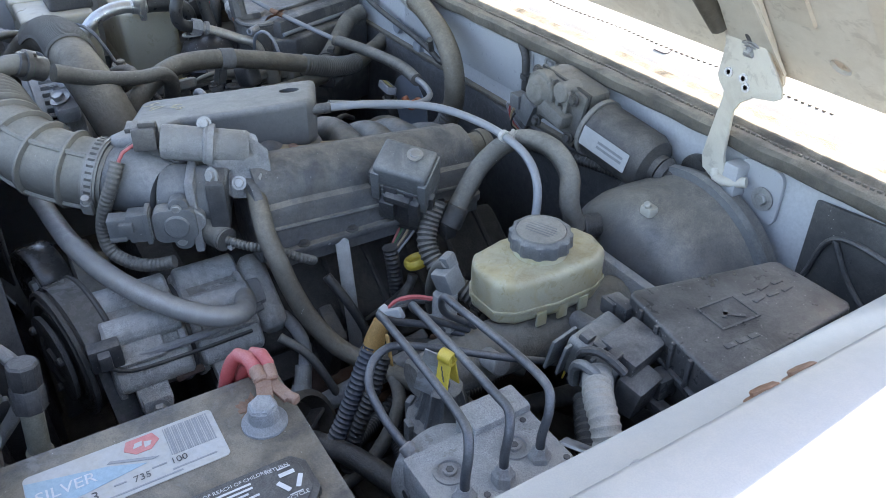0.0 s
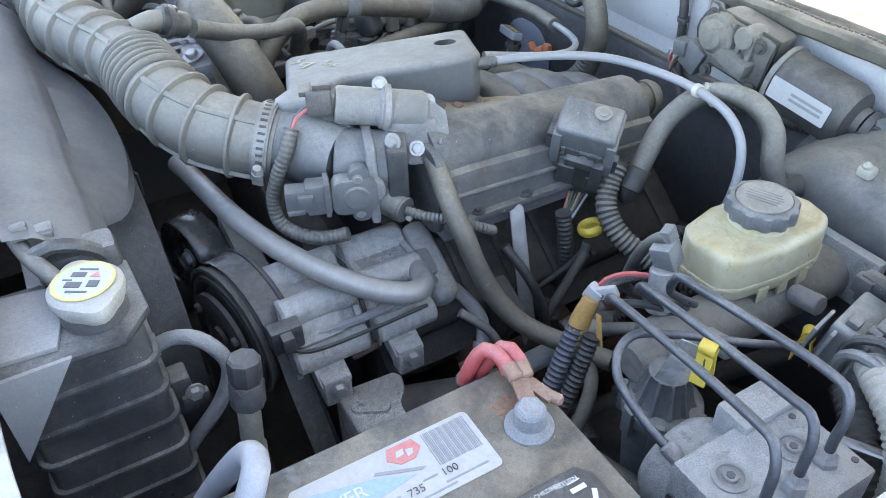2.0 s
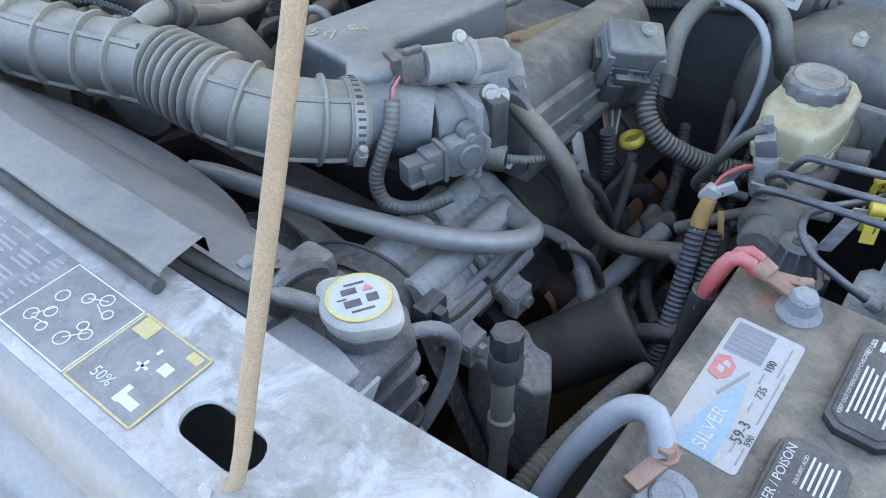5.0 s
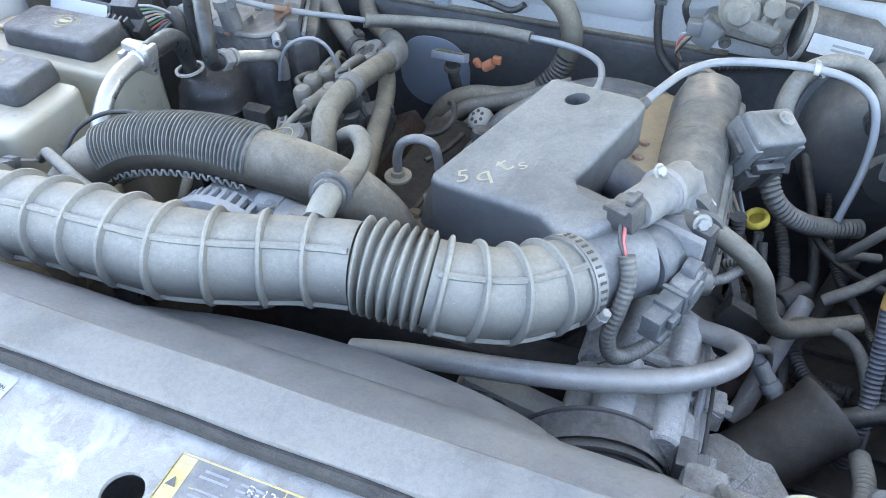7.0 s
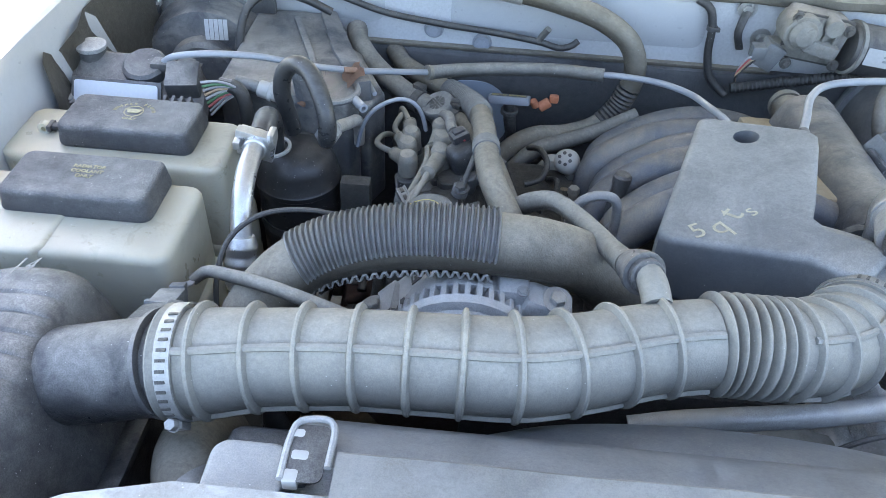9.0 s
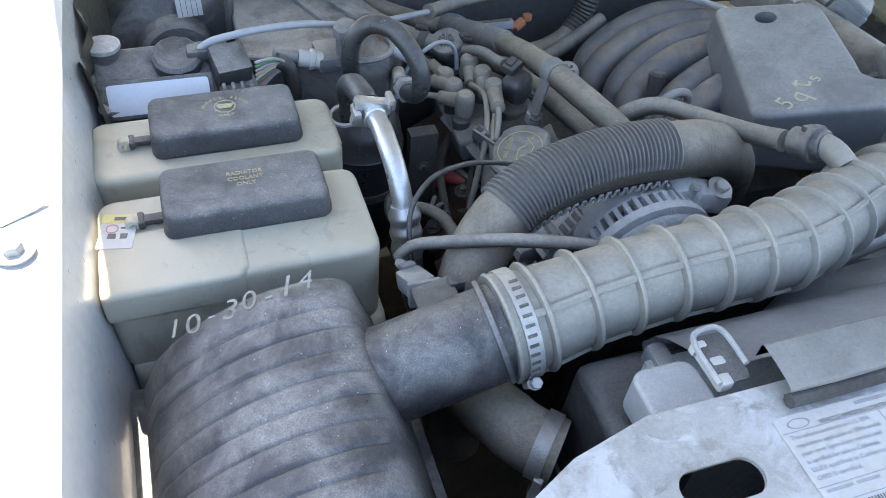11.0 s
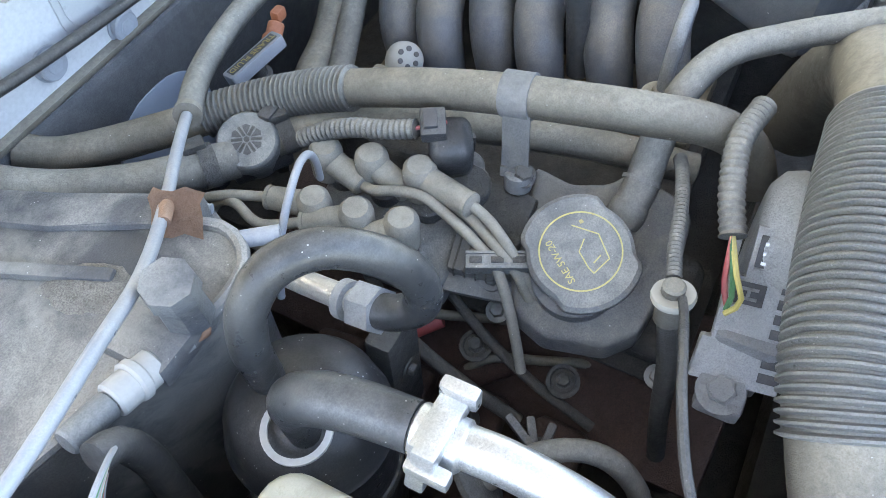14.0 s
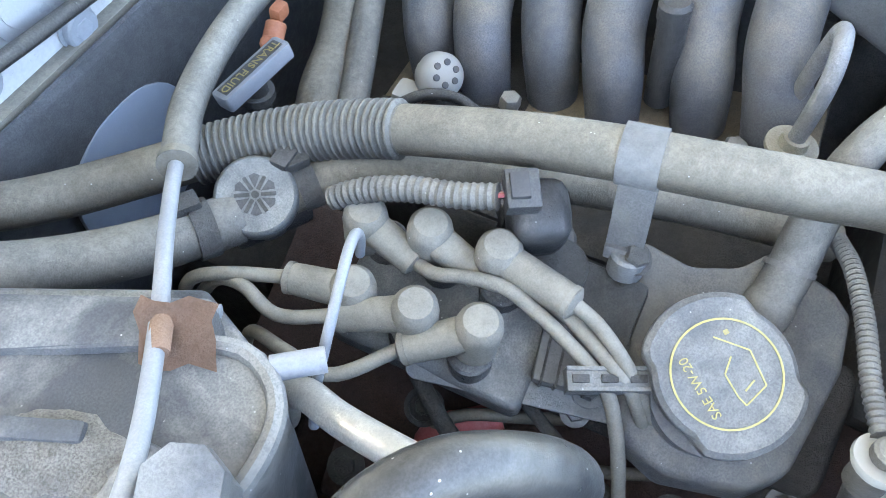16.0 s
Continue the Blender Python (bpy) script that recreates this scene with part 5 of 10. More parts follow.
for x, y, z, rz, word in ((0.650, 0.046, 0.958, 20, 1), (0.637, 0.195, 0.885, -60, 0)):
    tg = thing("yellow_tag", "folded yellow tag with unreadable print on a brake line", "tag", (x, y, z - 0.03), "yellow tags")
    tm = Matrix.Translation((x, y, z)) @ turn(0, 0, rz)
    part("flag", on(join(box(0.012, 0.0016, 0.034, (0, 0.005, -0.014), 0.0005, turn(12)), box(0.012, 0.0016, 0.034, (0, -0.005, -0.014), 0.0005, turn(-10))), tm), M["yellow"], tg)
    part("loop", on(lathe([(0.0038, -0.006), (0.0058, -0.006), (0.0058, 0.006), (0.0038, 0.006), (0.0038, -0.006)], 16, (0, 0, 0), (1, 0, 0)), tm), M["yellow"], tg)
    part("print", on(join(*[box(0.0012, 0.0004, 0.004 + 0.002 * (i % 2), (0.002, -0.0098 + 0.001 * i, -0.004 - 0.006 * i)) for i in range(4)]), tm), M["ink"], tg)
pt = thing("paper_tag", "curled grey paper tag on a brake line", "tag", (0.636, 0.035, 0.90))
part("flag", on(box(0.016, 0.0014, 0.055, (0, 0, -0.022), 0.0005), Matrix.Translation((0.638, 0.040, 0.952)) @ turn(8, 14, 40)), M["panel"], pt)
eye = thing("mounting_tab", "white punched steel mounting tab beside the brake unit", "bracket", (0.745, 0.108, 0.88))
part("tab", on(plate([(-0.02, -0.012), (0.018, -0.012), (0.024, 0.0), (0.018, 0.012), (-0.02, 0.012)], [rounded(0.014, 0.009, 0.004, 4)], 0, 0.002), Matrix.Translation((0.748, 0.112, 0.907)) @ turn(-35, 0, 30)), M["paint"], eye)

# Proportioning valve motor with a star-shaped cap.
pv = thing("vacuum_valve", "dusty round plastic valve with star shaped cap", "valve", (0.600, 0.074, 0.74))
part("body", lathe([(0, 0), (0.026, 0), (0.030, 0.05), (0.031, 0.078), (0.0345, 0.081), (0.0355, 0.088), (0.0345, 0.094), (0.029, 0.097), (0, 0.097)], 36, (0.600, 0.074, 0.742)), M["plastic_grey"], pv)
part("star_cap", lathe([(0.0275, -0.002), (0.0275, 0.003), (0.0255, 0.006), (0.0188, 0.032), (0.0175, 0.035), (0.0155, 0.0362), (0, 0.0362)], 60, (0.600, 0.074, 0.838), (0, 0, 1), lambda i, j: 1.0 if i % 6 < 2 or j > 3 else 0.86), M["plastic_grey"], pv)
part("bore", join(lathe([(0.0030, 0), (0.0062, 0), (0.0062, 0.0014), (0.0030, 0.0014), (0.0030, 0)], 20, (0.600, 0.074, 0.8740)), lathe([(0, 0), (0.0030, 0), (0, 0.0004)], 16, (0.600, 0.074, 0.8743))), M["ink"], pv)
parts("latch", [box(0.012, 0.006, 0.030, (0.600 + 0.035 * math.cos(a), 0.074 + 0.035 * math.sin(a), 0.826), 0.0015, turn(0, 0, math.degrees(a) + 90)) for a in (0.3, 2.0, 3.7, 4.6, 5.4)], M["plastic_grey"], pv)

# Brake master cylinder, reservoir and booster.
mc = thing("brake_master_cylinder", "cast brake master cylinder below its reservoir", "master cylinder", (0.555, 0.2, 0.80))
part("bore", cyl(0.029, (0.566, 0.085, 0.858), (0.563, 0.34, 0.850), 28, 0.006), M["gear_cast"], mc)
part("end_boss", cyl(0.021, (0.568, 0.060, 0.860), (0.567, 0.09, 0.860), 20, 0.004), M["gear_cast"], mc)
part("flange", span(0.515, 0.615, 0.318, 0.332, 0.83, 0.89, 0.006), M["alu_pitted"], mc)
part("port_boss", cyl(0.010, (0.585, 0.13, 0.872), (0.612, 0.13, 0.878), 12), M["alu"], mc)
part("port_boss", cyl(0.010, (0.585, 0.24, 0.872), (0.615, 0.24, 0.878), 12), M["alu"], mc)
sens = thing("pressure_sensor", "grey pressure switch with plug on the brake cylinder", "sensor", (0.545, 0.10, 0.88))
part("body", cyl(0.012, (0.548, 0.106, 0.885), (0.540, 0.112, 0.925), 14), M["alu"], sens)
part("collar", cyl(0.015, (0.5475, 0.1065, 0.89), (0.5455, 0.108, 0.903), 6), M["steel"], sens)
part("plug", join(box(0.020, 0.022, 0.026, (0.535, 0.118, 0.935), 0.003, turn(10, -18, 20)), box(0.010, 0.014, 0.016, (0.531, 0.121, 0.952), 0.002, turn(10, -18, 20))), M["plastic_grey"], sens)
part("wire", tube([(0.532, 0.117, 0.953), (0.524, 0.116, 0.946), (0.512, 0.117, 0.930), (0.498, 0.121, 0.904), (0.482, 0.130, 0.868), (0.473, 0.138, 0.846), (0.474, 0.150, 0.832), (0.488, 0.165, 0.826), (0.52, 0.18, 0.82)], 0.0056, 12), M["rubber"], sens)
res = thing("brake_fluid_reservoir", "yellowed translucent brake fluid reservoir with grey cap", "reservoir", (0.545, 0.22, 0.87))
o = [(0.512, 0.160), (0.528, 0.149), (0.566, 0.151), (0.578, 0.168), (0.585, 0.215), (0.583, 0.262), (0.572, 0.283), (0.545, 0.288), (0.522, 0.282), (0.507, 0.248), (0.503, 0.200)]
part("body", prism(o, 0.886, 0.938, 0.014, None, 4), M["reservoir"], res)
parts("moulded_rib", [box(0.003, 0.012, 0.016, (0.5835, 0.196 + 0.026 * k, 0.889), 0.001) for k in range(3)], M["reservoir"], res)
part("seam", prism([(0.547 + (x - 0.547) * 1.035, 0.219 + (y - 0.219) * 1.02) for x, y in o], 0.899, 0.904, 0.0015), M["reservoir"], res)
parts("lower_neck", [cyl(0.016, (0.555, 0.178, 0.862), (0.553, 0.178, 0.890)), cyl(0.016, (0.555, 0.26, 0.862), (0.553, 0.26, 0.890))], M["reservoir"], res)
part("neck", cyl(0.0275, (0.543, 0.221, 0.925), (0.543, 0.220, 0.952), 28), M["reservoir"], res)
cp = part("cap", lathe([(0, 0), (0.0290, 0), (0.0300, 0.002), (0.0295, 0.014), (0.0285, 0.016), (0.0255, 0.0165), (0.0250, 0.0155), (0, 0.0155)], 48, (0.543, 0.220, 0.946), (0.02, -0.02, 1), lambda i, j: 1.07 if (i % 4 < 2 and j in (1, 2, 3)) else 0.99), M["plastic_grey"], res, "ribbed grey screw cap")
part("cap_top", lathe([(0, 0), (0.0245, 0), (0.0240, 0.0012), (0, 0.0014)], 36, (0.5433, 0.2197, 0.9622), (0.02, -0.02, 1)), M["cap_top"], cp, "dusty cap top")
for i in range(5):
    part("cap_print", on(box(0.034 - 0.004 * abs(i - 2), 0.0012, 0.0004, (0, 0.008 - 0.004 * i, 0)), frame3((0.9, 0.4, 0), (-0.4, 0.9, 0), (0.5433, 0.2197, 0.9637))), M["plastic_grey"], cp)
boo = thing("brake_booster", "dusty grey round brake booster drum on the firewall", "brake booster", (0.575, 0.42, 0.70))
part("drum", lathe([(0, 0), (0.128, 0), (0.128, 0.018), (0.124, 0.022), (0.124, 0.03), (0.1215, 0.036), (0.1205, 0.082), (0.1165, 0.098), (0.106, 0.113), (0.090, 0.122), (0.060, 0.127), (0.040, 0.129), (0.035, 0.14), (0, 0.14)], 64, (0.540, 0.466, 0.828), (-0.03, -1, -0.01)), surface("dusty_booster_shell", (0.095, 0.098, 0.105), 0.42, dust_sky=0.6, dustcol=(0.36, 0.335, 0.285), stain=(0.11, 0.115, 0.125), metal=0.2, bump=0.1, blotch=14.0), boo)
part("rim", lathe([(0.120, 0), (0.133, 0), (0.133, 0.010), (0.120, 0.010), (0.120, 0)], 56, (0.5395, 0.448, 0.828), (-0.03, -1, -0.01)), M["plastic_grey"], boo)
part("nub", join(box(0.016, 0.014, 0.012, (0.548, 0.362, 0.944), 0.004), cyl(0.004, (0.548, 0.360, 0.948), (0.549, 0.356, 0.955), 10)), M["cream"], boo)
part("check_valve", cyl(0.014, (0.490, 0.365, 0.895), (0.490, 0.318, 0.905), 16), M["plastic_black"], boo)
vac = thing("booster_vacuum_hose", "looped grey rubber vacuum hose to the brake booster", "hose", (0.43, 0.28, 0.88))
part("hose", tube([(0.386, 0.218, 0.897), (0.382, 0.232, 0.915), (0.376, 0.262, 0.948), (0.388, 0.288, 0.974), (0.413, 0.301, 0.986), (0.443, 0.312, 0.983), (0.468, 0.316, 0.963), (0.482, 0.308, 0.935), (0.490, 0.316, 0.905)], 0.0115, 14), M["rubber"], vac)
part("zip_tie", join(ring((0.402, 0.2955, 0.981), (0.9, 0.4, 0.5), 0.0112, 0.004, 0.0012), box(0.004, 0.012, 0.003, (0.400, 0.285, 0.992), 0.001, turn(20, 0, 40))), M["white_plastic"], vac)
part("end_cuff", join(cyl(0.0135, (0.387, 0.212, 0.885), (0.384, 0.226, 0.907), 14), box(0.02, 0.016, 0.02, (0.383, 0.211, 0.88), 0.004)), M["rubber_dark"], vac)

# Power distribution box.
fb = thing("fuse_box", "dusty black power distribution box with embossed lid", "fuse box", (0.72, 0.3, 0.82))
lid_o = [(0.667, 0.224), (0.671, 0.217), (0.781, 0.198), (0.787, 0.202), (0.780, 0.364), (0.774, 0.371), (0.704, 0.370), (0.698, 0.364)]
part("lid", prism(lid_o, 0.930, 0.967, 0.0035, None, 3), M["fuse"], fb)
part("lid_rim", prism([(0.73 + (x - 0.73) * 1.03, 0.285 + (y - 0.285) * 1.02) for x, y in lid_o], 0.929, 0.935, 0.002), M["fuse"], fb)
part("body", prism([(0.73 + (x - 0.73) * 0.95, 0.285 + (y - 0.285) * 0.95) for x, y in lid_o], 0.84, 0.934, 0.004), M["plastic_black"], fb)
em = frame3((0.06, 1.0, 0), (-1.0, 0.06, 0), (0.732, 0.270, 0.9672))
part("embossing", on(join(box(0.040, 0.0022, 0.0016, (0, 0.016, 0)), box(0.040, 0.0022, 0.0016, (0, -0.014, 0)), box(0.0022, 0.03, 0.0016, (-0.02, 0, 0)), box(0.0022, 0.03, 0.0016, (0.02, 0, 0)), box(0.022, 0.004, 0.0016, (0.0, 0.004, 0), 0, turn(0, 0, 40)), box(0.018, 0.004, 0.0016, (0.002, -0.004, 0), 0, turn(0, 0, -35)), *[box(0.012, 0.004, 0.0016, (0.036 + 0.017 * (i % 3), 0.013 - 0.011 * (i // 3), 0), 0.0005, turn(0, 0, 10 * (i % 2))) for i in range(6)], *[box(0.010, 0.005, 0.0016, (-0.03 + 0.013 * i, -0.031, 0), 0.0005) for i in range(3)]), em), M["fuse"], fb)
parts("latch", [join(box(0.026, 0.014, 0.028, (0.665, 0.215, 0.944), 0.003), box(0.016, 0.010, 0.016, (0.657, 0.21, 0.948), 0.002)), join(box(0.018, 0.02, 0.022, (0.735, 0.199, 0.925), 0.003), box(0.026, 0.012, 0.012, (0.747, 0.19, 0.91), 0.003))], M["fuse"], fb)
part("lid_lip", tube([(0.668, 0.217, 0.937), (0.72, 0.208, 0.937), (0.782, 0.197, 0.937)], 0.0025, 6), M["fuse"], fb)
parts("side_rib", [box(0.004, 0.004, 0.030, (0.690 + 0.022 * k, 0.2125 - 0.0038 * k, 0.950), 0.001) for k in range(4)], M["fuse"], fb)
con = thing("wiring_connector", "dusty black multi-pin connector block below the fuse box", "connector", (0.69, 0.18, 0.86))
part("shell", box(0.050, 0.055, 0.040, (0.690, 0.178, 0.930), 0.005, turn(0, 12, 12), 3), M["plastic_grey"], con)
part("cover", box(0.036, 0.046, 0.022, (0.709, 0.186, 0.948), 0.003, turn(0, 12, 12)), M["plastic"], con)
part("side_block", box(0.024, 0.034, 0.032, (0.730, 0.176, 0.925), 0.004, turn(0, 12, 12)), M["plastic"], con)
part("arch", tube([(0.690, 0.146, 0.915), (0.694, 0.141, 0.938), (0.708, 0.138, 0.951), (0.724, 0.142, 0.946), (0.732, 0.147, 0.925)], 0.0045, 8), M["plastic_grey"], con)
parts("key", [box(0.010, 0.012, 0.010, (0.684 + 0.016 * k, 0.160, 0.953 + 0.002 * k), 0.002, turn(0, 12, 12)) for k in range(3)], M["plastic"], con)
parts("fin", [box(0.003, 0.030, 0.034, (0.664 + 0.011 * i, 0.150 + 0.004 * i, 0.932), 0.0008, turn(0, 12, 12)) for i in range(4)], M["plastic_grey"], con)
part("lever", tube([(0.688, 0.150, 0.930), (0.695, 0.146, 0.952), (0.712, 0.150, 0.962), (0.730, 0.160, 0.95)], 0.004, 8), M["plastic_black"], con)
lm2 = thing("wiring_loom", "ribbed tan-grey wiring loom leaving the connector", "wiring loom", (0.75, 0.12, 0.80))
part("conduit", loom([(0.712, 0.150, 0.938), (0.732, 0.132, 0.942), (0.752, 0.122, 0.936), (0.768, 0.116, 0.918), (0.776, 0.112, 0.89), (0.778, 0.105, 0.84)], 0.0125, 16, 0.006, 0.0014), surface("tan_conduit", (0.30, 0.285, 0.255), 0.6, dust_sky=0.5, dustcol=(0.40, 0.38, 0.34), bump=0.1), lm2)
lm3 = thing("wiring_loom", "black ribbed wiring loom behind the brake unit", "wiring loom", (0.73, 0.12, 0.78))
part("conduit", loom([(0.70, 0.155, 0.90), (0.735, 0.13, 0.888), (0.765, 0.11, 0.87), (0.775, 0.09, 0.83)], 0.013, 16, 0.006, 0.0016), M["rubber_dark"], lm3)

# Wiper motor on the firewall.
wip = thing("wiper_motor", "dusty grey wiper motor with white label on the firewall", "wiper motor", (0.36, 0.42, 0.90))
part("can", lathe([(0, 0), (0.030, 0), (0.034, 0.004), (0.036, 0.01), (0.036, 0.088), (0.031, 0.099), (0.018, 0.104), (0.018, 0.112), (0, 0.112)], 36, (0.376, 0.432, 0.958), (1, 0.10, -0.16)), surface("motor_can_paint", (0.05, 0.05, 0.052), 0.5, dust_sky=0.5, dustcol=(0.27, 0.25, 0.22), bump=0.12), wip)
part("end_nub", join(lathe([(0, 0), (0.020, 0), (0.016, 0.008), (0, 0.008)], 24, (0.489, 0.443, 0.940), (1, 0.1, -0.16)), box(0.014, 0.02, 0.022, (0.500, 0.444, 0.938), 0.004)), M["plastic_black"], wip)
part("band", ring((0.383, 0.4327, 0.957), (1, 0.10, -0.16), 0.0345, 0.006, 0.004, 36), M["gear_cast"], wip)
part("gearbox", join(box(0.085, 0.050, 0.066, (0.325, 0.435, 0.972), 0.012, turn(0, 10, 6)), cyl(0.026, (0.30, 0.445, 0.985), (0.30, 0.400, 0.985), 20), cyl(0.013, (0.34, 0.40, 0.995), (0.34, 0.43, 0.995), 14), box(0.03, 0.03, 0.03, (0.276, 0.425, 0.95), 0.008), box(0.05, 0.02, 0.02, (0.33, 0.405, 0.965), 0.005, turn(0, 15))), M["gear_cast"], wip, "cast aluminium gearbox")
parts("casting_rib", [box(0.006, 0.006, 0.050, (0.300 + 0.016 * k, 0.4065, 0.985 - 0.003 * k), 0.0015, turn(0, 10, 6)) for k in range(4)], M["gear_cast"], wip)
for x, z in ((0.288, 1.006), (0.362, 0.992), (0.358, 0.940), (0.292, 0.938)):
    part("screw", hexbolt((x, 0.4065, z), (0.1, -1, 0.1), 0.0055, 0.006, 1.5), M["steel_dark"], wip)
part("crank_cover", lathe([(0, 0), (0.018, 0), (0.020, 0.004), (0.014, 0.012), (0.006, 0.014), (0, 0.014)], 20, (0.300, 0.402, 0.985), (0.1, -1, 0.1)), M["gear_cast"], wip)
part("cover_seam", box(0.088, 0.004, 0.069, (0.325, 0.418, 0.972), 0.001, turn(0, 10, 6)), M["steel_dark"], wip)
part("label", on(plate(rounded(0.074, 0.024, 0.0015, 3), [], 0, 0.0006), frame3((1, 0.10, -0.16), (0.02, 0.17, 0.98), (0.429, 0.4003, 0.9566))), M["paper"], wip, "white label")
part("label_print", on(bars([(0.010, 0.003, 0.04, 0.003), (0.010, -0.003, 0.040, 0.003)], None), frame3((1, 0.10, -0.16), (0.02, 0.17, 0.98), (0.429, 0.3995, 0.9567))), M["ink_grey"], wip)
part("plug", join(box(0.030, 0.026, 0.038, (0.268, 0.415, 0.945), 0.004, turn(0, 25)), box(0.02, 0.02, 0.02, (0.250, 0.408, 0.952), 0.003)), M["plastic_grey"], wip)
for i, mt in enumerate(("wire_grey", "red", "wire_tan", "rubber_dark")):
    part("wire", tube([(0.252 + 0.003 * i, 0.404, 0.948), (0.236 + 0.004 * i, 0.398 + 0.003 * i, 0.945 - 0.003 * i), (0.232, 0.41, 0.92 - 0.004 * i), (0.240, 0.43, 0.89)], 0.0016, 6), M[mt], wip)
gr = thing("ground_strap", "braided ground strap bolted to the firewall", "ground strap", (0.25, 0.45, 0.94))
part("bolt", join(hexbolt((0.238, 0.470, 0.986), (0, -1, 0), 0.007, 0.007, 2.0), ring((0.238, 0.468, 0.986), (0, -1, 0), 0.010, 0.003, 0.004)), M["steel"], gr)
part("strap", tube([(0.238, 0.464, 0.984), (0.232, 0.455, 0.972), (0.230, 0.452, 0.955), (0.24, 0.455, 0.93)], 0.006, 8, 0.01, 0.45), M["rubber_dark"], gr)
bolt2 = solo("firewall_stud", hexbolt((0.272, 0.4755, 0.940), (0, -1, 0), 0.008, 0.009, 1.9), M["steel"], "bright steel stud on the firewall", "stud")
wh = thing("firewall_harness", "black wiring harness hanging down the firewall", "wiring", (0.20, 0.46, 0.86))
part("harness", tube([(0.166, 0.470, 0.994), (0.184, 0.464, 0.985), (0.193, 0.460, 0.96), (0.198, 0.458, 0.915), (0.21, 0.452, 0.88), (0.235, 0.44, 0.86)], 0.006, 10), M["rubber_dark"], wh)
part("tie", join(ring((0.1935, 0.460, 0.957), (0, 0, 1), 0.006, 0.006, 0.002), box(0.014, 0.006, 0.006, (0.197, 0.455, 0.957), 0.001)), M["plastic"], wh)
ha2 = thing("cowl_harness", "dusty black harness running along the firewall behind the brakes", "wiring", (0.45, 0.44, 0.88))
part("harness", loom([(0.24, 0.44, 0.872), (0.34, 0.44, 0.895), (0.43, 0.448, 0.906), (0.52, 0.455, 0.905), (0.60, 0.458, 0.895), (0.66, 0.46, 0.875), (0.72, 0.455, 0.86)], 0.0085, 10, 0.006, 0.0012), M["rubber_dark"], ha2)

# White throttle and cruise cables.
c2 = thing("throttle_cable", "pale blue-grey sheathed throttle cable", "cable", (0.35, 0.22, 0.9))
part("sheath", tube([(0.222, 0.118, 0.990), (0.240, 0.165, 0.993), (0.262, 0.222, 0.990), (0.290, 0.256, 0.988), (0.340, 0.272, 0.989), (0.396, 0.276, 0.990), (0.440, 0.277, 0.982), (0.465, 0.273, 0.965), (0.477, 0.266, 0.935), (0.480, 0.25, 0.89), (0.47, 0.22, 0.83)], 0.0048, 10), M["cable_grey"], c2)
part("end_ferrule", cyl(0.0065, (0.221, 0.113, 0.990), (0.231, 0.140, 0.992), 12), M["plastic"], c2)
part("clip", join(ring((0.398, 0.276, 0.990), (1, 0, 0), 0.0048, 0.006, 0.002), box(0.006, 0.016, 0.006, (0.399, 0.287, 0.990), 0.001)), M["white_plastic"], c2)
# ---------------------------------------------------------------- engine: block, compressor, belts, intake
blk = thing("engine_block", "grimy dark iron engine block deep in the bay", "engine", (0.08, 0.1, 0.35))
part("block", span(-0.10, 0.25, -0.06, 0.36, 0.36, 0.72, 0.02), M["engine_dark"], blk)
part("head_driver", on(box(0.14, 0.44, 0.13, (0, 0, 0), 0.012), Matrix.Translation((0.275, 0.14, 0.72)) @ turn(0, 38)), M["engine_dark"], blk)
part("head_passenger", on(box(0.14, 0.42, 0.13, (0, 0, 0), 0.012), Matrix.Translation((-0.155, 0.12, 0.70)) @ turn(0, -30)), M["engine_red"], blk, "grimy brown cylinder head")
part("lower_intake", span(-0.09, 0.24, 0.0, 0.31, 0.71, 0.80, 0.012), M["engine_dark"], blk)
part("timing_cover", span(-0.13, 0.28, -0.10, -0.05, 0.40, 0.80, 0.02), M["engine_dark"], blk)
for y in (0.02, 0.14, 0.26):
    part("exhaust_port", cyl(0.022, (-0.205, y, 0.685), (-0.275, y, 0.65), 16, 0.004), M["engine_red"], blk)
part("exhaust_manifold", tube([(-0.285, -0.02, 0.645), (-0.285, 0.10, 0.64), (-0.285, 0.24, 0.63), (-0.27, 0.34, 0.58)], 0.026, 14), M["engine_red"], blk, "rust-brown exhaust manifold")
dm_ = Matrix.Translation((0.315, 0.14, 0.79)) @ turn(0, 38)
vcd = part("valve_cover_driver", on(box(0.096, 0.40, 0.060, (0, 0, -0.006), 0.018, None, 3), dm_), M["engine_dark"], blk)
parts("rib", [on(box(0.084, 0.007, 0.064, (0, -0.165 + 0.055 * k, -0.004), 0.003), dm_) for k in range(7)], M["engine_dark"], vcd)
part("rail", on(prism(rounded(0.122, 0.42, 0.016, 4), -0.046, -0.036, 0.003), dm_), M["steel_dark"], vcd)
for k in range(4):
    part("cover_bolt", on(hexbolt((0.053, -0.17 + 0.113 * k, -0.036), (0, 0, 1), 0.006, 0.009), dm_), M["steel"], blk)
for y in (0.03, 0.14, 0.25):
    part("exhaust_port", tube([(0.345, y, 0.715), (0.385, y, 0.705), (0.410, y + 0.01, 0.675)], 0.022, 14), M["engine_red"], blk)
part("exhaust_manifold", tube([(0.415, -0.01, 0.665), (0.418, 0.10, 0.662), (0.415, 0.22, 0.655), (0.40, 0.33, 0.60)], 0.027, 16), M["engine_red"], blk, "rust-brown exhaust manifold")
part("heat_shield", sheet_bm([[(0.372 + 0.020 * math.sin(a), y, 0.685 + 0.036 * math.cos(a)) for a in np.linspace(0.2, 1.9, 7)] for y in np.linspace(0.00, 0.30, 9)], 0.0015), M["rust"], blk, "rusty heat shield")
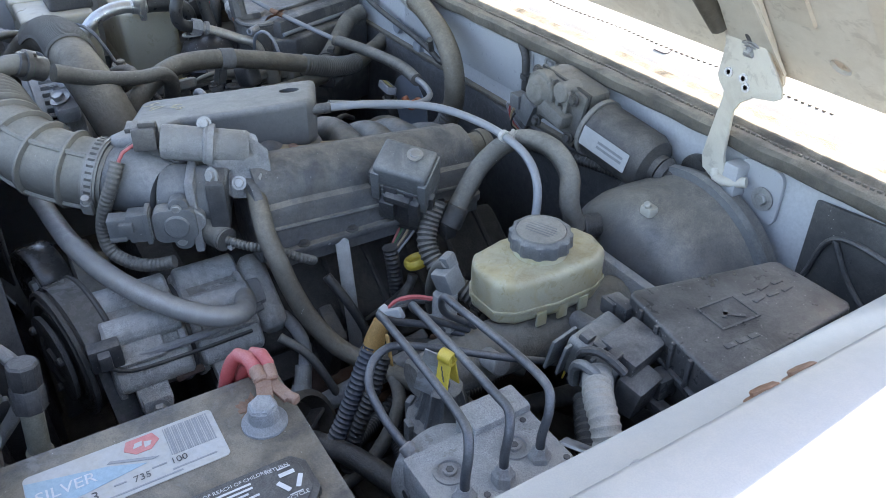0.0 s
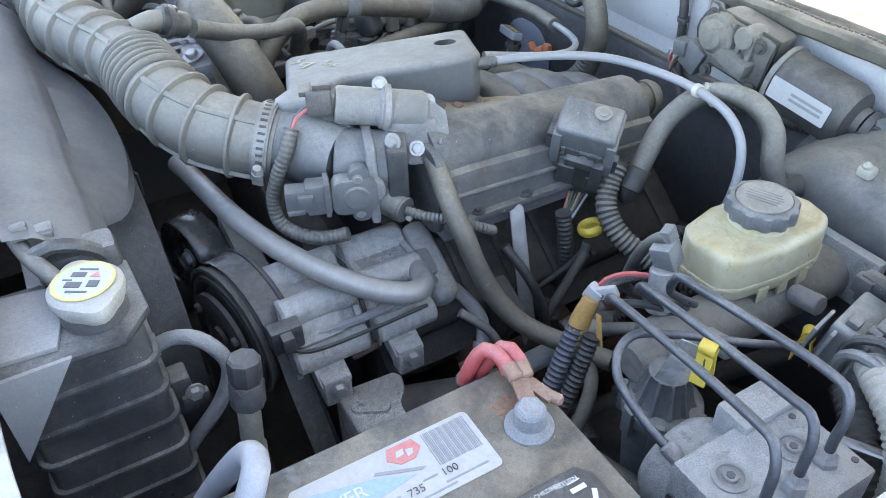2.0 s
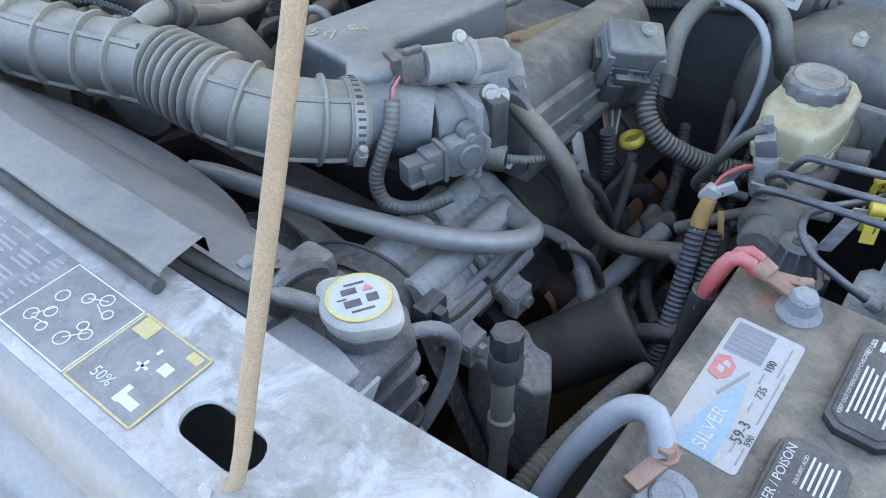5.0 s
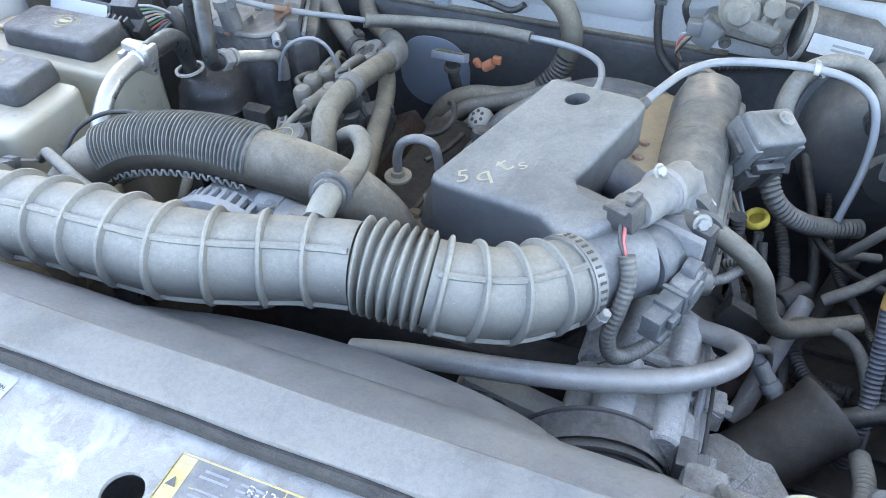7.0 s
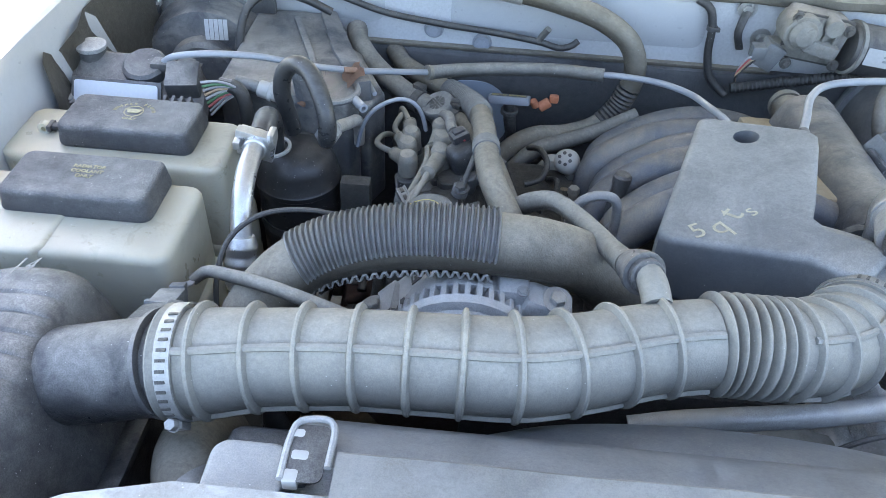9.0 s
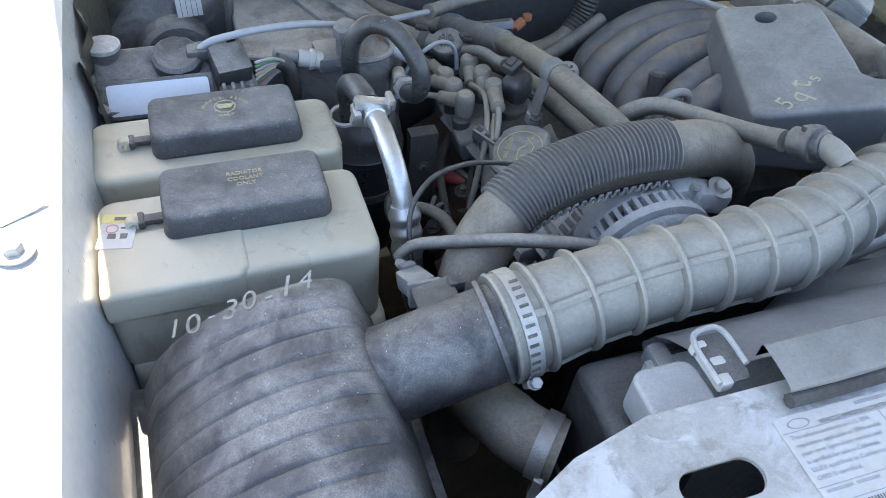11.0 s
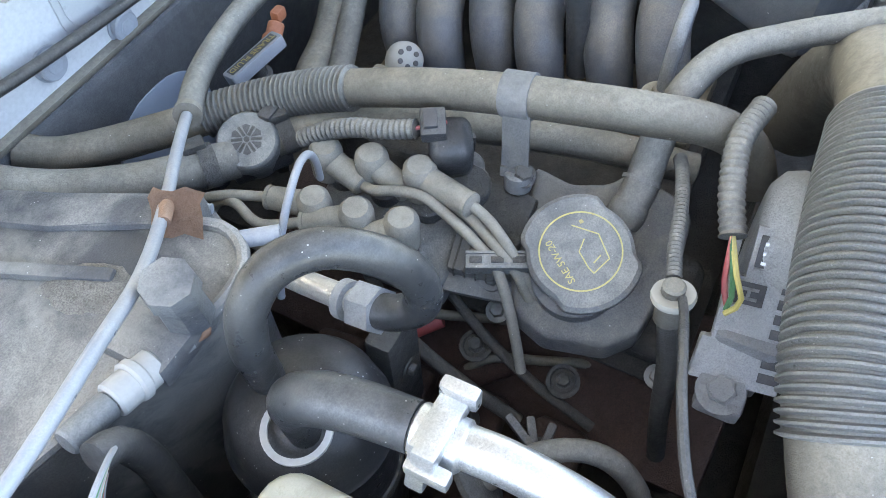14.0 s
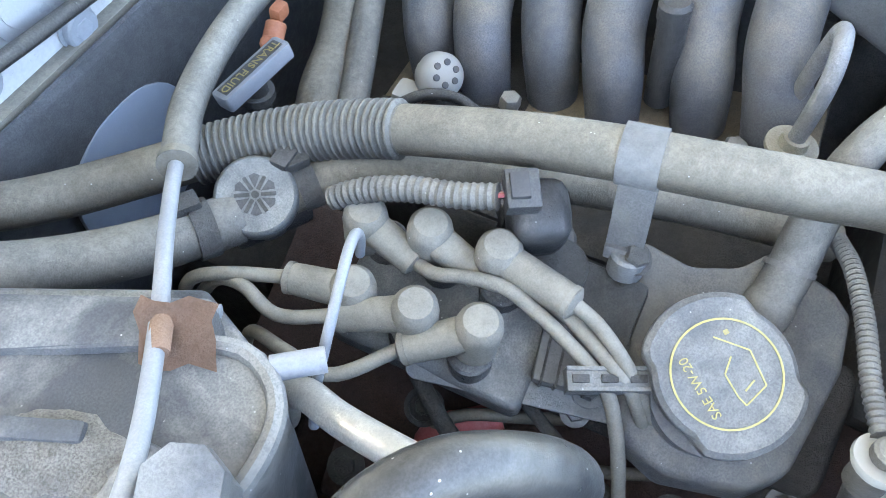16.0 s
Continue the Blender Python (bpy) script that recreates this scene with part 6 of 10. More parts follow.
part("knock_bracket", box(0.05, 0.018, 0.10, (0.372, 0.055, 0.765), 0.006, turn(0, 24)), M["steel_dark"], blk)
parts("sender", [cyl(0.012, (0.362, 0.115, 0.742), (0.395, 0.115, 0.760), 14), cyl(0.009, (0.372, 0.205, 0.742), (0.402, 0.205, 0.758), 14)], M["steel_dark"], blk)

# Passenger valve cover with oil filler.
vc = thing("valve_cover", "dusty dark valve cover with oil filler boss", "valve cover", (-0.17, 0.1, 0.80))
vm = Matrix.Translation((-0.172, 0.10, 0.822)) @ turn(0, -24)
part("cover", on(box(0.080, 0.270, 0.050, (0.012, 0, -0.005), 0.016, None, 3), vm), M["engine_dark"], vc)
fb = prism([(-0.150, 0.098), (-0.123, 0.104), (-0.127, 0.074), (-0.118, 0.050), (-0.103, 0.037), (-0.112, 0.0), (-0.121, -0.012), (-0.150, -0.016), (-0.206, -0.008), (-0.222, 0.008), (-0.231, 0.050), (-0.222, 0.078), (-0.195, 0.090)], 0.845, 0.868, 0.006, None, 3)
for v_ in fb.verts:
    v_.co.z += 0.36 * (v_.co.x + 0.172)
boss_m = surface("valve_cover_plastic", (0.075, 0.079, 0.088), 0.45, dust_sky=0.5, dustcol=(0.25, 0.235, 0.20), stain=(0.14, 0.135, 0.12), bump=0.15, specks=0.3)
part("filler_boss", fb, boss_m, vc)
part("filler_neck", on(lathe([(0, 0), (0.030, 0), (0.030, 0.016), (0, 0.016)], 32), Matrix.Translation((-0.190, 0.045, 0.862)) @ turn(2, -20)), boss_m, vc)
part("flange", on(prism(rounded(0.100, 0.29, 0.02, 4, 0.010, 0), -0.036, -0.028, 0.002), vm), M["engine_dark"], vc)
for y in (-0.13, 0.0, 0.13):
    part("cover_bolt", on(hexbolt((-0.034, y, -0.028), (0, 0, 1), 0.006, 0.008), vm), M["steel"], vc)
oc = thing("oil_filler_cap", "grey oil filler cap with yellow oil can symbol", "oil cap", (-0.19, 0.046, 0.88))
om = Matrix.Translation((-0.1900, 0.0450, 0.893)) @ turn(2, -20)
part("cap", on(lathe([(0, -0.012), (0.033, -0.012), (0.039, -0.008), (0.0405, 0.0), (0.040, 0.004), (0.037, 0.0065), (0, 0.0072)], 60, (0, 0, 0), (0, 0, 1), lambda i, j: 0.945 + 0.07 * math.tanh(7 * (math.cos(2 * (2 * math.pi * i / 60 - 0.91)) + 0.25)) if j in (1, 2, 3, 4, 5) else 1.0), om), M["plastic_grey"], oc)
part("yellow_ring", on(lathe([(0.0262, 0), (0.0272, 0), (0.0272, 0.0004), (0.0262, 0.0004), (0.0262, 0)], 48, (0, 0, 0.0071)), om), M["ink_yellow"], oc)
op = om @ turn(0, 0, 52) @ Matrix.Translation((0, 0, 0.0074))
part("oil_grade", on(lettering("SAE 5W-20", 0.0068, Matrix.Translation((0, 0.0148, 0)), 0.0002), op), M["ink_yellow"], oc)
SY = [(-0.0180, 0.0038), (-0.0043, 0.0158), (0.0135, 0.0134), (0.0172, 0.0), (0.0120, -0.0012), (0.0, -0.0010), (-0.0060, 0.0062)]
part("oil_can_symbol", on(join(*[box((V(*b) - V(*a)).length, 0.0008, 0.0004, ((a[0] + b[0]) / 2, (a[1] + b[1]) / 2, 0), 0, turn(0, 0, math.degrees(math.atan2(b[1] - a[1], b[0] - a[0])))) for a, b in zip(SY, SY[1:])], box(0.0025, 0.0025, 0.0004, (-0.0172, 0.0105, 0)), box(0.007, 0.0009, 0.0004, (0.010, 0.0065, 0), 0, turn(0, 0, -70))), op @ turn(0, 0, 180)), M["ink_yellow"], oc)

# Air conditioning compressor with pulley, idler and belt.
comp = thing("air_conditioning_compressor", "oxidised aluminium air conditioning compressor with bolts", "compressor", (0.31, -0.08, 0.68))
cm_ = surface("pitted_compressor", (0.50, 0.50, 0.48), 0.5, dust_sky=0.5, metal=0.35, dustcol=(0.46, 0.43, 0.38), bump=1.0, grain=0.55, fine=150.0, cloud=0.8, grit=0.5, stain=(0.24, 0.225, 0.195), chips=(0.20, 0.19, 0.165), blotch=34.0, specks=0.8)
def casting(y0, y1):
    """An eight-sided housing with end rims, ribs and rounded bolt lobes."""
    L_ = y1 - y0
    ax = Matrix.Translation((0.298, y0, 0.795)) @ aim((0, 1, 0)) @ turn(0, 0, 22.5)
    body = on(lathe([(0, 0), (0.056, 0), (0.0605, 0.003), (0.0605, 0.009), (0.0565, 0.010), (0.0565, L_ - 0.010), (0.0605, L_ - 0.009), (0.0605, L_ - 0.003), (0.056, L_), (0, L_)], 8), ax)
    lobes = [cyl(0.016, (0.298 + 0.0555 * math.cos(a), y0 + 0.002, 0.795 + 0.0555 * math.sin(a)), (0.298 + 0.0555 * math.cos(a), y1 - 0.002, 0.795 + 0.0555 * math.sin(a)), 12, 0.003) for a in (0.05, 0.95, 1.85, 2.7)]
    return body, lobes


body_, lobes_ = casting(-0.178, -0.094)
house_ = part("front_casting", body_, cm_, comp)
parts("bolt_lobe", lobes_, cm_, house_)
body_, lobes_ = casting(-0.089, -0.016)
house_ = part("rear_casting", body_, cm_, comp)
parts("bolt_lobe", lobes_, cm_, house_)
part("top_block", box(0.05, 0.05, 0.026, (0.335, -0.145, 0.826), 0.006, turn(0, 38)), cm_, comp)
part("top_block", box(0.05, 0.055, 0.026, (0.334, -0.052, 0.827), 0.006, turn(0, 38)), cm_, comp)
part("rear_head", on(box(0.098, 0.032, 0.094, (0.300, 0.000, 0.797), 0.016, turn(0, 30), 3), Matrix()), cm_, comp)
part("seam_gap", lathe([(0, 0), (0.0535, 0), (0.0535, 0.004), (0, 0.004)], 12, (0.298, -0.093, 0.795), (0, 1, 0)), M["steel_dark"], comp)
part("crease", tube([(0.352, -0.165, 0.822), (0.356, -0.12, 0.823), (0.356, -0.06, 0.825), (0.348, -0.01, 0.830)], 0.0045, 8), M["alu"], comp)
part("dowel", cyl(0.0042, (0.362, -0.118, 0.781), (0.364, -0.088, 0.788), 10, 0.001), M["engine_red"], comp, "rusty dowel pin")
for y in (-0.144, -0.061):
    lug = part("mounting_lug", join(box(0.036, 0.034, 0.020, (0.364, y, 0.777), 0.004, turn(0, 25)), box(0.020, 0.030, 0.034, (0.376, y, 0.768), 0.004)), cm_, comp)
    part("bolt", hexbolt((0.386, y, 0.772), (0.95, -0.1, 0.1), 0.0075, 0.008, 1.5), M["steel"], lug)
part("connector", join(box(0.018, 0.032, 0.028, (0.352, -0.178, 0.835), 0.003), box(0.012, 0.012, 0.018, (0.366, -0.18, 0.838), 0.002)), M["plastic"], comp)
part("wire", tube([(0.356, -0.182, 0.825), (0.366, -0.165, 0.818), (0.368, -0.10, 0.815), (0.366, -0.03, 0.815)], 0.0022, 8), M["rubber_dark"], comp)
PT = Matrix.Translation((0.270, -0.195, 0.795)) @ turn(0, 0, 14) @ Matrix.Translation((-0.270, 0.195, -0.795))
clutch = part("pulley", on(lathe([(0, -0.006), (0.030, -0.006), (0.034, 0.0), (0.050, 0.0), (0.052, 0.004), (0.058, 0.004), (0.060, -0.002), (0.066, -0.002), (0.067, 0.003), (0.070, 0.003), (0.071, -0.001), (0.075, 0.0), (0.075, 0.005), (0.071, 0.007), (0.071, 0.036), (0.075, 0.038), (0.075, 0.042), (0.06, 0.046), (0, 0.046)], 64, (0.270, -0.217, 0.795), (0, 1, 0)), PT), M["steel_dark"], comp, "black clutch pulley")
part("clutch_plate", on(lathe([(0, 0), (0.012, 0), (0.013, 0.004), (0.026, 0.005), (0.028, 0.002), (0.050, 0.003), (0.050, 0.008), (0, 0.008)], 48, (0.270, -0.230, 0.795), (0, 1, 0)), PT), M["steel_dark"], clutch)
for a in (0.5, 2.6, 4.7):
    part("rivet", on(cyl(0.005, (0.270 + 0.040 * math.cos(a), -0.225, 0.795 + 0.040 * math.sin(a)), (0.270 + 0.040 * math.cos(a), -0.233, 0.795 + 0.040 * math.sin(a)), 12), PT), M["steel_dark"], clutch)
idl = thing("idler_pulley", "smooth black idler pulley on its bracket", "pulley", (0.16, -0.2, 0.76))
IT = Matrix.Translation((0.153, -0.210, 0.815)) @ turn(0, 0, 16)
part("wheel", on(lathe([(0, 0.010), (0.014, 0.010), (0.016, 0.014), (0.026, 0.014), (0.030, 0.004), (0.040, 0.002), (0.047, 0.0), (0.049, 0.003), (0.049, 0.032), (0.046, 0.036), (0, 0.036)], 48, (0, -0.018, 0), (0, 1, 0)), IT), surface("polished_black_wheel", (0.016, 0.016, 0.017), 0.22, dust_sky=0.15, bump=0.03, grain=0.1), idl)
part("bolt", on(hexbolt((0, -0.010, 0), (0, -1, 0), 0.008, 0.008, 1.4), IT), M["steel"], idl)
part("arm", join(box(0.14, 0.03, 0.05, (0.20, -0.165, 0.815), 0.012, turn(0, 14)), box(0.05, 0.04, 0.09, (0.15, -0.155, 0.78), 0.012)), M["gear_cast"], idl)
belt = thing("drive_belt", "worn ribbed rubber drive belt", "belt", (0.3, -0.2, 0.5))
bm_ = bmesh.new()
bp = [(0.150, 0.60)] + [(0.270 + 0.0765 * math.cos(a), 0.795 + 0.0765 * math.sin(a)) for a in [radians(160 - 146 * k / 12) for k in range(13)]] + [(0.354, 0.775), (0.380, 0.70), (0.407, 0.62), (0.440, 0.52)]
rr = [[bm_.verts.new((x, y, z)) for y in (-0.2080, -0.2010, -0.1940, -0.1870, -0.1790)] for x, z in bp]
for a, b in zip(rr, rr[1:]):
    for q_ in range(len(a) - 1):
        bm_.faces.new((a[q_], a[q_ + 1], b[q_ + 1], b[q_]))
bmesh.ops.solidify(bm_, geom=bm_.faces[:], thickness=0.0035)
part("belt", on(bm_, PT), M["belt"], belt)
part("belt_edge", on(tube([(x, -0.1795, z) for x, z in bp], 0.0022, 6, 0.006), PT), M["rubber_dark"], belt)
brc = thing("accessory_bracket", "pale cast aluminium bracket behind the belt", "bracket", (0.40, -0.12, 0.60))
part("casting", prism([(0.372, -0.146), (0.376, -0.080), (0.386, -0.074), (0.440, -0.090), (0.466, -0.132), (0.455, -0.146)], 0.60, 0.754, 0.012, None, 3), cm_, brc)
part("oval_boss", prism(rounded(0.040, 0.016, 0.0078, 6), 0, 0.006, 0.002, Matrix.Translation((0.410, -0.122, 0.752)) @ turn(0, 0, 62), 2), cm_, brc)

# Silver refrigerant pipe in front of the throttle.
sp = thing("refrigerant_pipe", "thick dull aluminium refrigerant pipe with one tight bend", "pipe", (0.22, -0.11, 0.82))
part("pipe", tube([(0.03, -0.190, 0.862), (0.07, -0.187, 0.872), (0.13, -0.182, 0.880), (0.20, -0.174, 0.886), (0.255, -0.161, 0.886), (0.30, -0.143, 0.882), (0.335, -0.122, 0.876), (0.364, -0.093, 0.866), (0.379, -0.070, 0.860), (0.382, -0.054, 0.856), (0.374, -0.038, 0.851), (0.356, -0.030, 0.846), (0.338, -0.026, 0.842), (0.326, -0.022, 0.826)], 0.0115, 16, 0.005), M["alu_pipe"], sp)
part("end_block", box(0.034, 0.032, 0.03, (0.322, -0.016, 0.828), 0.008, turn(0, 30)), M["alu"], sp)
pl = thing("refrigerant_pipe", "small aluminium pipe with crimped sleeve behind the compressor", "pipe", (0.40, 0.02, 0.75))
part("pipe", tube([(0.34, 0.015, 0.80), (0.375, 0.018, 0.800), (0.40, 0.016, 0.795), (0.412, 0.010, 0.78), (0.43, 0.0, 0.762)], 0.0075, 12), M["alu"], pl)
part("sleeve", join(tube([(0.412, 0.008, 0.782), (0.425, 0.0, 0.768), (0.455, -0.025, 0.742)], 0.0095, 14), ring((0.43, -0.004, 0.763), (0.5, -0.4, -0.45), 0.0093, 0.01, 0.002)), M["plastic_grey"], pl)
can = thing("accumulator_canister", "dusty brown-black plastic canister lying beside the compressor", "canister", (0.47, -0.06, 0.62))
part("body", lathe([(0, 0), (0.036, 0), (0.040, 0.006), (0.040, 0.125), (0.042, 0.128), (0.042, 0.14), (0.035, 0.142), (0.033, 0.120), (0, 0.120)], 36, (0.400, -0.098, 0.700), (0.62, 0.55, 0.45)), surface("dark_canister_plastic", (0.050, 0.044, 0.038), 0.55, dust_sky=0.45, dustcol=(0.17, 0.15, 0.125), specks=0.3), can)
part("cross", join(box(0.066, 0.004, 0.02, (0, 0, 0), 0), box(0.004, 0.066, 0.02, (0, 0, 0), 0)), M["plastic_black"], can).matrix_basis = Matrix.Identity(4)
can.children[-1].data.transform(Matrix.Translation((0.4835 - 0.47, -0.024 + 0.06, 0.7605 - 0.62)) @ aim((0.62, 0.55, 0.45)) @ Matrix.Translation(Vector((0.47, -0.06, 0.62))))
cl = thing("wiring_loom", "grey ribbed wiring loom in front of the battery", "wiring loom", (0.52, -0.2, 0.75))
part("conduit", loom([(0.525, -0.050, 0.745), (0.522, -0.10, 0.768), (0.514, -0.15, 0.770), (0.505, -0.20, 0.765), (0.500, -0.25, 0.755), (0.497, -0.30, 0.74)], 0.011, 14, 0.006, 0.0014), M["rubber"], cl)
svc = thing("service_port", "service port with black hexagonal cap on a dirty green pipe", "service port", (0.48, -0.25, 0.70))
part("cap", lathe([(0, 0), (0.0135, 0), (0.0135, 0.02), (0.012, 0.022), (0.0125, 0.024), (0.0125, 0.042), (0.0105, 0.044), (0, 0.044)], 8, (0.481, -0.246, 0.908), (-0.08, 0.12, 1)), M["plastic_black"], svc)
part("stem", lathe([(0, 0), (0.008, 0), (0.008, 0.10), (0.011, 0.102), (0.011, 0.118), (0.009, 0.12), (0.009, 0.16), (0.007, 0.165), (0, 0.165)], 20, (0.490, -0.264, 0.745), (-0.06, 0.11, 1)), surface("green_stained_pipe", (0.28, 0.28, 0.23), 0.6, dust_sky=0.4, metal=0.3, dustcol=(0.38, 0.34, 0.26), rust=0.15), svc)
part("elbow", tube([(0.487, -0.262, 0.78), (0.47, -0.272, 0.765), (0.45, -0.28, 0.75), (0.42, -0.29, 0.72)], 0.011, 12), M["rubber_brown"], svc)
frm = thing("frame_rail", "dark steel frame rail below the driver's side", "frame rail", (0.62, 0.0, 0.35))
part("rail", span(0.56, 0.66, -0.55, 0.55, 0.36, 0.50, 0.01), M["steel_dark"], frm)
frm2 = thing("frame_rail", "dark steel frame rail below the passenger side", "frame rail", (-0.45, 0.0, 0.35))
part("rail", span(-0.49, -0.39, -0.55, 0.55, 0.36, 0.50, 0.01), M["steel_dark"], frm2)
part("cross_member", span(-0.40, 0.57, -0.30, -0.18, 0.30, 0.38, 0.02), M["steel_dark"], frm2)
stee = thing("steering_shaft", "dusty grey steering shaft running down to the rail", "shaft", (0.46, 0.12, 0.45))
part("shaft", cyl(0.013, (0.565, 0.44, 0.70), (0.44, 0.06, 0.64), 14), M["steel_dark"], stee)
part("shaft", cyl(0.012, (0.455, 0.13, 0.775), (0.405, -0.02, 0.70), 12), M["alu"], stee)
# Arched sheet added so the gap stays dark instead of showing bright ground.
wlin = thing("wheel_liner", "added dark sheet that keeps the gap below the battery dark", "wheel liner", (0.58, 0.1, 0.50))
part("liner", prism([(-0.30, 0.46), (-0.24, 0.60), (-0.05, 0.655), (0.16, 0.66), (0.33, 0.60), (0.44, 0.50), (0.44, 0.488), (0.325, 0.588), (0.155, 0.648), (-0.045, 0.643), (-0.23, 0.588), (-0.288, 0.46)], 0.475, 0.86, 0.002, frame3((0, 1, 0), (0, 0, 1))), M["engine_dark"], wlin)
parts("liner_rib", [span(0.48, 0.86, y_ - 0.004, y_ + 0.004, z_, z_ + 0.010, 0.003) for y_, z_ in ((-0.05, 0.655), (0.02, 0.658), (0.09, 0.66), (0.16, 0.66), (0.23, 0.638))], M["engine_dark"], wlin)
for k, (pts_, r_) in enumerate((
        ([(0.395, 0.30, 0.80), (0.425, 0.22, 0.770), (0.440, 0.14, 0.735), (0.470, 0.07, 0.720), (0.505, 0.02, 0.735)], 0.0085),
        ([(0.430, 0.36, 0.82), (0.455, 0.27, 0.780), (0.468, 0.20, 0.745), (0.455, 0.11, 0.710), (0.450, 0.02, 0.690)], 0.0070),
        ([(0.470, 0.40, 0.80), (0.480, 0.30, 0.755), (0.500, 0.22, 0.740), (0.520, 0.15, 0.755), (0.530, 0.09, 0.770)], 0.0060),
        ([(0.440, 0.10, 0.76), (0.475, 0.085, 0.785), (0.510, 0.075, 0.775), (0.535, 0.03, 0.740), (0.530, -0.03, 0.700)], 0.0075),
        ([(0.380, 0.18, 0.73), (0.420, 0.13, 0.700), (0.470, 0.09, 0.690), (0.530, 0.07, 0.700)], 0.0095))):
    lw = thing("wiring_loom", "dusty black loom sagging between engine and battery", "wiring loom", pts_[0], "looms beside the battery")
    part("loom", loom(pts_, r_, 10, 0.005, 0.0012) if k % 2 == 0 else tube(pts_, r_, 10), M["rubber_dark"] if k != 3 else M["rubber"], lw)
for k, (pts_, r_, mt) in enumerate((
        ([(0.372, 0.06, 0.86), (0.392, 0.075, 0.83), (0.402, 0.09, 0.79), (0.405, 0.10, 0.74)], 0.0055, "rubber_dark"),
        ([(0.398, -0.010, 0.82), (0.415, 0.012, 0.80), (0.425, 0.03, 0.76), (0.43, 0.05, 0.70)], 0.0050, "rubber"),
        ([(0.445, 0.24, 0.80), (0.47, 0.20, 0.795), (0.50, 0.165, 0.80), (0.53, 0.13, 0.815)], 0.0048, "rubber_dark"),
        ([(0.470, 0.12, 0.79), (0.50, 0.13, 0.81), (0.53, 0.16, 0.815), (0.56, 0.20, 0.80)], 0.0075, "rubber"))):
    gw = thing("gap_lead", "thin dusty lead hanging between engine and brake cylinder", "wire", pts_[-1], "leads in the driver side gap")
    part("lead", tube(pts_, r_, 10), M[mt], gw)
rod_b = thing("dipstick_tube", "dusty steel tube and clip low beside the engine", "tube", (0.40, 0.11, 0.70))
part("tube", tube([(0.392, 0.155, 0.825), (0.398, 0.13, 0.80), (0.402, 0.10, 0.765), (0.40, 0.07, 0.71)], 0.0058, 12), M["steel_dark"], rod_b)
part("tee", join(cyl(0.011, (0.428, 0.120, 0.772), (0.455, 0.150, 0.775), 14), cyl(0.010, (0.432, 0.155, 0.776), (0.425, 0.105, 0.760), 14)), M["rubber_dark"], rod_b)
spl = thing("splash_shield", "black rubber splash shield behind the wheel arch", "shield", (0.6, 0.2, 0.40))
part("shield", span(0.70, 0.712, -0.06, 0.46, 0.45, 0.80, 0.004), M["rubber_dark"], spl)

# Throttle body with idle valve and position sensor.
tb = thing("throttle_assembly", "cast aluminium throttle housing in front of the plenum", "throttle body", (0.285, -0.04, 0.89))
part("bore", cyl(0.031, (0.270, -0.075, 0.957), (0.302, -0.015, 0.950), 28), M["plastic_grey"], tb)
part("flange", box(0.070, 0.010, 0.084, (0.289, -0.047, 0.945), 0.004, turn(0, 0, -20)), M["alu"], tb)
part("spacer", box(0.066, 0.020, 0.056, (0.298, -0.024, 0.954), 0.004, turn(0, 0, -20)), M["plastic"], tb, "dark plastic spacer block")
part("shaft_boss", cyl(0.013, (0.29, -0.05, 0.945), (0.326, -0.062, 0.944), 16), M["alu"], tb)
for p_, a_ in (((0.315, -0.032, 0.985), (0.4, -0.8, 0.3)), ((0.325, -0.040, 0.918), (0.4, -0.8, 0))):
    part("bolt", hexbolt(p_, a_, 0.006, 0.006, 1.5), M["steel"], tb)
iac = thing("idle_air_valve", "cast aluminium idle air control valve with black plug", "valve", (0.275, -0.02, 0.96))
part("solenoid", lathe([(0, 0), (0.017, 0), (0.0185, 0.003), (0.0185, 0.042), (0.021, 0.044), (0.021, 0.050), (0.0185, 0.052), (0.0185, 0.085), (0.016, 0.089), (0, 0.089)], 32, (0.257, -0.064, 1.008), (0.36, 0.90, -0.16)), M["alu"], iac)
part("collar", lathe([(0.0195, 0), (0.0225, 0), (0.0225, 0.006), (0.0195, 0.006), (0.0195, 0)], 32, (0.274, -0.021, 1.0005), (0.36, 0.90, -0.16)), M["alu"], iac)
part("flange", on(prism([(-0.034, -0.014), (-0.010, -0.034), (0.010, -0.034), (0.032, -0.012), (0.030, 0.016), (0.014, 0.030), (-0.016, 0.030), (-0.032, 0.014)], -0.005, 0.005, 0.003), frame3((0.36, 0.93, 0), (-0.35, 0.15, 0.92), (0.296, 0.004, 0.978))), M["alu"], iac)
part("neck", box(0.036, 0.05, 0.036, (0.284, 0.004, 0.974), 0.008, turn(0, 0, -20), 3), M["alu"], iac)
for p_ in ((0.309, -0.004, 0.966), (0.290, 0.02, 1.002), (0.268, -0.02, 1.022)):
    part("screw", hexbolt(p_, (0.8, -0.3, 0.5), 0.0055, 0.005, 1.4), M["steel"], iac)
part("plug", join(box(0.026, 0.024, 0.024, (0.252, -0.078, 1.014), 0.003, turn(0, -8, -20)), box(0.006, 0.018, 0.006, (0.256, -0.075, 1.029), 0.001, turn(0, 0, -20)), box(0.022, 0.012, 0.005, (0.245, -0.088, 1.025), 0.001, turn(0, 0, -20))), M["plastic"], iac)
for i in range(2):
    part("wire", tube([(0.250 + 0.004 * i, -0.088, 1.010), (0.254 + 0.003 * i, -0.105, 1.004), (0.264, -0.114, 0.992)], 0.0018, 6), M["red"] if i else M["rubber_dark"], iac)
hr = thing("wiring_loom", "taped dusty wiring loom curling down from the idle valve", "wiring loom", (0.27, -0.12, 0.87))
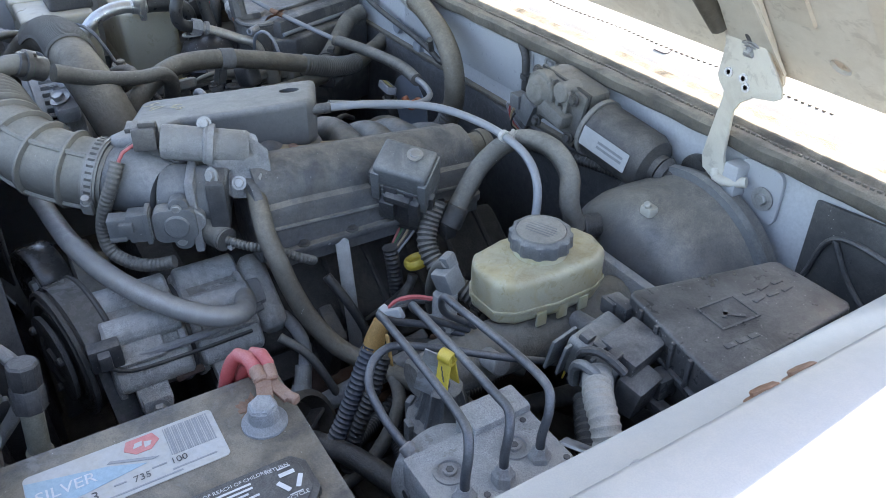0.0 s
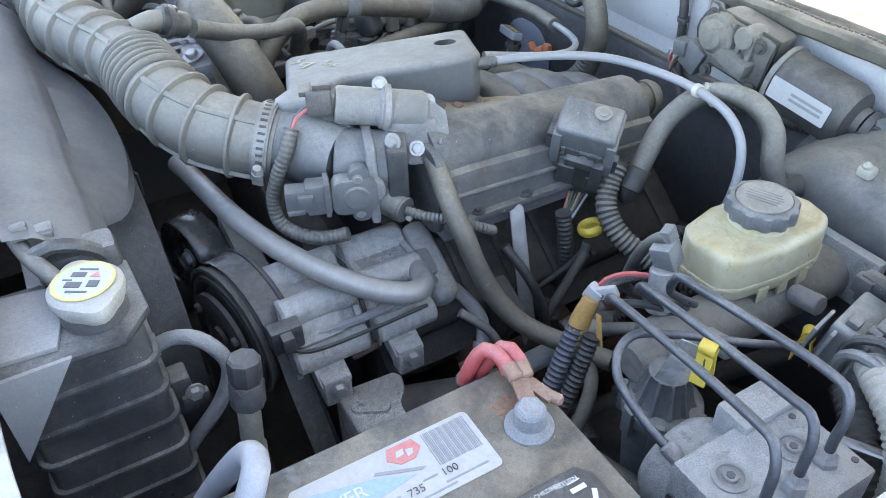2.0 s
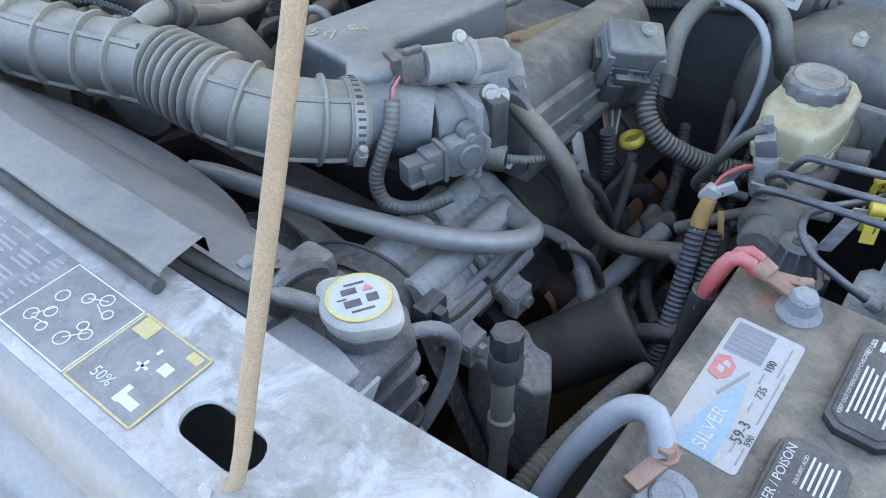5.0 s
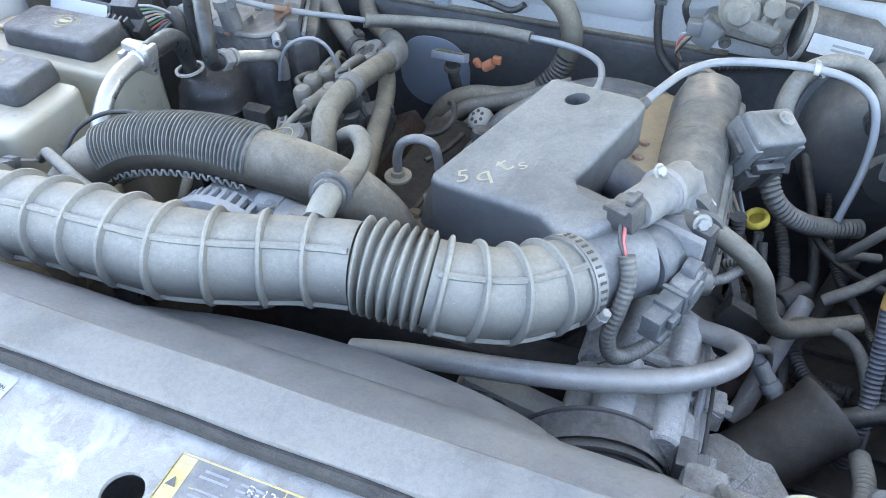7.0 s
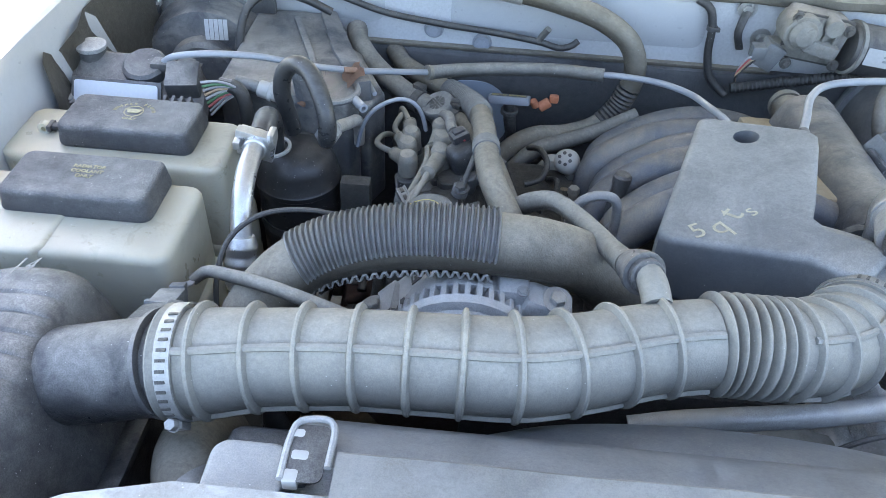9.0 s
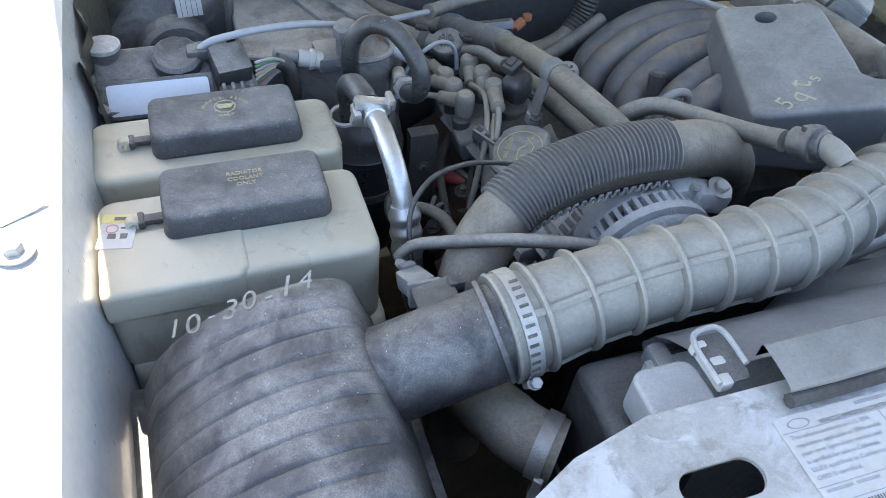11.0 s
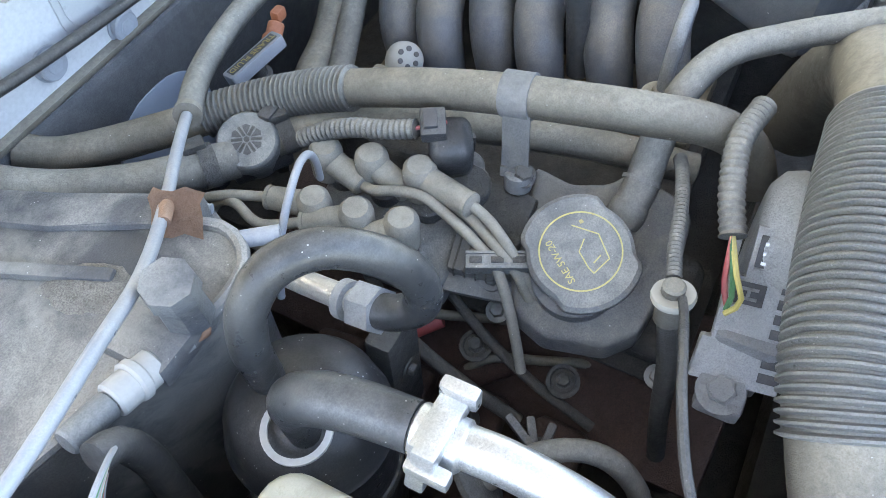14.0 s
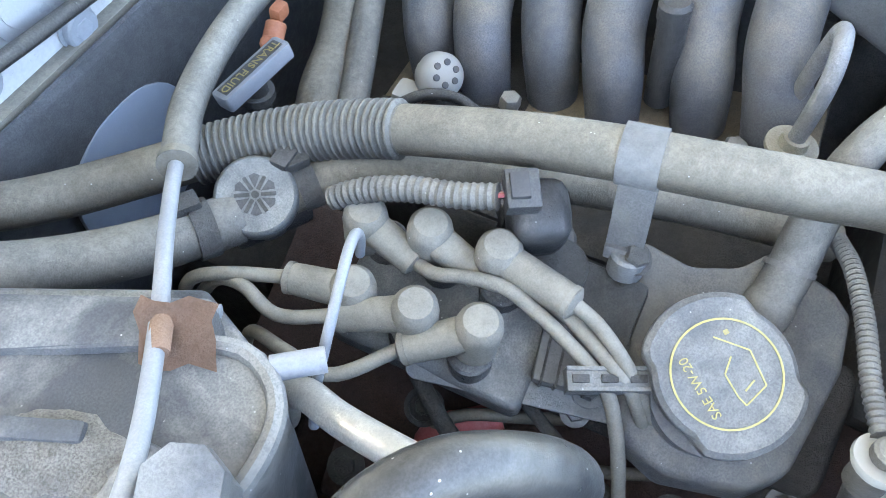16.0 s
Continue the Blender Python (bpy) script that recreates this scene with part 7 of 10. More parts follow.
part("conduit", loom([(0.262, -0.112, 0.998), (0.268, -0.122, 0.98), (0.266, -0.134, 0.955), (0.262, -0.142, 0.925), (0.268, -0.140, 0.902), (0.280, -0.125, 0.889), (0.295, -0.105, 0.887), (0.308, -0.085, 0.893)], 0.0076, 12, 0.005, 0.0007), M["rubber"], hr)
tps = thing("throttle_position_sensor", "grey plastic throttle position sensor with two screws", "sensor", (0.31, -0.08, 0.915))
tm_ = frame3((0.35, 0.94, 0), (0, 0, 1), (0.3155, -0.077, 0.943))
part("body", on(join(prism(rounded(0.044, 0.038, 0.010, 5), -0.010, 0.009, 0.003), prism(rounded(0.020, 0.060, 0.009, 5, 0.006, 0), -0.008, 0.006, 0.002), cyl(0.013, (0.002, 0, 0.006), (0.002, 0, 0.0115), 24)), tm_), M["plastic_grey"], tps)
part("plug", on(join(box(0.024, 0.032, 0.020, (-0.034, 0.002, 0.001), 0.003), box(0.005, 0.036, 0.024, (-0.026, 0.002, 0.001), 0.001), box(0.022, 0.024, 0.018, (-0.054, 0.002, 0.001), 0.002), box(0.014, 0.010, 0.006, (-0.046, 0.006, 0.013), 0.001), box(0.016, 0.004, 0.022, (-0.056, -0.008, 0.002), 0.001)), tm_), M["plastic_grey"], tps)
for dy in (-0.019, 0.019):
    part("screw", on(hexbolt((0.004, dy, 0.006), (0, 0, 1), 0.0045, 0.003, 1.2), tm_), M["steel"], tps)
ve = thing("vacuum_elbow", "grey rubber vacuum elbow with ribbed tube", "hose", (0.325, -0.03, 0.90))
part("elbow", tube([(0.300, -0.054, 0.940), (0.306, -0.046, 0.927), (0.318, -0.040, 0.920), (0.335, -0.033, 0.918)], [0.0165, 0.0170, 0.0150, 0.0125], 18, 0.004), M["rubber"], ve)
part("lip", ring((0.331, -0.0345, 0.918), (0.85, 0.3, -0.05), 0.0118, 0.005, 0.0018), M["rubber"], ve)
part("ribbed_tube", loom([(0.335, -0.033, 0.918), (0.350, -0.018, 0.914), (0.364, 0.008, 0.908), (0.376, 0.030, 0.898), (0.370, 0.046, 0.885), (0.350, 0.05, 0.872)], 0.0055, 10, 0.004, 0.0012), M["rubber"], ve)
part("tie", box(0.006, 0.006, 0.010, (0.338, -0.030, 0.912), 0.001, turn(0, 20, 30)), M["white_plastic"], ve)

# Intake resonator box and its snout.
rb = thing("intake_resonator", "smooth matte grey plastic intake box with a hole and scrawled marks", "intake box", (0.15, 0.03, 0.90))
ob_ = bmesh.new()
pts = [(0.118, 0.158), (0.124, 0.165), (0.226, 0.122), (0.234, 0.108), (0.230, 0.088), (0.205, 0.000), (0.196, -0.026), (0.205, -0.045), (0.236, -0.063), (0.246, -0.085), (0.222, -0.112), (0.200, -0.108), (0.178, -0.085), (0.153, -0.077), (0.062, -0.046), (0.053, -0.038), (0.052, -0.030)]


def rtop(x, y):
    return 0.968 + 0.0 * y + 0.200 * max(0.0, min(1.0, (x - 0.05) / 0.19)) * 0.19 + 0.004


lo, hi = [], []
for x, y in pts:
    lo.append(ob_.verts.new((x, y, (0.895 if y < 0 else 0.935) if x < 0.20 else 0.95)))
    hi.append(ob_.verts.new((x, y, rtop(x, y))))
ob_.faces.new(hi)
ob_.faces.new(lo[::-1])
for i in range(len(pts)):
    j = (i + 1) % len(pts)
    ob_.faces.new((lo[i], lo[j], hi[j], hi[i]))
bmesh.ops.recalc_face_normals(ob_, faces=ob_.faces[:])
soften(ob_, 0.011, 5, 50)
top_f = max((f for f in ob_.faces if f.normal.z > 0.9), key=lambda f: f.calc_area())
rim_e = list(top_f.edges)
pc = top_f.verts[:]
nrm, org = top_f.normal.copy(), top_f.verts[0].co.copy()
ob_.faces.remove(top_f)
hv_ = []
for k in range(28):
    a = 2 * math.pi * k / 28
    x, y = 0.161 + 0.0135 * math.cos(a), 0.115 + 0.0125 * math.sin(a)
    hv_.append(ob_.verts.new((x, y, org.z - (nrm.x * (x - org.x) + nrm.y * (y - org.y)) / nrm.z)))
hole_e = [ob_.edges.new((hv_[k], hv_[(k + 1) % 28])) for k in range(28)]
bmesh.ops.triangle_fill(ob_, use_beauty=True, use_dissolve=False, edges=rim_e + hole_e)
low_ = [ob_.verts.new(v_.co + V(0, 0, -0.022)) for v_ in hv_]
for k in range(28):
    ob_.faces.new((hv_[k], hv_[(k + 1) % 28], low_[(k + 1) % 28], low_[k]))
ob_.faces.new(low_)
part("shell", ob_, M["cover"], rb)
part("shoulder", tube([(0.165, -0.035, 0.955), (0.195, -0.045, 0.960), (0.230, -0.062, 0.962), (0.254, -0.074, 0.960)], [0.036, 0.037, 0.038, 0.034], 28, 0.004), M["cover"], rb)
part("snout", tube([(0.222, -0.119, 0.965), (0.238, -0.097, 0.962), (0.254, -0.084, 0.960), (0.272, -0.070, 0.957)], [0.0345, 0.0365, 0.0355, 0.031], 28, 0.004), M["cover"], rb)
hz = rtop(0.161, 0.115)
part("hole_floor", lathe([(0, 0), (0.0120, 0), (0.0120, 0.001), (0, 0.001)], 24, (0.161, 0.115, hz - 0.0195)), M["plastic_black"], rb)
mk = frame3((0.88, 0.46, 0.176), (-0.46, 0.88, -0.092), (0.113, -0.026, rtop(0.113, 0) + 0.0009))
scr_m = surface("tan_paint_marker", (0.40, 0.355, 0.25), 0.65, dust_sky=0.3, grain=0.4, bump=0.1, dustcol=(0.27, 0.26, 0.23))
for ch, x, y, size, rz in (("5", -0.029, 0.001, 0.030, -6), ("q", -0.009, -0.004, 0.034, 4), ("t", 0.012, 0.006, 0.040, 24), ("s", 0.030, -0.001, 0.026, 10)):
    part("scrawl", on(lettering(ch, size, Matrix.Translation((x, y, 0)) @ turn(0, 0, rz), 0.0001), mk), scr_m, rb, "scrawled tan paint marker stroke")

# Upper intake: plenum and six runners.
ple = thing("intake_plenum", "dusty grey intake plenum with curved runners", "intake manifold", (0.2, 0.15, 0.82))
def plenum_shell(grow, y0, y1, prof):
    bm = bmesh.new()
    rows = []
    for k in range(9):
        y = y0 + (y1 - y0) * k / 8
        sag = 0.085 * max(0.0, y - 0.05)
        rows.append([bm.verts.new((0.292 + (x - 0.292) * grow, y, z - sag * (z - 0.85) / 0.12)) for x, z in prof])
    n_ = len(prof)
    for a, b in zip(rows, rows[1:]):
        for q_ in range(n_):
            bm.faces.new((a[q_], a[(q_ + 1) % n_], b[(q_ + 1) % n_], b[q_]))
    bm.faces.new(rows[0])
    bm.faces.new(rows[-1])
    return bm


plen_m = surface("grimy_plenum_plastic", (0.075, 0.079, 0.086), 0.36, dust_sky=0.6, dustcol=(0.31, 0.285, 0.24), bump=0.2, specks=0.7, cloud=0.7, stain=(0.055, 0.05, 0.043))
PROF = [(0.248, 0.862), (0.336, 0.862), (0.337, 0.930), (0.335, 0.938), (0.329, 0.942), (0.328, 0.950), (0.322, 0.966), (0.309, 0.977), (0.292, 0.981), (0.275, 0.977), (0.262, 0.966), (0.256, 0.950), (0.250, 0.93)]
part("plenum", plenum_shell(1.0, 0.010, 0.285, PROF), plen_m, ple)
part("side_ridge", tube([(0.3375, 0.014, 0.915), (0.3375, 0.15, 0.908), (0.337, 0.282, 0.900)], 0.0028, 8), plen_m, ple)
part("end_cap", on(prism(rounded(0.092, 0.10, 0.020, 4, 0.292, 0.918), 0, 0.010, 0.003), Matrix.Translation((0, 0.012, 0)) @ turn(90)), plen_m, ple)
part("parting_flange", on(prism(rounded(0.104, 0.282, 0.012, 4, 0.293, 0.148), 0.878, 0.887, 0.002), Matrix()), plen_m, ple)
for y in (0.05, 0.11, 0.17, 0.23):
    part("flange_bolt", hexbolt((0.338, y, 0.887), (0, 0, 1), 0.005, 0.005, 1.5), M["steel_dark"], ple)

part("rear_stub", join(tube([(0.284, 0.27, 0.915), (0.282, 0.30, 0.917), (0.279, 0.335, 0.917)], 0.019, 18, 0.006), ring((0.280, 0.325, 0.917), (0, 1, 0), 0.019, 0.008, 0.003)), M["rubber_brown"], ple)
for k, y in enumerate((0.043, 0.094, 0.152, 0.203, 0.252, 0.302)):
    z0, zc, xo = 0.852 - 0.20 * (y - 0.045), 0.912 - 0.25 * (y - 0.09), 0.014 * (k % 2)
    part("runner", tube([(0.278, y + 0.008, zc + 0.004), (0.225, y + 0.018, zc + 0.018), (0.165, y + 0.026, zc + 0.017), (0.105 + xo, y + 0.029, zc + 0.002), (0.058 + xo, y + 0.024, zc * 0.55 + z0 * 0.45 + 0.003), (0.032 + xo, y + 0.012, z0 + 0.018), (0.024 + xo, y + 0.003, z0 - 0.012), (0.022 + xo, y, z0 - 0.025)], [0.0200, 0.0220, 0.0228, 0.0228, 0.0226, 0.0218, 0.0200, 0.0190], 24, 0.005, 1.0), M["runner"], ple)
    part("gasket_ring", lathe([(0.018, 0), (0.0245, 0), (0.0245, 0.004), (0.018, 0.004), (0.018, 0)], 28, (0.023 + xo, y, z0 - 0.024), (-0.1, 0.2, 1)), M["rubber_dark"], ple)
flange_m = surface("dusty_flange", (0.17, 0.15, 0.12), 0.7, dust_sky=0.8, dustcol=(0.38, 0.30, 0.20), bump=0.6, rust=0.15, cloud=0.6)
part("runner_flange", on(join(box(0.094, 0.325, 0.014, (0, 0, 0), 0.004), *[box(0.016, 0.014, 0.020, (-0.040, -0.13 + 0.052 * k, 0.004), 0.004) for k in range(6)]), Matrix.Translation((0.034, 0.172, 0.802)) @ turn(-11.3)), flange_m, ple)
part("runner_bridge", on(box(0.047, 0.25, 0.026, (0, 0, 0), 0.008), Matrix.Translation((0.238, 0.180, 0.922)) @ turn(-12)), surface("tan_dust_casting", (0.30, 0.25, 0.18), 0.6, dust_sky=0.6, dustcol=(0.42, 0.33, 0.21), bump=0.3), ple)
for y in (0.085, 0.125):
    part("flange_bolt", hexbolt((0.238, y, 0.953 - 0.21 * (y - 0.085)), (0, 0.2, 1), 0.006, 0.006, 1.6), M["copper"], ple)
part("stud", join(cyl(0.0105, (0.040, 0.128, 0.830), (0.044, 0.138, 0.902), 16), lathe([(0, 0), (0.0115, 0), (0.0115, 0.010), (0.009, 0.013), (0, 0.013)], 16, (0.044, 0.138, 0.900), (0.05, 0.13, 1))), M["plastic_black"], ple)
for y, z in ((0.068, 0.838), (0.228, 0.806), (0.280, 0.796)):
    part("stud", join(cyl(0.0065, (0.004, y, z - 0.02), (0.004, y, z + 0.006), 14), lathe([(0, 0), (0.0085, 0), (0.0085, 0.008), (0.007, 0.010), (0, 0.010)], 6, (0.004, y, z + 0.004))), M["steel"], ple)
part("gasket_edge", tube([(-0.008, 0.018, 0.842), (-0.012, 0.10, 0.828), (-0.010, 0.18, 0.812), (-0.012, 0.25, 0.797), (-0.008, 0.33, 0.780)], 0.0032, 8), M["rubber_dark"], ple)
lp = thing("vapour_loop_pipe", "pale looped metal pipe on the intake", "pipe", (0.0, 0.045, 0.88))
part("loop", tube([(-0.024, 0.043, 0.896), (-0.023, 0.043, 0.922), (-0.016, 0.043, 0.940), (0.002, 0.044, 0.950), (0.020, 0.045, 0.946), (0.026, 0.046, 0.926), (0.027, 0.047, 0.89), (0.026, 0.048, 0.84)], 0.0055, 12, 0.004), M["alu"], lp)
part("base_disc", lathe([(0, 0), (0.016, 0), (0.016, 0.003), (0.009, 0.004), (0.008, 0.010), (0, 0.010)], 26, (-0.024, 0.043, 0.890)), surface("stained_disc", (0.36, 0.33, 0.26), 0.55, dust_sky=0.4, metal=0.3, rust=0.2), lp)

# Intake air hose with ribs and bellows.
HOSE = [(-0.368, -0.2625, 0.987), (-0.326, -0.261, 0.993), (-0.277, -0.258, 1.001), (-0.21, -0.257, 1.009), (-0.15, -0.257, 1.012), (-0.085, -0.253, 1.011), (-0.035, -0.238, 1.008), (0.012, -0.220, 1.006), (0.064, -0.208, 1.006), (0.105, -0.203, 1.001), (0.143, -0.194, 0.993), (0.180, -0.172, 0.980), (0.206, -0.142, 0.970), (0.2255, -0.114, 0.963)]
HRAD = [0.0425, 0.041, 0.0372, 0.036, 0.0365, 0.0375, 0.0365, 0.0355, 0.0355, 0.036, 0.038, 0.0385, 0.038, 0.037]
hp, hk = smooth_path(HOSE, 0.0008)
hr_ = [float(np.interp(k * (len(HOSE) - 1), range(len(HOSE)), HRAD)) for k in hk]
hd = [0.0]
for a, b in zip(hp, hp[1:]):
    hd.append(hd[-1] + (b - a).length)
ih = thing("intake_air_hose", "large ribbed dusty grey rubber intake air hose", "intake hose", (-0.06, -0.24, 0.95))


def hose_at(x):
    i = min(range(len(hp)), key=lambda j: abs(hp[j].x - x))
    return i, hp[i], (hp[min(i + 4, len(hp) - 1)] - hp[max(i - 4, 0)]).normalized(), hr_[i]


i_s = hose_at(-0.352)[0]
i0, i1 = hose_at(0.060)[0], hose_at(0.120)[0]
part("tube", sweep(hp[i_s:i0 + 1:6] + [hp[i0]], hr_[i_s:i0 + 1:6] + [hr_[i0]], 40), M["hose_grey"], ih)
bl = hd[i1] - hd[i0]
rad_b = [hr_[i] + 0.0098 * (0.5 - 0.5 * math.cos(2 * math.pi * 7 * (hd[i] - hd[i0]) / bl)) ** 0.75 - 0.0035 for i in range(i0, i1 + 1)]
part("bellows", sweep(hp[i0:i1 + 1], rad_b, 40), M["hose_grey"], ih)
part("elbow", sweep(hp[i1::6], hr_[i1::6], 40), M["hose_grey"], ih)
for x in [-0.322 + 0.0385 * k for k in range(10)] + [0.129, 0.153, 0.178, 0.201]:
    i, p, t, r = hose_at(x)
    part("rib", lathe([(r - 0.002, -0.0042), (r + 0.0008, -0.0030), (r + 0.0048, -0.0016), (r + 0.0054, 0.0), (r + 0.0048, 0.0016), (r + 0.0008, 0.0030), (r - 0.002, 0.0042)], 48, p, t), M["hose_grey"], ih)
for up_part, side_part in ((0.86, 0.51), (-0.62, 0.78)):
    for lo_i, hi_i in ((i_s + 24, i0), (i1 + 6, len(hp) - 20)):
        seam = []
        for i in range(lo_i, hi_i, 10):
            t = (hp[i + 4] - hp[i - 4]).normalized()
            side = t.cross(V(0, 0, 1)).normalized()
            seam.append(hp[i] + (side.cross(t) * up_part + side * side_part) * (hr_[i] + 0.0008))
        part("seam", sweep(seam, [0.0032] * len(seam), 6), M["hose_grey"], ih)
i, p, t, r = hose_at(-0.340)
clip_band(ih, hose_at(-0.339)[1], t, 0.0442, "clamp", 0.012, (0.05, -0.80, -0.50))
p, t = hp[-18], (hp[-1] - hp[-24]).normalized()
part("cuff", lathe([(0.036, -0.008), (0.0405, -0.008), (0.0405, 0.008), (0.036, 0.008)], 40, p, t), M["hose_grey"], ih)
clip_band(ih, p, t, 0.0407, "clamp", 0.011, (0.75, -0.55, -0.35))
i, p, t, r = hose_at(-0.343)
part("cuff", lathe([(0.040, -0.008), (0.0440, -0.008), (0.0455, -0.006), (0.0440, -0.004), (0.0440, 0.012), (0.040, 0.012)], 40, hose_at(-0.344)[1], t), M["hose_grey"], ih)
part("breather_stub", tube([(0.018, -0.196, 1.030), (0.016, -0.176, 1.034), (0.012, -0.155, 1.030)], 0.012, 14, 0.005), M["hose_grey"], ih)
br = thing("breather_hose", "rubber breather hose with quick-release coupling to the intake hose", "hose", (0.0, -0.08, 0.95))
part("hose", tube([(0.004, -0.130, 1.012), (-0.004, -0.098, 0.998), (-0.014, -0.06, 0.985), (-0.030, -0.022, 0.974), (-0.052, 0.008, 0.966), (-0.078, 0.024, 0.945), (-0.100, 0.028, 0.918), (-0.120, 0.028, 0.895), (-0.132, 0.030, 0.884)], [0.0115, 0.0105, 0.0095, 0.0095, 0.010, 0.011, 0.012, 0.0125, 0.0125], 16), M["rubber"], br)
part("end_bulb", join(lathe([(0, -0.012), (0.009, -0.010), (0.0135, -0.003), (0.0140, 0.004), (0.0125, 0.012), (0, 0.013)], 20, (-0.133, 0.030, 0.884), (-0.75, 0.1, -0.65)), ring((-0.117, 0.0285, 0.898), (-0.8, 0.0, -0.6), 0.0125, 0.003, 0.0014)), M["rubber"], br)
part("coupling", join(cyl(0.015, (0.014, -0.168, 1.034), (0.006, -0.138, 1.018), 18), ring((0.011, -0.158, 1.029), (-0.26, 0.9, -0.4), 0.0148, 0.006, 0.004), box(0.012, 0.014, 0.008, (0.008, -0.150, 1.040), 0.002, turn(-20))), M["plastic"], br, "ridged dark coupling")
part("band", ring((0.0105, -0.155, 1.027), (-0.26, 0.9, -0.4), 0.0150, 0.0022, 0.0006), M["wire_green"], br)

# Coolant hose at the throttle and the long vacuum hose.
h1 = thing("purge_hose", "long dusty brown-grey rubber hose hanging in front of the engine", "hose", (0.40, 0.03, 0.77))
part("hose", tube([(0.296, 0.010, 0.962), (0.306, 0.012, 0.955), (0.335, 0.006, 0.945), (0.364, 0.001, 0.930), (0.384, 0.004, 0.905), (0.395, 0.012, 0.870), (0.408, 0.026, 0.832), (0.428, 0.046, 0.802), (0.458, 0.074, 0.786), (0.51, 0.10, 0.788)], 0.0105, 14), M["rubber_brown"], h1)
part("clamp", join(ring((0.309, 0.0115, 0.954), (0.9, -0.1, -0.35), 0.0105, 0.007, 0.002), tube([(0.316, 0.014, 0.968), (0.320, 0.018, 0.976), (0.324, 0.014, 0.972)], 0.0012, 6), box(0.006, 0.012, 0.003, (0.322, 0.008, 0.958), 0.001)), M["steel"], h1)

# Relay box on its bracket.
rl = thing("relay_box", "dusty grey relay connector box clipped to a bracket", "relay box", (0.355, 0.148, 0.87))
rm = frame3((0.725, 0.631, -0.142), (-0.547, 0.712, 0.371), (0.349, 0.176, 0.930))
part("hood", on(join(box(0.062, 0.046, 0.030, (0.0, 0.0, 0.036), 0.006, None, 3), box(0.056, 0.040, 0.030, (0, 0.0, 0.012), 0.003)), rm), M["plastic_grey"], rl)
parts("side_rail", [on(box(0.010, 0.050, 0.046, (x, 0, 0.018), 0.002), rm) for x in (0.028, -0.028)], M["plastic_grey"], rl)
parts("bar", [on(box(0.044, 0.0025, 0.004, (0, -0.0215, 0.002 + 0.0085 * k), 0.0006), rm) for k in range(3)], M["plastic_grey"], rl)
part("connector", on(join(box(0.060, 0.046, 0.044, (0, 0, -0.024), 0.004), box(0.068, 0.030, 0.012, (0, 0, -0.004), 0.002), box(0.018, 0.012, 0.030, (-0.012, -0.027, -0.012), 0.002), box(0.012, 0.010, 0.040, (0.020, -0.026, -0.008), 0.002), box(0.030, 0.008, 0.010, (0.0, -0.028, 0.010), 0.001)), rm), M["plastic"], rl)
# Black blocks paint the dark of the windows.
part("window", on(box(0.016, 0.004, 0.014, (-0.010, -0.0225, 0.016), 0.001), rm), M["ink"], rl)
part("window", on(box(0.010, 0.004, 0.012, (0.012, -0.0225, 0.014), 0.001), rm), M["ink"], rl)
part("window", on(box(0.012, 0.003, 0.018, (0.016, -0.0245, -0.026), 0.001), rm), M["ink"], rl)
part("latch", on(join(box(0.012, 0.008, 0.050, (-0.034, -0.012, -0.004), 0.002), box(0.008, 0.030, 0.010, (-0.036, 0.0, 0.022), 0.002)), rm), M["plastic"], rl)
part("latch", on(box(0.008, 0.010, 0.044, (0.034, -0.010, -0.012), 0.002), rm), M["plastic"], rl)
part("skirt", on(box(0.050, 0.038, 0.018, (0, 0, -0.052), 0.003, None, 2, (1.1, 1.1)), rm), M["rubber_dark"], rl)
part("bolt", on(hexbolt((0.010, 0.004, 0.057), (0, 0, 1), 0.006, 0.004, 1.5), rm), M["steel"], rl)
for i, mt in enumerate(("red", "wire_green", "rubber_dark", "wire_tan", "rubber_dark", "wire_grey")):
    part("wire", tube([(0.318 + 0.005 * i, 0.185 + 0.003 * i, 0.890), (0.330 + 0.004 * i, 0.178 + 0.002 * i, 0.872), (0.354 + 0.002 * i, 0.150 + 0.001 * i, 0.855)], 0.0016, 6), M[mt], rl)
rloom = thing("wiring_loom", "black ribbed loom dropping below the relay box", "wiring loom", (0.36, 0.15, 0.74))
part("conduit", loom([(0.357, 0.148, 0.86), (0.360, 0.151, 0.83), (0.359, 0.155, 0.79), (0.35, 0.16, 0.75)], 0.0095, 12, 0.006, 0.0014), M["rubber_dark"], rloom)
rloom2 = thing("wiring_loom", "thick dusty ribbed loom running past the relay box", "wiring loom", (0.42, 0.2, 0.72))
part("conduit", loom([(0.372, 0.205, 0.915), (0.378, 0.190, 0.892), (0.390, 0.180, 0.872), (0.410, 0.182, 0.852), (0.438, 0.198, 0.832), (0.465, 0.218, 0.818), (0.50, 0.24, 0.81)], 0.0125, 14, 0.006, 0.0018), M["rubber"], rloom2)
rbk = thing("relay_bracket", "dark steel bracket carrying the relay box", "bracket", (0.33, 0.1, 0.78))
part("plate", prism([(0.055, 0.852), (0.165, 0.862), (0.165, 0.905), (0.13, 0.898), (0.055, 0.885)], -0.002, 0.002, 0.0008, Matrix.Translation((0.322, 0, 0)) @ frame3((0, 1, 0), (0, 0, 1))), M["steel_dark"], rbk)
part("leg", prism(rounded(0.016, 0.165, 0.006, 4), -0.002, 0.002, 0.0008, frame3((0.35, 0.94, 0.05), (-0.36, 0.05, 0.92), (0.372, 0.087, 0.806))), M["steel"], rbk, "long flat steel strap")
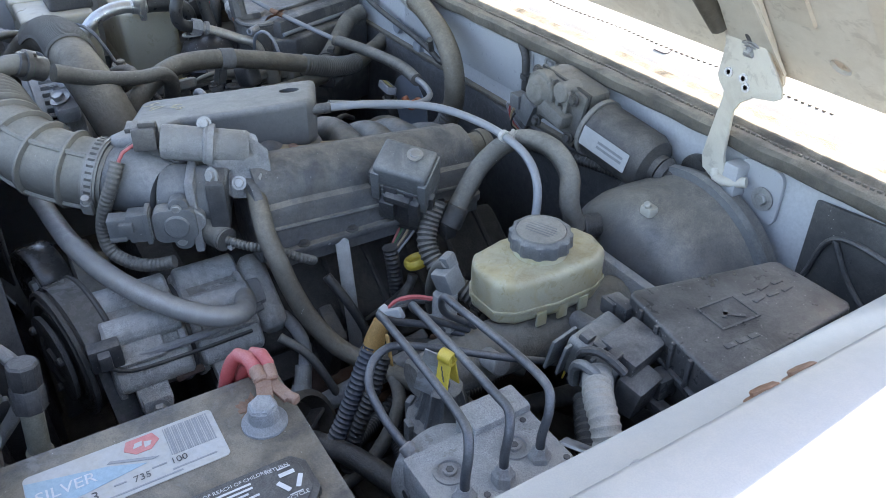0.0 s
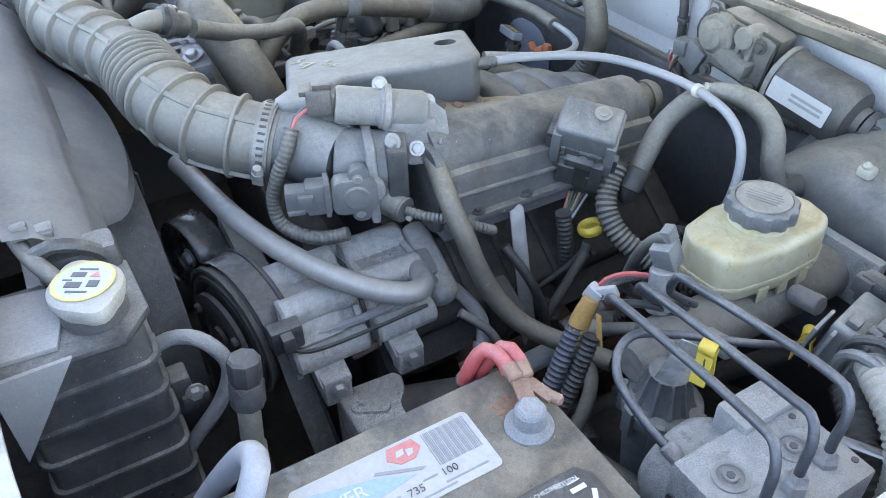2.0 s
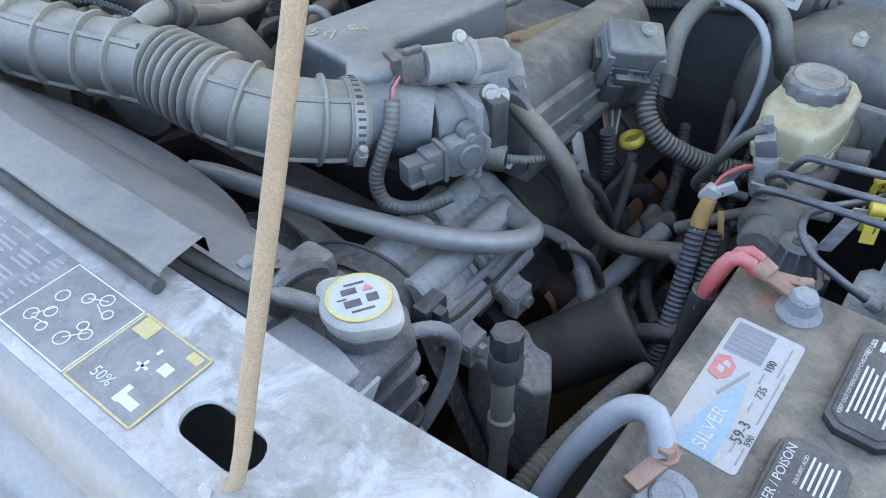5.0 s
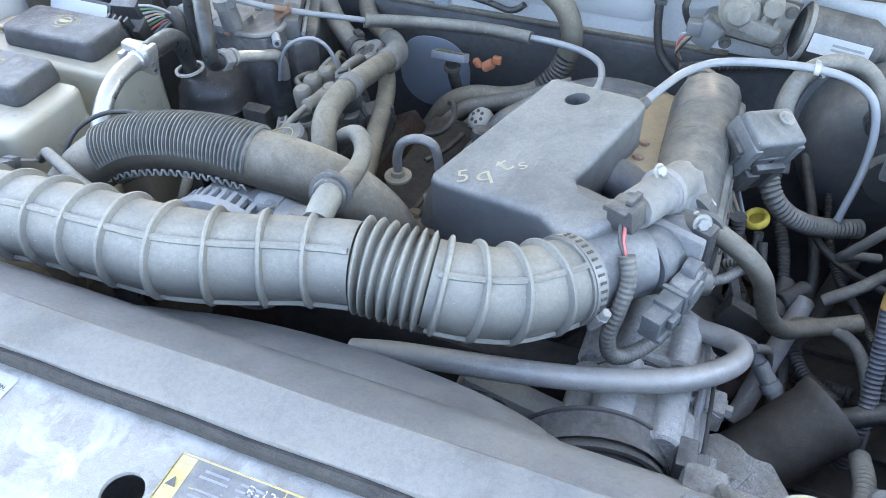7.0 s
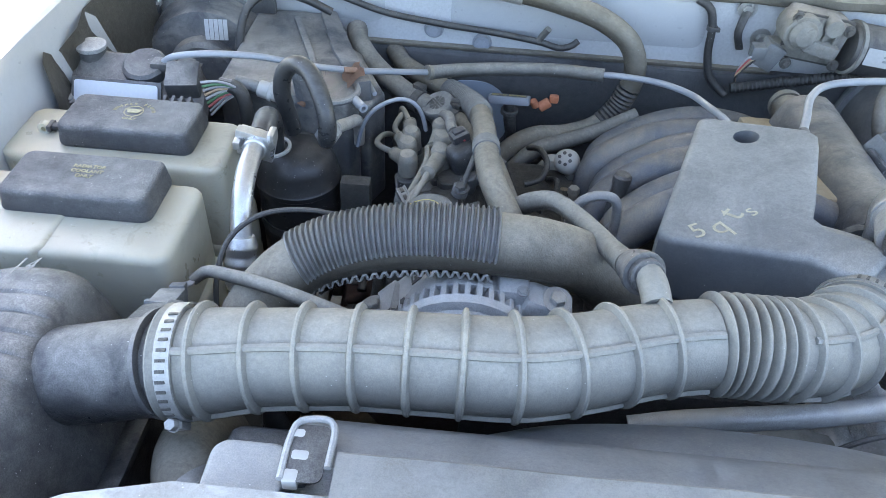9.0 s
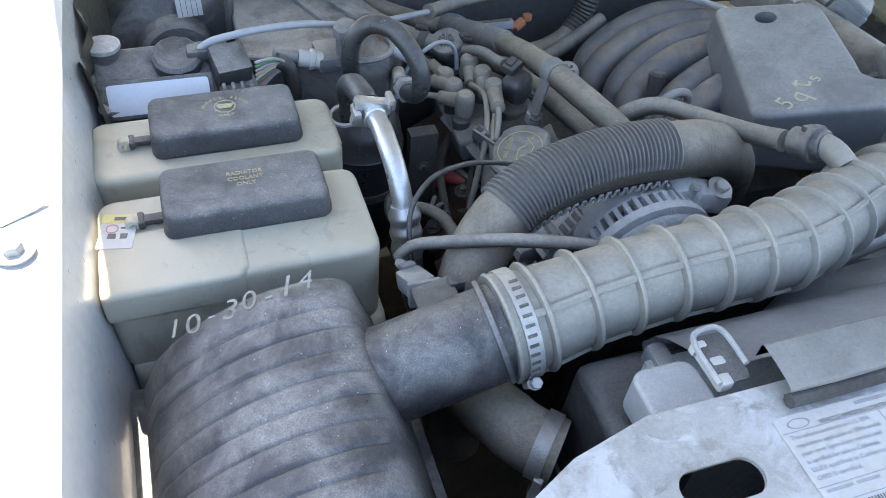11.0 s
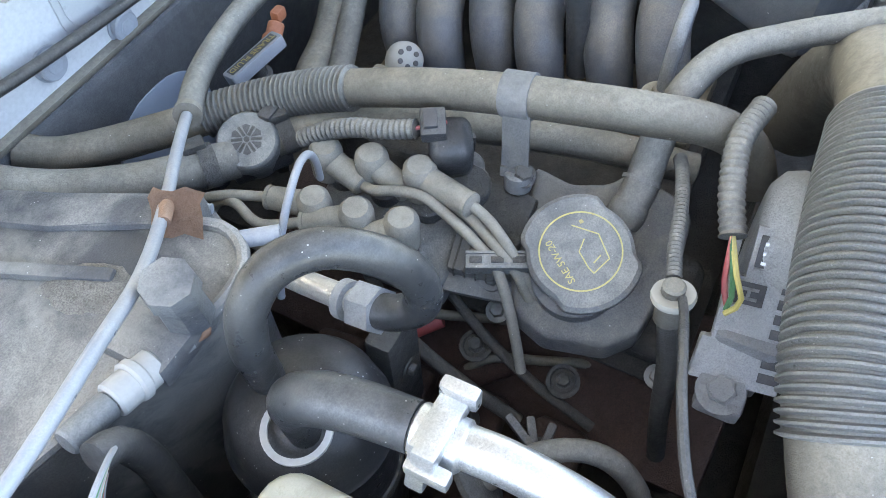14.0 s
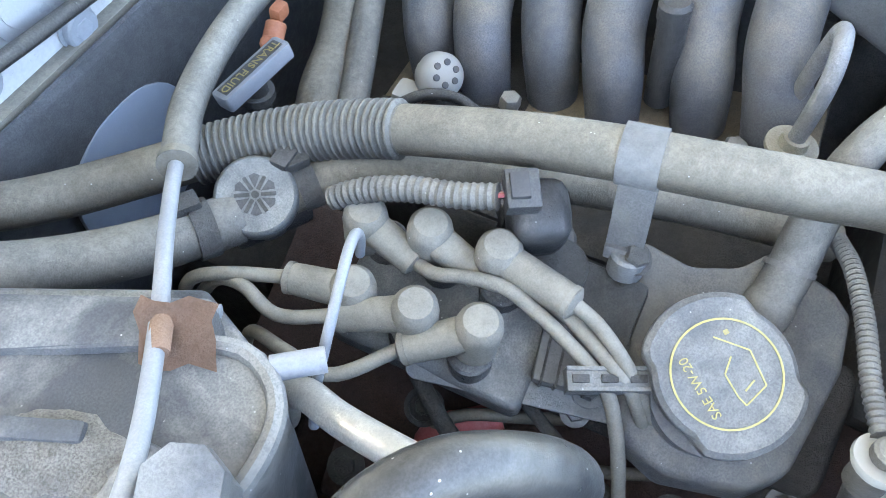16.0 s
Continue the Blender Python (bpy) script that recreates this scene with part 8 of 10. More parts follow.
part("stud", join(hexbolt((0.324, 0.080, 0.880), (1, -0.2, 0.1), 0.006, 0.006, 1.6), cyl(0.003, (0.33, 0.079, 0.88), (0.345, 0.077, 0.882), 10)), M["steel"], rbk)

# Engine oil dipstick with yellow ring.
dp = thing("oil_dipstick", "yellow plastic ring handle of the oil dipstick", "dipstick", (0.39, 0.15, 0.70))
part("ring", on(lathe([(0.0120 + 0.0036 * math.cos(a), 0.0060 * math.sin(a)) for a in np.linspace(0, 2 * math.pi, 11)], 28), Matrix.Translation((0.378, 0.172, 0.844)) @ aim((-0.30, -0.18, 0.93))), M["yellow"], dp)
part("stem", tube([(0.385, 0.163, 0.832), (0.386, 0.158, 0.820), (0.375, 0.125, 0.79), (0.352, 0.07, 0.74), (0.34, 0.05, 0.70)], [0.006, 0.0055, 0.003, 0.0035, 0.0035], 10), M["steel_dark"], dp)

# Brown taped loom beside the battery.
tl = thing("taped_loom", "blue-black ribbed loom with brown tape and torn white wrap", "wiring loom", (0.53, 0.03, 0.75))
part("conduit", loom([(0.512, 0.045, 0.868), (0.516, 0.030, 0.84), (0.520, 0.010, 0.80), (0.523, -0.01, 0.765), (0.52, -0.03, 0.70)], 0.0095, 12, 0.0055, 0.0012), surface("blue_black_conduit", (0.045, 0.055, 0.075), 0.5, dust_sky=0.35, bump=0.08), tl)
part("conduit", loom([(0.528, 0.05, 0.865), (0.532, 0.035, 0.83), (0.535, 0.015, 0.79), (0.535, 0.0, 0.74)], 0.0085, 12, 0.0055, 0.0012), M["rubber_dark"], tl)
part("tape", tube([(0.513, 0.058, 0.895), (0.512, 0.050, 0.875), (0.514, 0.042, 0.855), (0.516, 0.034, 0.842)], [0.009, 0.011, 0.011, 0.0102], 10, 0.006, 0.8), M["gold_tape"], tl)
part("torn_wrap", join(box(0.016, 0.010, 0.020, (0.511, 0.062, 0.898), 0.003, turn(10, 25, 20)), box(0.020, 0.006, 0.012, (0.523, 0.066, 0.906), 0.002, turn(0, -30, 30))), M["paper"], tl)
part("strip", box(0.006, 0.002, 0.034, (0.531, 0.055, 0.872), 0.0006, turn(0, -12)), M["gold_tape"], tl)
for i in range(3):
    part("wire", tube([(0.512 + 0.004 * i, 0.062, 0.900), (0.514 + 0.005 * i, 0.070, 0.912), (0.524, 0.085, 0.92 - 0.004 * i), (0.533, 0.105, 0.915)], 0.0025, 6), M["rubber_dark"] if i else M["red"], tl)
hz1 = thing("heater_pipe", "dark hose running low behind the brake unit", "hose", (0.60, 0.05, 0.72))
part("hose", tube([(0.50, -0.02, 0.76), (0.56, 0.0, 0.78), (0.62, 0.015, 0.79), (0.68, 0.02, 0.80)], 0.011, 12), M["rubber_dark"], hz1)
# ---------------------------------------------------------------- passenger's side: air cleaner, tanks, accumulator, blower
ab = thing("air_cleaner", "dusty black ridged air cleaner housing with scrawled date", "air cleaner", (-0.53, -0.28, 0.72))
lidb = bmesh.new()
xs = [-0.632, -0.628, -0.615, -0.595, -0.572, -0.545, -0.515, -0.485, -0.468, -0.458, -0.450, -0.436, -0.418]
zs = [0.870, 0.905, 0.935, 0.958, 0.975, 0.989, 0.998, 1.001, 0.999, 0.994, 0.984, 0.945, 0.880]
ys = [-0.172, -0.174, -0.180, -0.188] + list(np.linspace(-0.194, -0.372, 110)) + [-0.378, -0.386, -0.390]
drop = [0.050, 0.020, 0.006, 0.0015] + [0.0] * 110 + [0.003, 0.014, 0.06]
rows = []
for y, dz in zip(ys, drop):
    row = []
    for k, (x, z) in enumerate(zip(xs, zs)):
        groove = 0.0021 * max(0.0, math.cos((y + 0.194) * 2 * math.pi / 0.0205)) ** 8 if -0.372 < y < -0.196 and 1 <= k <= 8 and z > 0.9 else 0.0
        row.append(lidb.verts.new((x, y, max(0.86, z - dz * (1 if z > 0.9 else 0.3)) - groove)))
    rows.append(row)
for a, b in zip(rows, rows[1:]):
    for i in range(len(a) - 1):
        lidb.faces.new((a[i], a[i + 1], b[i + 1], b[i]))
for row in (rows[0], rows[-1]):
    w = [lidb.verts.new((v.co.x, v.co.y, 0.86)) for v in row]
    for i in range(len(row) - 1):
        lidb.faces.new((row[i], row[i + 1], w[i + 1], w[i]))
part("lid", lidb, M["plastic"], ab)
part("base", span(-0.640, -0.416, -0.400, -0.165, 0.72, 0.868, 0.012), M["plastic_black"], ab)
part("flange", span(-0.648, -0.406, -0.408, -0.158, 0.858, 0.868, 0.003), M["plastic"], ab)
part("rear_buttress", join(span(-0.46, -0.436, -0.40, -0.33, 0.80, 0.93, 0.008), span(-0.444, -0.428, -0.40, -0.36, 0.76, 0.90, 0.004)), M["plastic"], ab)
ang = math.atan2(0.040, 0.089)
dm = frame3((0.089, -0.006, 0.033), (0.02, 0.5, -0.02), (-0.5400, -0.1885, 0.9900))
for k, ch in enumerate("10-30-14"):
    part("scrawl", on(lettering(ch, 0.026 + 0.003 * math.sin(k * 2.3), turn(0, 0, -8 + 7 * math.sin(k * 1.7)), 0.0002), dm @ Matrix.Translation((-0.056 + 0.0158 * k, 0.0012 * math.cos(k * 3), 0))), M["marker"], ab, "digit scrawled in pale paint marker")
maf = thing("mass_airflow_tube", "grey plastic mass airflow tube with clamp", "intake duct", (-0.40, -0.26, 0.92))
part("tube", tube([(-0.470, -0.258, 0.946), (-0.43, -0.259, 0.9595), (-0.39, -0.2605, 0.973), (-0.345, -0.262, 0.988)], [0.0405, 0.0400, 0.0395, 0.0390], 40, 0.005), M["plastic"], maf)
part("lip", lathe([(0.036, -0.002), (0.043, -0.002), (0.043, 0.002), (0.036, 0.002)], 36, (-0.356, -0.262, 0.987), (0.055, -0.001, 0.018)), M["plastic"], maf)
part("sensor_housing", join(box(0.036, 0.040, 0.018, (-0.386, -0.214, 0.978), 0.004, turn(-20, -14)), box(0.014, 0.012, 0.018, (-0.368, -0.206, 0.984), 0.003)), M["plastic"], maf)
part("sensor_plug", join(box(0.024, 0.036, 0.018, (-0.391, -0.174, 0.958), 0.003, turn(-28, 0, 8)), box(0.014, 0.012, 0.020, (-0.391, -0.153, 0.948), 0.002, turn(-28, 0, 8)), box(0.030, 0.007, 0.022, (-0.389, -0.192, 0.965), 0.002, turn(-28))), M["plastic_grey"], maf)
mlo = thing("sensor_loom", "taped grey sensor loom looping from the airflow sensor", "wiring loom", (-0.3, -0.15, 0.92))
part("loom", tube([(-0.391, -0.118, 0.932), (-0.378, -0.118, 0.944), (-0.345, -0.138, 0.962), (-0.30, -0.163, 0.978), (-0.255, -0.184, 0.984), (-0.22, -0.19, 0.975), (-0.19, -0.19, 0.955)], [0.0055, 0.006, 0.0065, 0.0065, 0.0065, 0.006, 0.006], 12), M["rubber"], mlo)
for i in range(5):
    part("wire", tube([(-0.398 + 0.003 * i, -0.146, 0.951), (-0.396 + 0.002 * i, -0.13, 0.938), (-0.390, -0.118, 0.932)], 0.0013, 6), M["wire_grey"], mlo)


def tank_body(x0, x1, y0, y1, z0, z1, r):
    bm = prism(rounded(x1 - x0, y1 - y0, r, 5, (x0 + x1) / 2, (y0 + y1) / 2), z0, z1, 0.009, None, 4)
    return bm


ct = thing("coolant_tank", "milky white coolant expansion tank, sunlit at its edge", "coolant tank", (-0.52, -0.07, 0.72))
part("tank", join(tank_body(-0.648, -0.408, -0.130, -0.012, 0.86, 0.963, 0.016), span(-0.642, -0.402, -0.136, -0.010, 0.72, 0.868, 0.014, 3)), M["tank"], ct)
part("step", prism([(-0.648, -0.134), (-0.535, -0.134), (-0.525, -0.124), (-0.525, -0.06), (-0.648, -0.06)], 0.93, 0.9655, 0.006, None, 3), M["tank"], ct)
wt = thing("washer_tank", "milky white washer fluid tank with dark cap", "washer tank", (-0.53, 0.08, 0.72))
part("tank", join(tank_body(-0.655, -0.406, 0.026, 0.123, 0.84, 0.953, 0.018), span(-0.650, -0.404, 0.024, 0.125, 0.72, 0.848, 0.014, 3)), M["tank"], wt)


def tank_cap(name, label, cx, cy, z, sx, sy, lines, size, tank):
    bm = prism(rounded(sx, sy, 0.011, 5), -0.002, 0.027, 0.007, None, 4)
    for v in bm.verts:
        if v.co.z < 0.012:
            v.co.x *= 1.03
            v.co.y *= 1.05
    c = part(name, on(bm, Matrix.Translation((cx, cy, z))), M["cap_grey"], tank, label)
    for i, w in enumerate(lines):
        part("lettering", on(lettering(w, size, Matrix.Identity(4), 0.0006), Matrix.Translation((cx + 0.002, cy + 0.012 - size * 1.15 * i, z + 0.0272))), M["cap_ink"], c)
    h = part("hinge", join(box(0.022, 0.010, 0.006, (cx - sx / 2 - 0.010, cy - 0.008, z + 0.006), 0.002), box(0.006, 0.016, 0.008, (cx - sx / 2 - 0.020, cy - 0.008, z + 0.006), 0.002)), M["plastic_black"], c)
    part("hinge_lug", lathe([(0.003, -0.004), (0.007, -0.004), (0.007, 0.004), (0.003, 0.004), (0.003, -0.004)], 16, (cx - sx / 2 - 0.027, cy - 0.010, z + 0.005), (0, 1, 0)), M["tank"], c)
    return c


tank_cap("coolant_cap", "dark embossed coolant cap lettered for radiator coolant", -0.5165, -0.043, 0.962, 0.146, 0.070, ["RADIATOR", "COOLANT", "ONLY"], 0.0066, ct)
wc = tank_cap("washer_cap", "dark embossed washer cap with worn windscreen symbol", -0.5195, 0.0830, 0.953, 0.146, 0.070, [], 0.0066, wt)
part("washer_symbol", on(join(prism([(-0.006, -0.003), (0.006, -0.003), (0.009, 0.004), (-0.009, 0.004)], 0, 0.0005), ring((0, 0, 0.0002), (0, 0, 1), 0.0100, 0.0004, 0.0012, 9)), Matrix.Translation((-0.5175, 0.086, 0.9803))), M["cap_ink"], wc)
arc = []
for k, ch in enumerate("WASHER FLUID"):
    if ch != " ":
        a = radians(172 - 164 * k / 11)
        arc.append(lettering(ch, 0.0058, Matrix.Translation((0.0215 * math.cos(a), 0.0150 * math.sin(a), 0)) @ turn(0, 0, math.degrees(a) - 90), 0.0003))
part("lettering", on(join(*arc), Matrix.Translation((-0.5175, 0.086, 0.9803))), M["cap_ink"], wc)
part("lettering", on(lettering("ONLY", 0.0058, Matrix.Translation((0, -0.0145, 0)), 0.0003), Matrix.Translation((-0.5175, 0.086, 0.9803))), M["cap_ink"], wc)
wl = thing("coolant_warning_sticker", "small white and yellow warning sticker on the coolant tank", "sticker", (-0.632, -0.05, 0.9655))
slm = frame3((0.98, -0.20, 0), (0.20, 0.98, 0), (-0.630, -0.058, 0.9657))
part("sheet", on(plate(rounded(0.030, 0.042, 0.002, 3), [], 0, 0.0004), slm), M["paper"], wl)
part("yellow_band", on(box(0.030, 0.011, 0.0003, (0, 0.0155, 0.0006)), slm), M["ink_yellow"], wl)
part("print", on(join(box(0.007, 0.006, 0.0003, (-0.004, -0.006, 0.0006)), box(0.006, 0.006, 0.0003, (0.006, -0.006, 0.0006)), box(0.008, 0.0015, 0.0003, (0.006, 0.004, 0.0006)), box(0.010, 0.004, 0.0003, (0, 0.0155, 0.0009))), slm), M["ink"], wl)
part("red_ring", on(lathe([(0.0045, 0), (0.0055, 0), (0.0055, 0.0003), (0.0045, 0.0003), (0.0045, 0)], 20, (-0.005, 0.003, 0.0006)), slm), M["ink_red"], wl)

# Cruise control servo behind the tanks.
cz = thing("cruise_control_servo", "dusty grey cruise control servo with pale blue label", "servo", (-0.57, 0.2, 0.86))
part("seam", on(box(0.154, 0.089, 0.004, (0, 0, 0.010), 0.0015), Matrix.Translation((-0.572, 0.212, 0.925)) @ turn(26)), M["plastic"], cz)
for dx in (-0.068, 0.068):
    part("screw", on(hexbolt((dx, -0.034, 0.0275), (0, 0, 1), 0.0045, 0.004, 1.5), Matrix.Translation((-0.572, 0.212, 0.925)) @ turn(26)), M["steel"], cz)
part("body", on(box(0.150, 0.085, 0.055, (0, 0, 0), 0.008, None, 3), Matrix.Translation((-0.572, 0.212, 0.925)) @ turn(26)), M["plastic"], cz)
part("label", on(plate(rounded(0.108, 0.034, 0.004, 4), [], 0, 0.0006), frame3((1, -0.06, 0.03), (0, 0.52, 0.85), (-0.581, 0.1695, 0.9435))), M["paper_blue"], cz, "blank pale blue label")
part("side_label_edge", on(box(0.116, 0.042, 0.004, (0, 0, -0.003), 0.001), frame3((1, -0.06, 0.03), (0, 0.52, 0.85), (-0.581, 0.1695, 0.9435))), M["plastic"], cz)
part("cable_drum", join(lathe([(0, 0), (0.028, 0), (0.028, 0.012), (0.024, 0.016), (0, 0.016)], 12, (-0.556, 0.216, 0.955), (0, -0.3, 1)), box(0.03, 0.02, 0.012, (-0.53, 0.212, 0.968), 0.003)), M["plastic"], cz)
part("vent_stack", join(lathe([(0, 0), (0.034, 0), (0.036, 0.004), (0.036, 0.022), (0.033, 0.025), (0.026, 0.027), (0, 0.027)], 28, (-0.632, 0.235, 0.925)), cyl(0.017, (-0.632, 0.235, 0.948), (-0.632, 0.235, 0.972), 20)), M["plastic"], cz)
part("stack_cap", lathe([(0, 0), (0.0175, 0), (0.019, 0.002), (0.019, 0.006), (0.014, 0.008), (0, 0.008)], 24, (-0.632, 0.235, 0.970)), M["alu_pitted"], cz)
part("connector", box(0.040, 0.040, 0.030, (-0.500, 0.192, 0.960), 0.004, turn(20, 0, 10)), M["plastic"], cz)
part("connector", box(0.045, 0.040, 0.030, (-0.496, 0.180, 0.930), 0.004, turn(20, 0, 10)), M["plastic"], cz)
parts("connector_rib", [box(0.004, 0.010, 0.040, (-0.512 + 0.010 * q_, 0.162, 0.938), 0.001, turn(20)) for q_ in range(4)], M["plastic"], cz)
part("lock", box(0.03, 0.008, 0.03, (-0.503, 0.158, 0.925), 0.002, turn(20)), M["plastic_grey"], cz)
for i, mt in enumerate(("wire_grey", "wire_green", "wire_grey", "wire_tan", "paper", "wire_green", "red", "wire_grey", "paper")):
    part("wire", tube([(-0.474, 0.178 + 0.002 * i, 0.968 - 0.007 * i), (-0.455, 0.186 + 0.002 * i, 0.966 - 0.0045 * i), (-0.440, 0.196 + 0.001 * i, 0.955 - 0.002 * i), (-0.430, 0.203, 0.940)], 0.0017, 6), M[mt], cz)
jn = thing("wiring_loom", "black loom and white joint connector behind the washer tank", "wiring loom", (-0.43, 0.2, 0.85))
part("loom", tube([(-0.447, 0.203, 0.952), (-0.436, 0.203, 0.945), (-0.430, 0.200, 0.92), (-0.432, 0.195, 0.88), (-0.435, 0.19, 0.82)], 0.0095, 12), M["rubber_dark"], jn)
part("white_joint", join(cyl(0.011, (-0.418, 0.225, 0.938), (-0.388, 0.222, 0.932), 14), cyl(0.013, (-0.405, 0.224, 0.936), (-0.398, 0.2235, 0.934), 14)), M["white_plastic"], jn)
part("grey_joint", cyl(0.0095, (-0.388, 0.222, 0.932), (-0.366, 0.218, 0.93), 6), M["plastic_grey"], jn)
part("grey_joint", cyl(0.0085, (-0.447, 0.226, 0.945), (-0.418, 0.225, 0.938), 12), M["plastic_grey"], jn)
part("brown_end", cyl(0.008, (-0.366, 0.218, 0.93), (-0.354, 0.216, 0.929), 12), M["tape"], jn)

# Cruise cable along the firewall.
cr = thing("cruise_cable", "pale blue-grey cruise control cable with a thick foam sleeve", "cable", (-0.1, 0.3, 0.88))
part("cable", tube([(-0.530, 0.212, 0.972), (-0.517, 0.208, 0.982), (-0.47, 0.205, 0.992), (-0.410, 0.219, 0.986), (-0.36, 0.241, 0.967), (-0.305, 0.278, 0.944), (-0.25, 0.319, 0.924), (-0.206, 0.348, 0.911), (-0.17, 0.366, 0.905)], 0.0042, 10), M["cable_grey"], cr)
part("sleeve", tube([(-0.210, 0.345, 0.912), (-0.165, 0.370, 0.906), (-0.10, 0.385, 0.905), (-0.03, 0.382, 0.911), (0.037, 0.369, 0.916)], 0.0098, 14), M["rubber"], cr, "thick dusty foam sleeve")
part("sleeve_end", lathe([(0.004, -0.003), (0.0108, -0.003), (0.0108, 0.003), (0.004, 0.003)], 20, (-0.210, 0.345, 0.912), (-0.045, -0.03, 0.012)), M["rubber_brown"], cr)
part("cable", tube([(0.030, 0.371, 0.916), (0.07, 0.364, 0.919), (0.115, 0.346, 0.923), (0.145, 0.312, 0.930), (0.160, 0.260, 0.942), (0.166, 0.205, 0.958), (0.166, 0.165, 0.968)], 0.0045, 10), M["cable_grey"], cr)
tp = thing("brown_tape_flag", "torn brown cloth tape wrapped round the cable", "tape", (-0.305, 0.262, 0.93))
part("wrap", tube([(-0.316, 0.268, 0.949), (-0.305, 0.276, 0.945), (-0.296, 0.282, 0.942)], [0.0047, 0.0052, 0.0046], 10, 0.003, 0.9), M["tape"], tp)
fl = bmesh.new()
fo, fr, fd = V(-0.303, 0.279, 0.946), V(0.43, -0.90, 0.0), V(-0.74, -0.36, -0.56)
fr_ = [[fl.verts.new(fo + fr * (0.024 * u + 0.0016 * math.sin(9 * v)) + fd * (0.020 * v + 0.0018 * math.sin(7 * u + 1)) + V(0.5, 0.2, -0.8) * 0.0016 * math.sin(4 * u + 5 * v)) for u in (-0.35, -0.1, 0.2, 0.5, 0.8, 1.0)] for v in (-0.45, -0.1, 0.3, 0.7, 1.0)]
for a_, b_ in zip(fr_, fr_[1:]):
    for q_ in range(5):
        fl.faces.new((a_[q_], a_[q_ + 1], b_[q_ + 1], b_[q_]))
bmesh.ops.solidify(fl, geom=fl.faces[:], thickness=0.0008)
part("flap", fl, M["tape"], tp, "torn hanging end of the tape")

# Accumulator with its loops and the silver pipe.
ac = thing("accumulator", "glossy black air conditioning accumulator can with white ring", "accumulator", (-0.35, 0.155, 0.70))
part("can", lathe([(0, 0), (0.050, 0), (0.052, 0.004), (0.052, 0.150), (0.054, 0.152), (0.054, 0.158), (0.052, 0.160), (0.049, 0.180), (0.040, 0.196), (0.022, 0.204), (0, 0.206)], 48, (-0.357, 0.155, 0.701)), M["black_can"], ac)
part("white_ring", lathe([(0.0165, -0.0015), (0.0205, -0.0015), (0.0205, 0.0015), (0.0165, 0.0015), (0.0165, -0.0015)], 36, (-0.379, 0.140, 0.9085), (-0.12, -0.05, 1)), M["white_plastic"], ac)
part("band", ring((-0.357, 0.155, 0.80), (0, 0, 1), 0.052, 0.012, 0.002, 48), M["steel_dark"], ac)
part("bracket", join(span(-0.30, -0.262, 0.130, 0.150, 0.74, 0.87, 0.004), hexbolt((-0.282, 0.129, 0.82), (0, -1, 0), 0.005, 0.006)), M["steel_dark"], ac)
el = thing("suction_hose", "black rubber suction elbow from the accumulator to the silver pipe", "hose", (-0.37, 0.1, 0.90))
part("elbow", tube([(-0.376, 0.138, 0.895), (-0.377, 0.139, 0.925), (-0.378, 0.134, 0.950), (-0.376, 0.115, 0.966), (-0.373, 0.092, 0.971), (-0.371, 0.066, 0.973)], [0.0095, 0.0105, 0.0135, 0.0140, 0.0135, 0.013], 18, 0.005), M["loop_rubber"], el)
part("coupling_block", join(box(0.040, 0.010, 0.034, (-0.371, 0.056, 0.972), 0.002, turn(0, 14, 0)), box(0.040, 0.012, 0.010, (-0.371, 0.052, 0.985), 0.002, turn(0, 14, 0))), M["alu_bright"], el, "bright aluminium coupling block")
parts("coupling_lug", [box(0.008, 0.022, 0.010, (-0.389, 0.05, 0.978), 0.002), box(0.008, 0.020, 0.014, (-0.352, 0.052, 0.986), 0.003)], M["alu_bright"], el)
part("coupling_collar", cyl(0.013, (-0.371, 0.066, 0.973), (-0.370, 0.040, 0.974), 18), M["alu_bright"], el)
part("silver_pipe", tube([(-0.370, 0.045, 0.974), (-0.369, 0.025, 0.9755), (-0.3685, 0.002, 0.972), (-0.367, -0.022, 0.961), (-0.3655, -0.042, 0.942), (-0.3645, -0.053, 0.925)], 0.0108, 20, 0.004), M["alu_bright"], el, "bright aluminium pipe")
cs = []
for k, (y, z) in enumerate(((-0.050, 0.932), (-0.0545, 0.922), (-0.058, 0.914), (-0.0615, 0.906), (-0.065, 0.898), (-0.069, 0.889), (-0.073, 0.880))):
    cs.append((-0.3645, y, z))
part("crimp_sleeve", tube(cs, [0.0135, 0.0175, 0.0150, 0.0175, 0.0150, 0.0175, 0.0150], 22, 0.002), M["alu_bright"], el, "crimped aluminium sleeve")
part("lower_hose", tube([(-0.3645, -0.072, 0.884), (-0.362, -0.085, 0.855), (-0.355, -0.10, 0.82), (-0.34, -0.12, 0.76), (-0.32, -0.13, 0.68)], 0.0145, 16), M["loop_rubber"], el)
lq = thing("looped_hose", "black rubber hose bent in a tight loop over the accumulator", "hose", (-0.33, 0.12, 0.92))
part("hose", tube([(-0.362, 0.170, 0.915), (-0.366, 0.166, 0.945), (-0.369, 0.161, 0.975), (-0.363, 0.158, 1.002), (-0.348, 0.151, 1.018), (-0.330, 0.137, 1.020), (-0.313, 0.115, 1.006), (-0.303, 0.100, 0.981), (-0.304, 0.100, 0.957), (-0.3080, 0.113, 0.946), (-0.310, 0.126, 0.943)], 0.0105, 18, 0.005), M["loop_rubber"], lq)
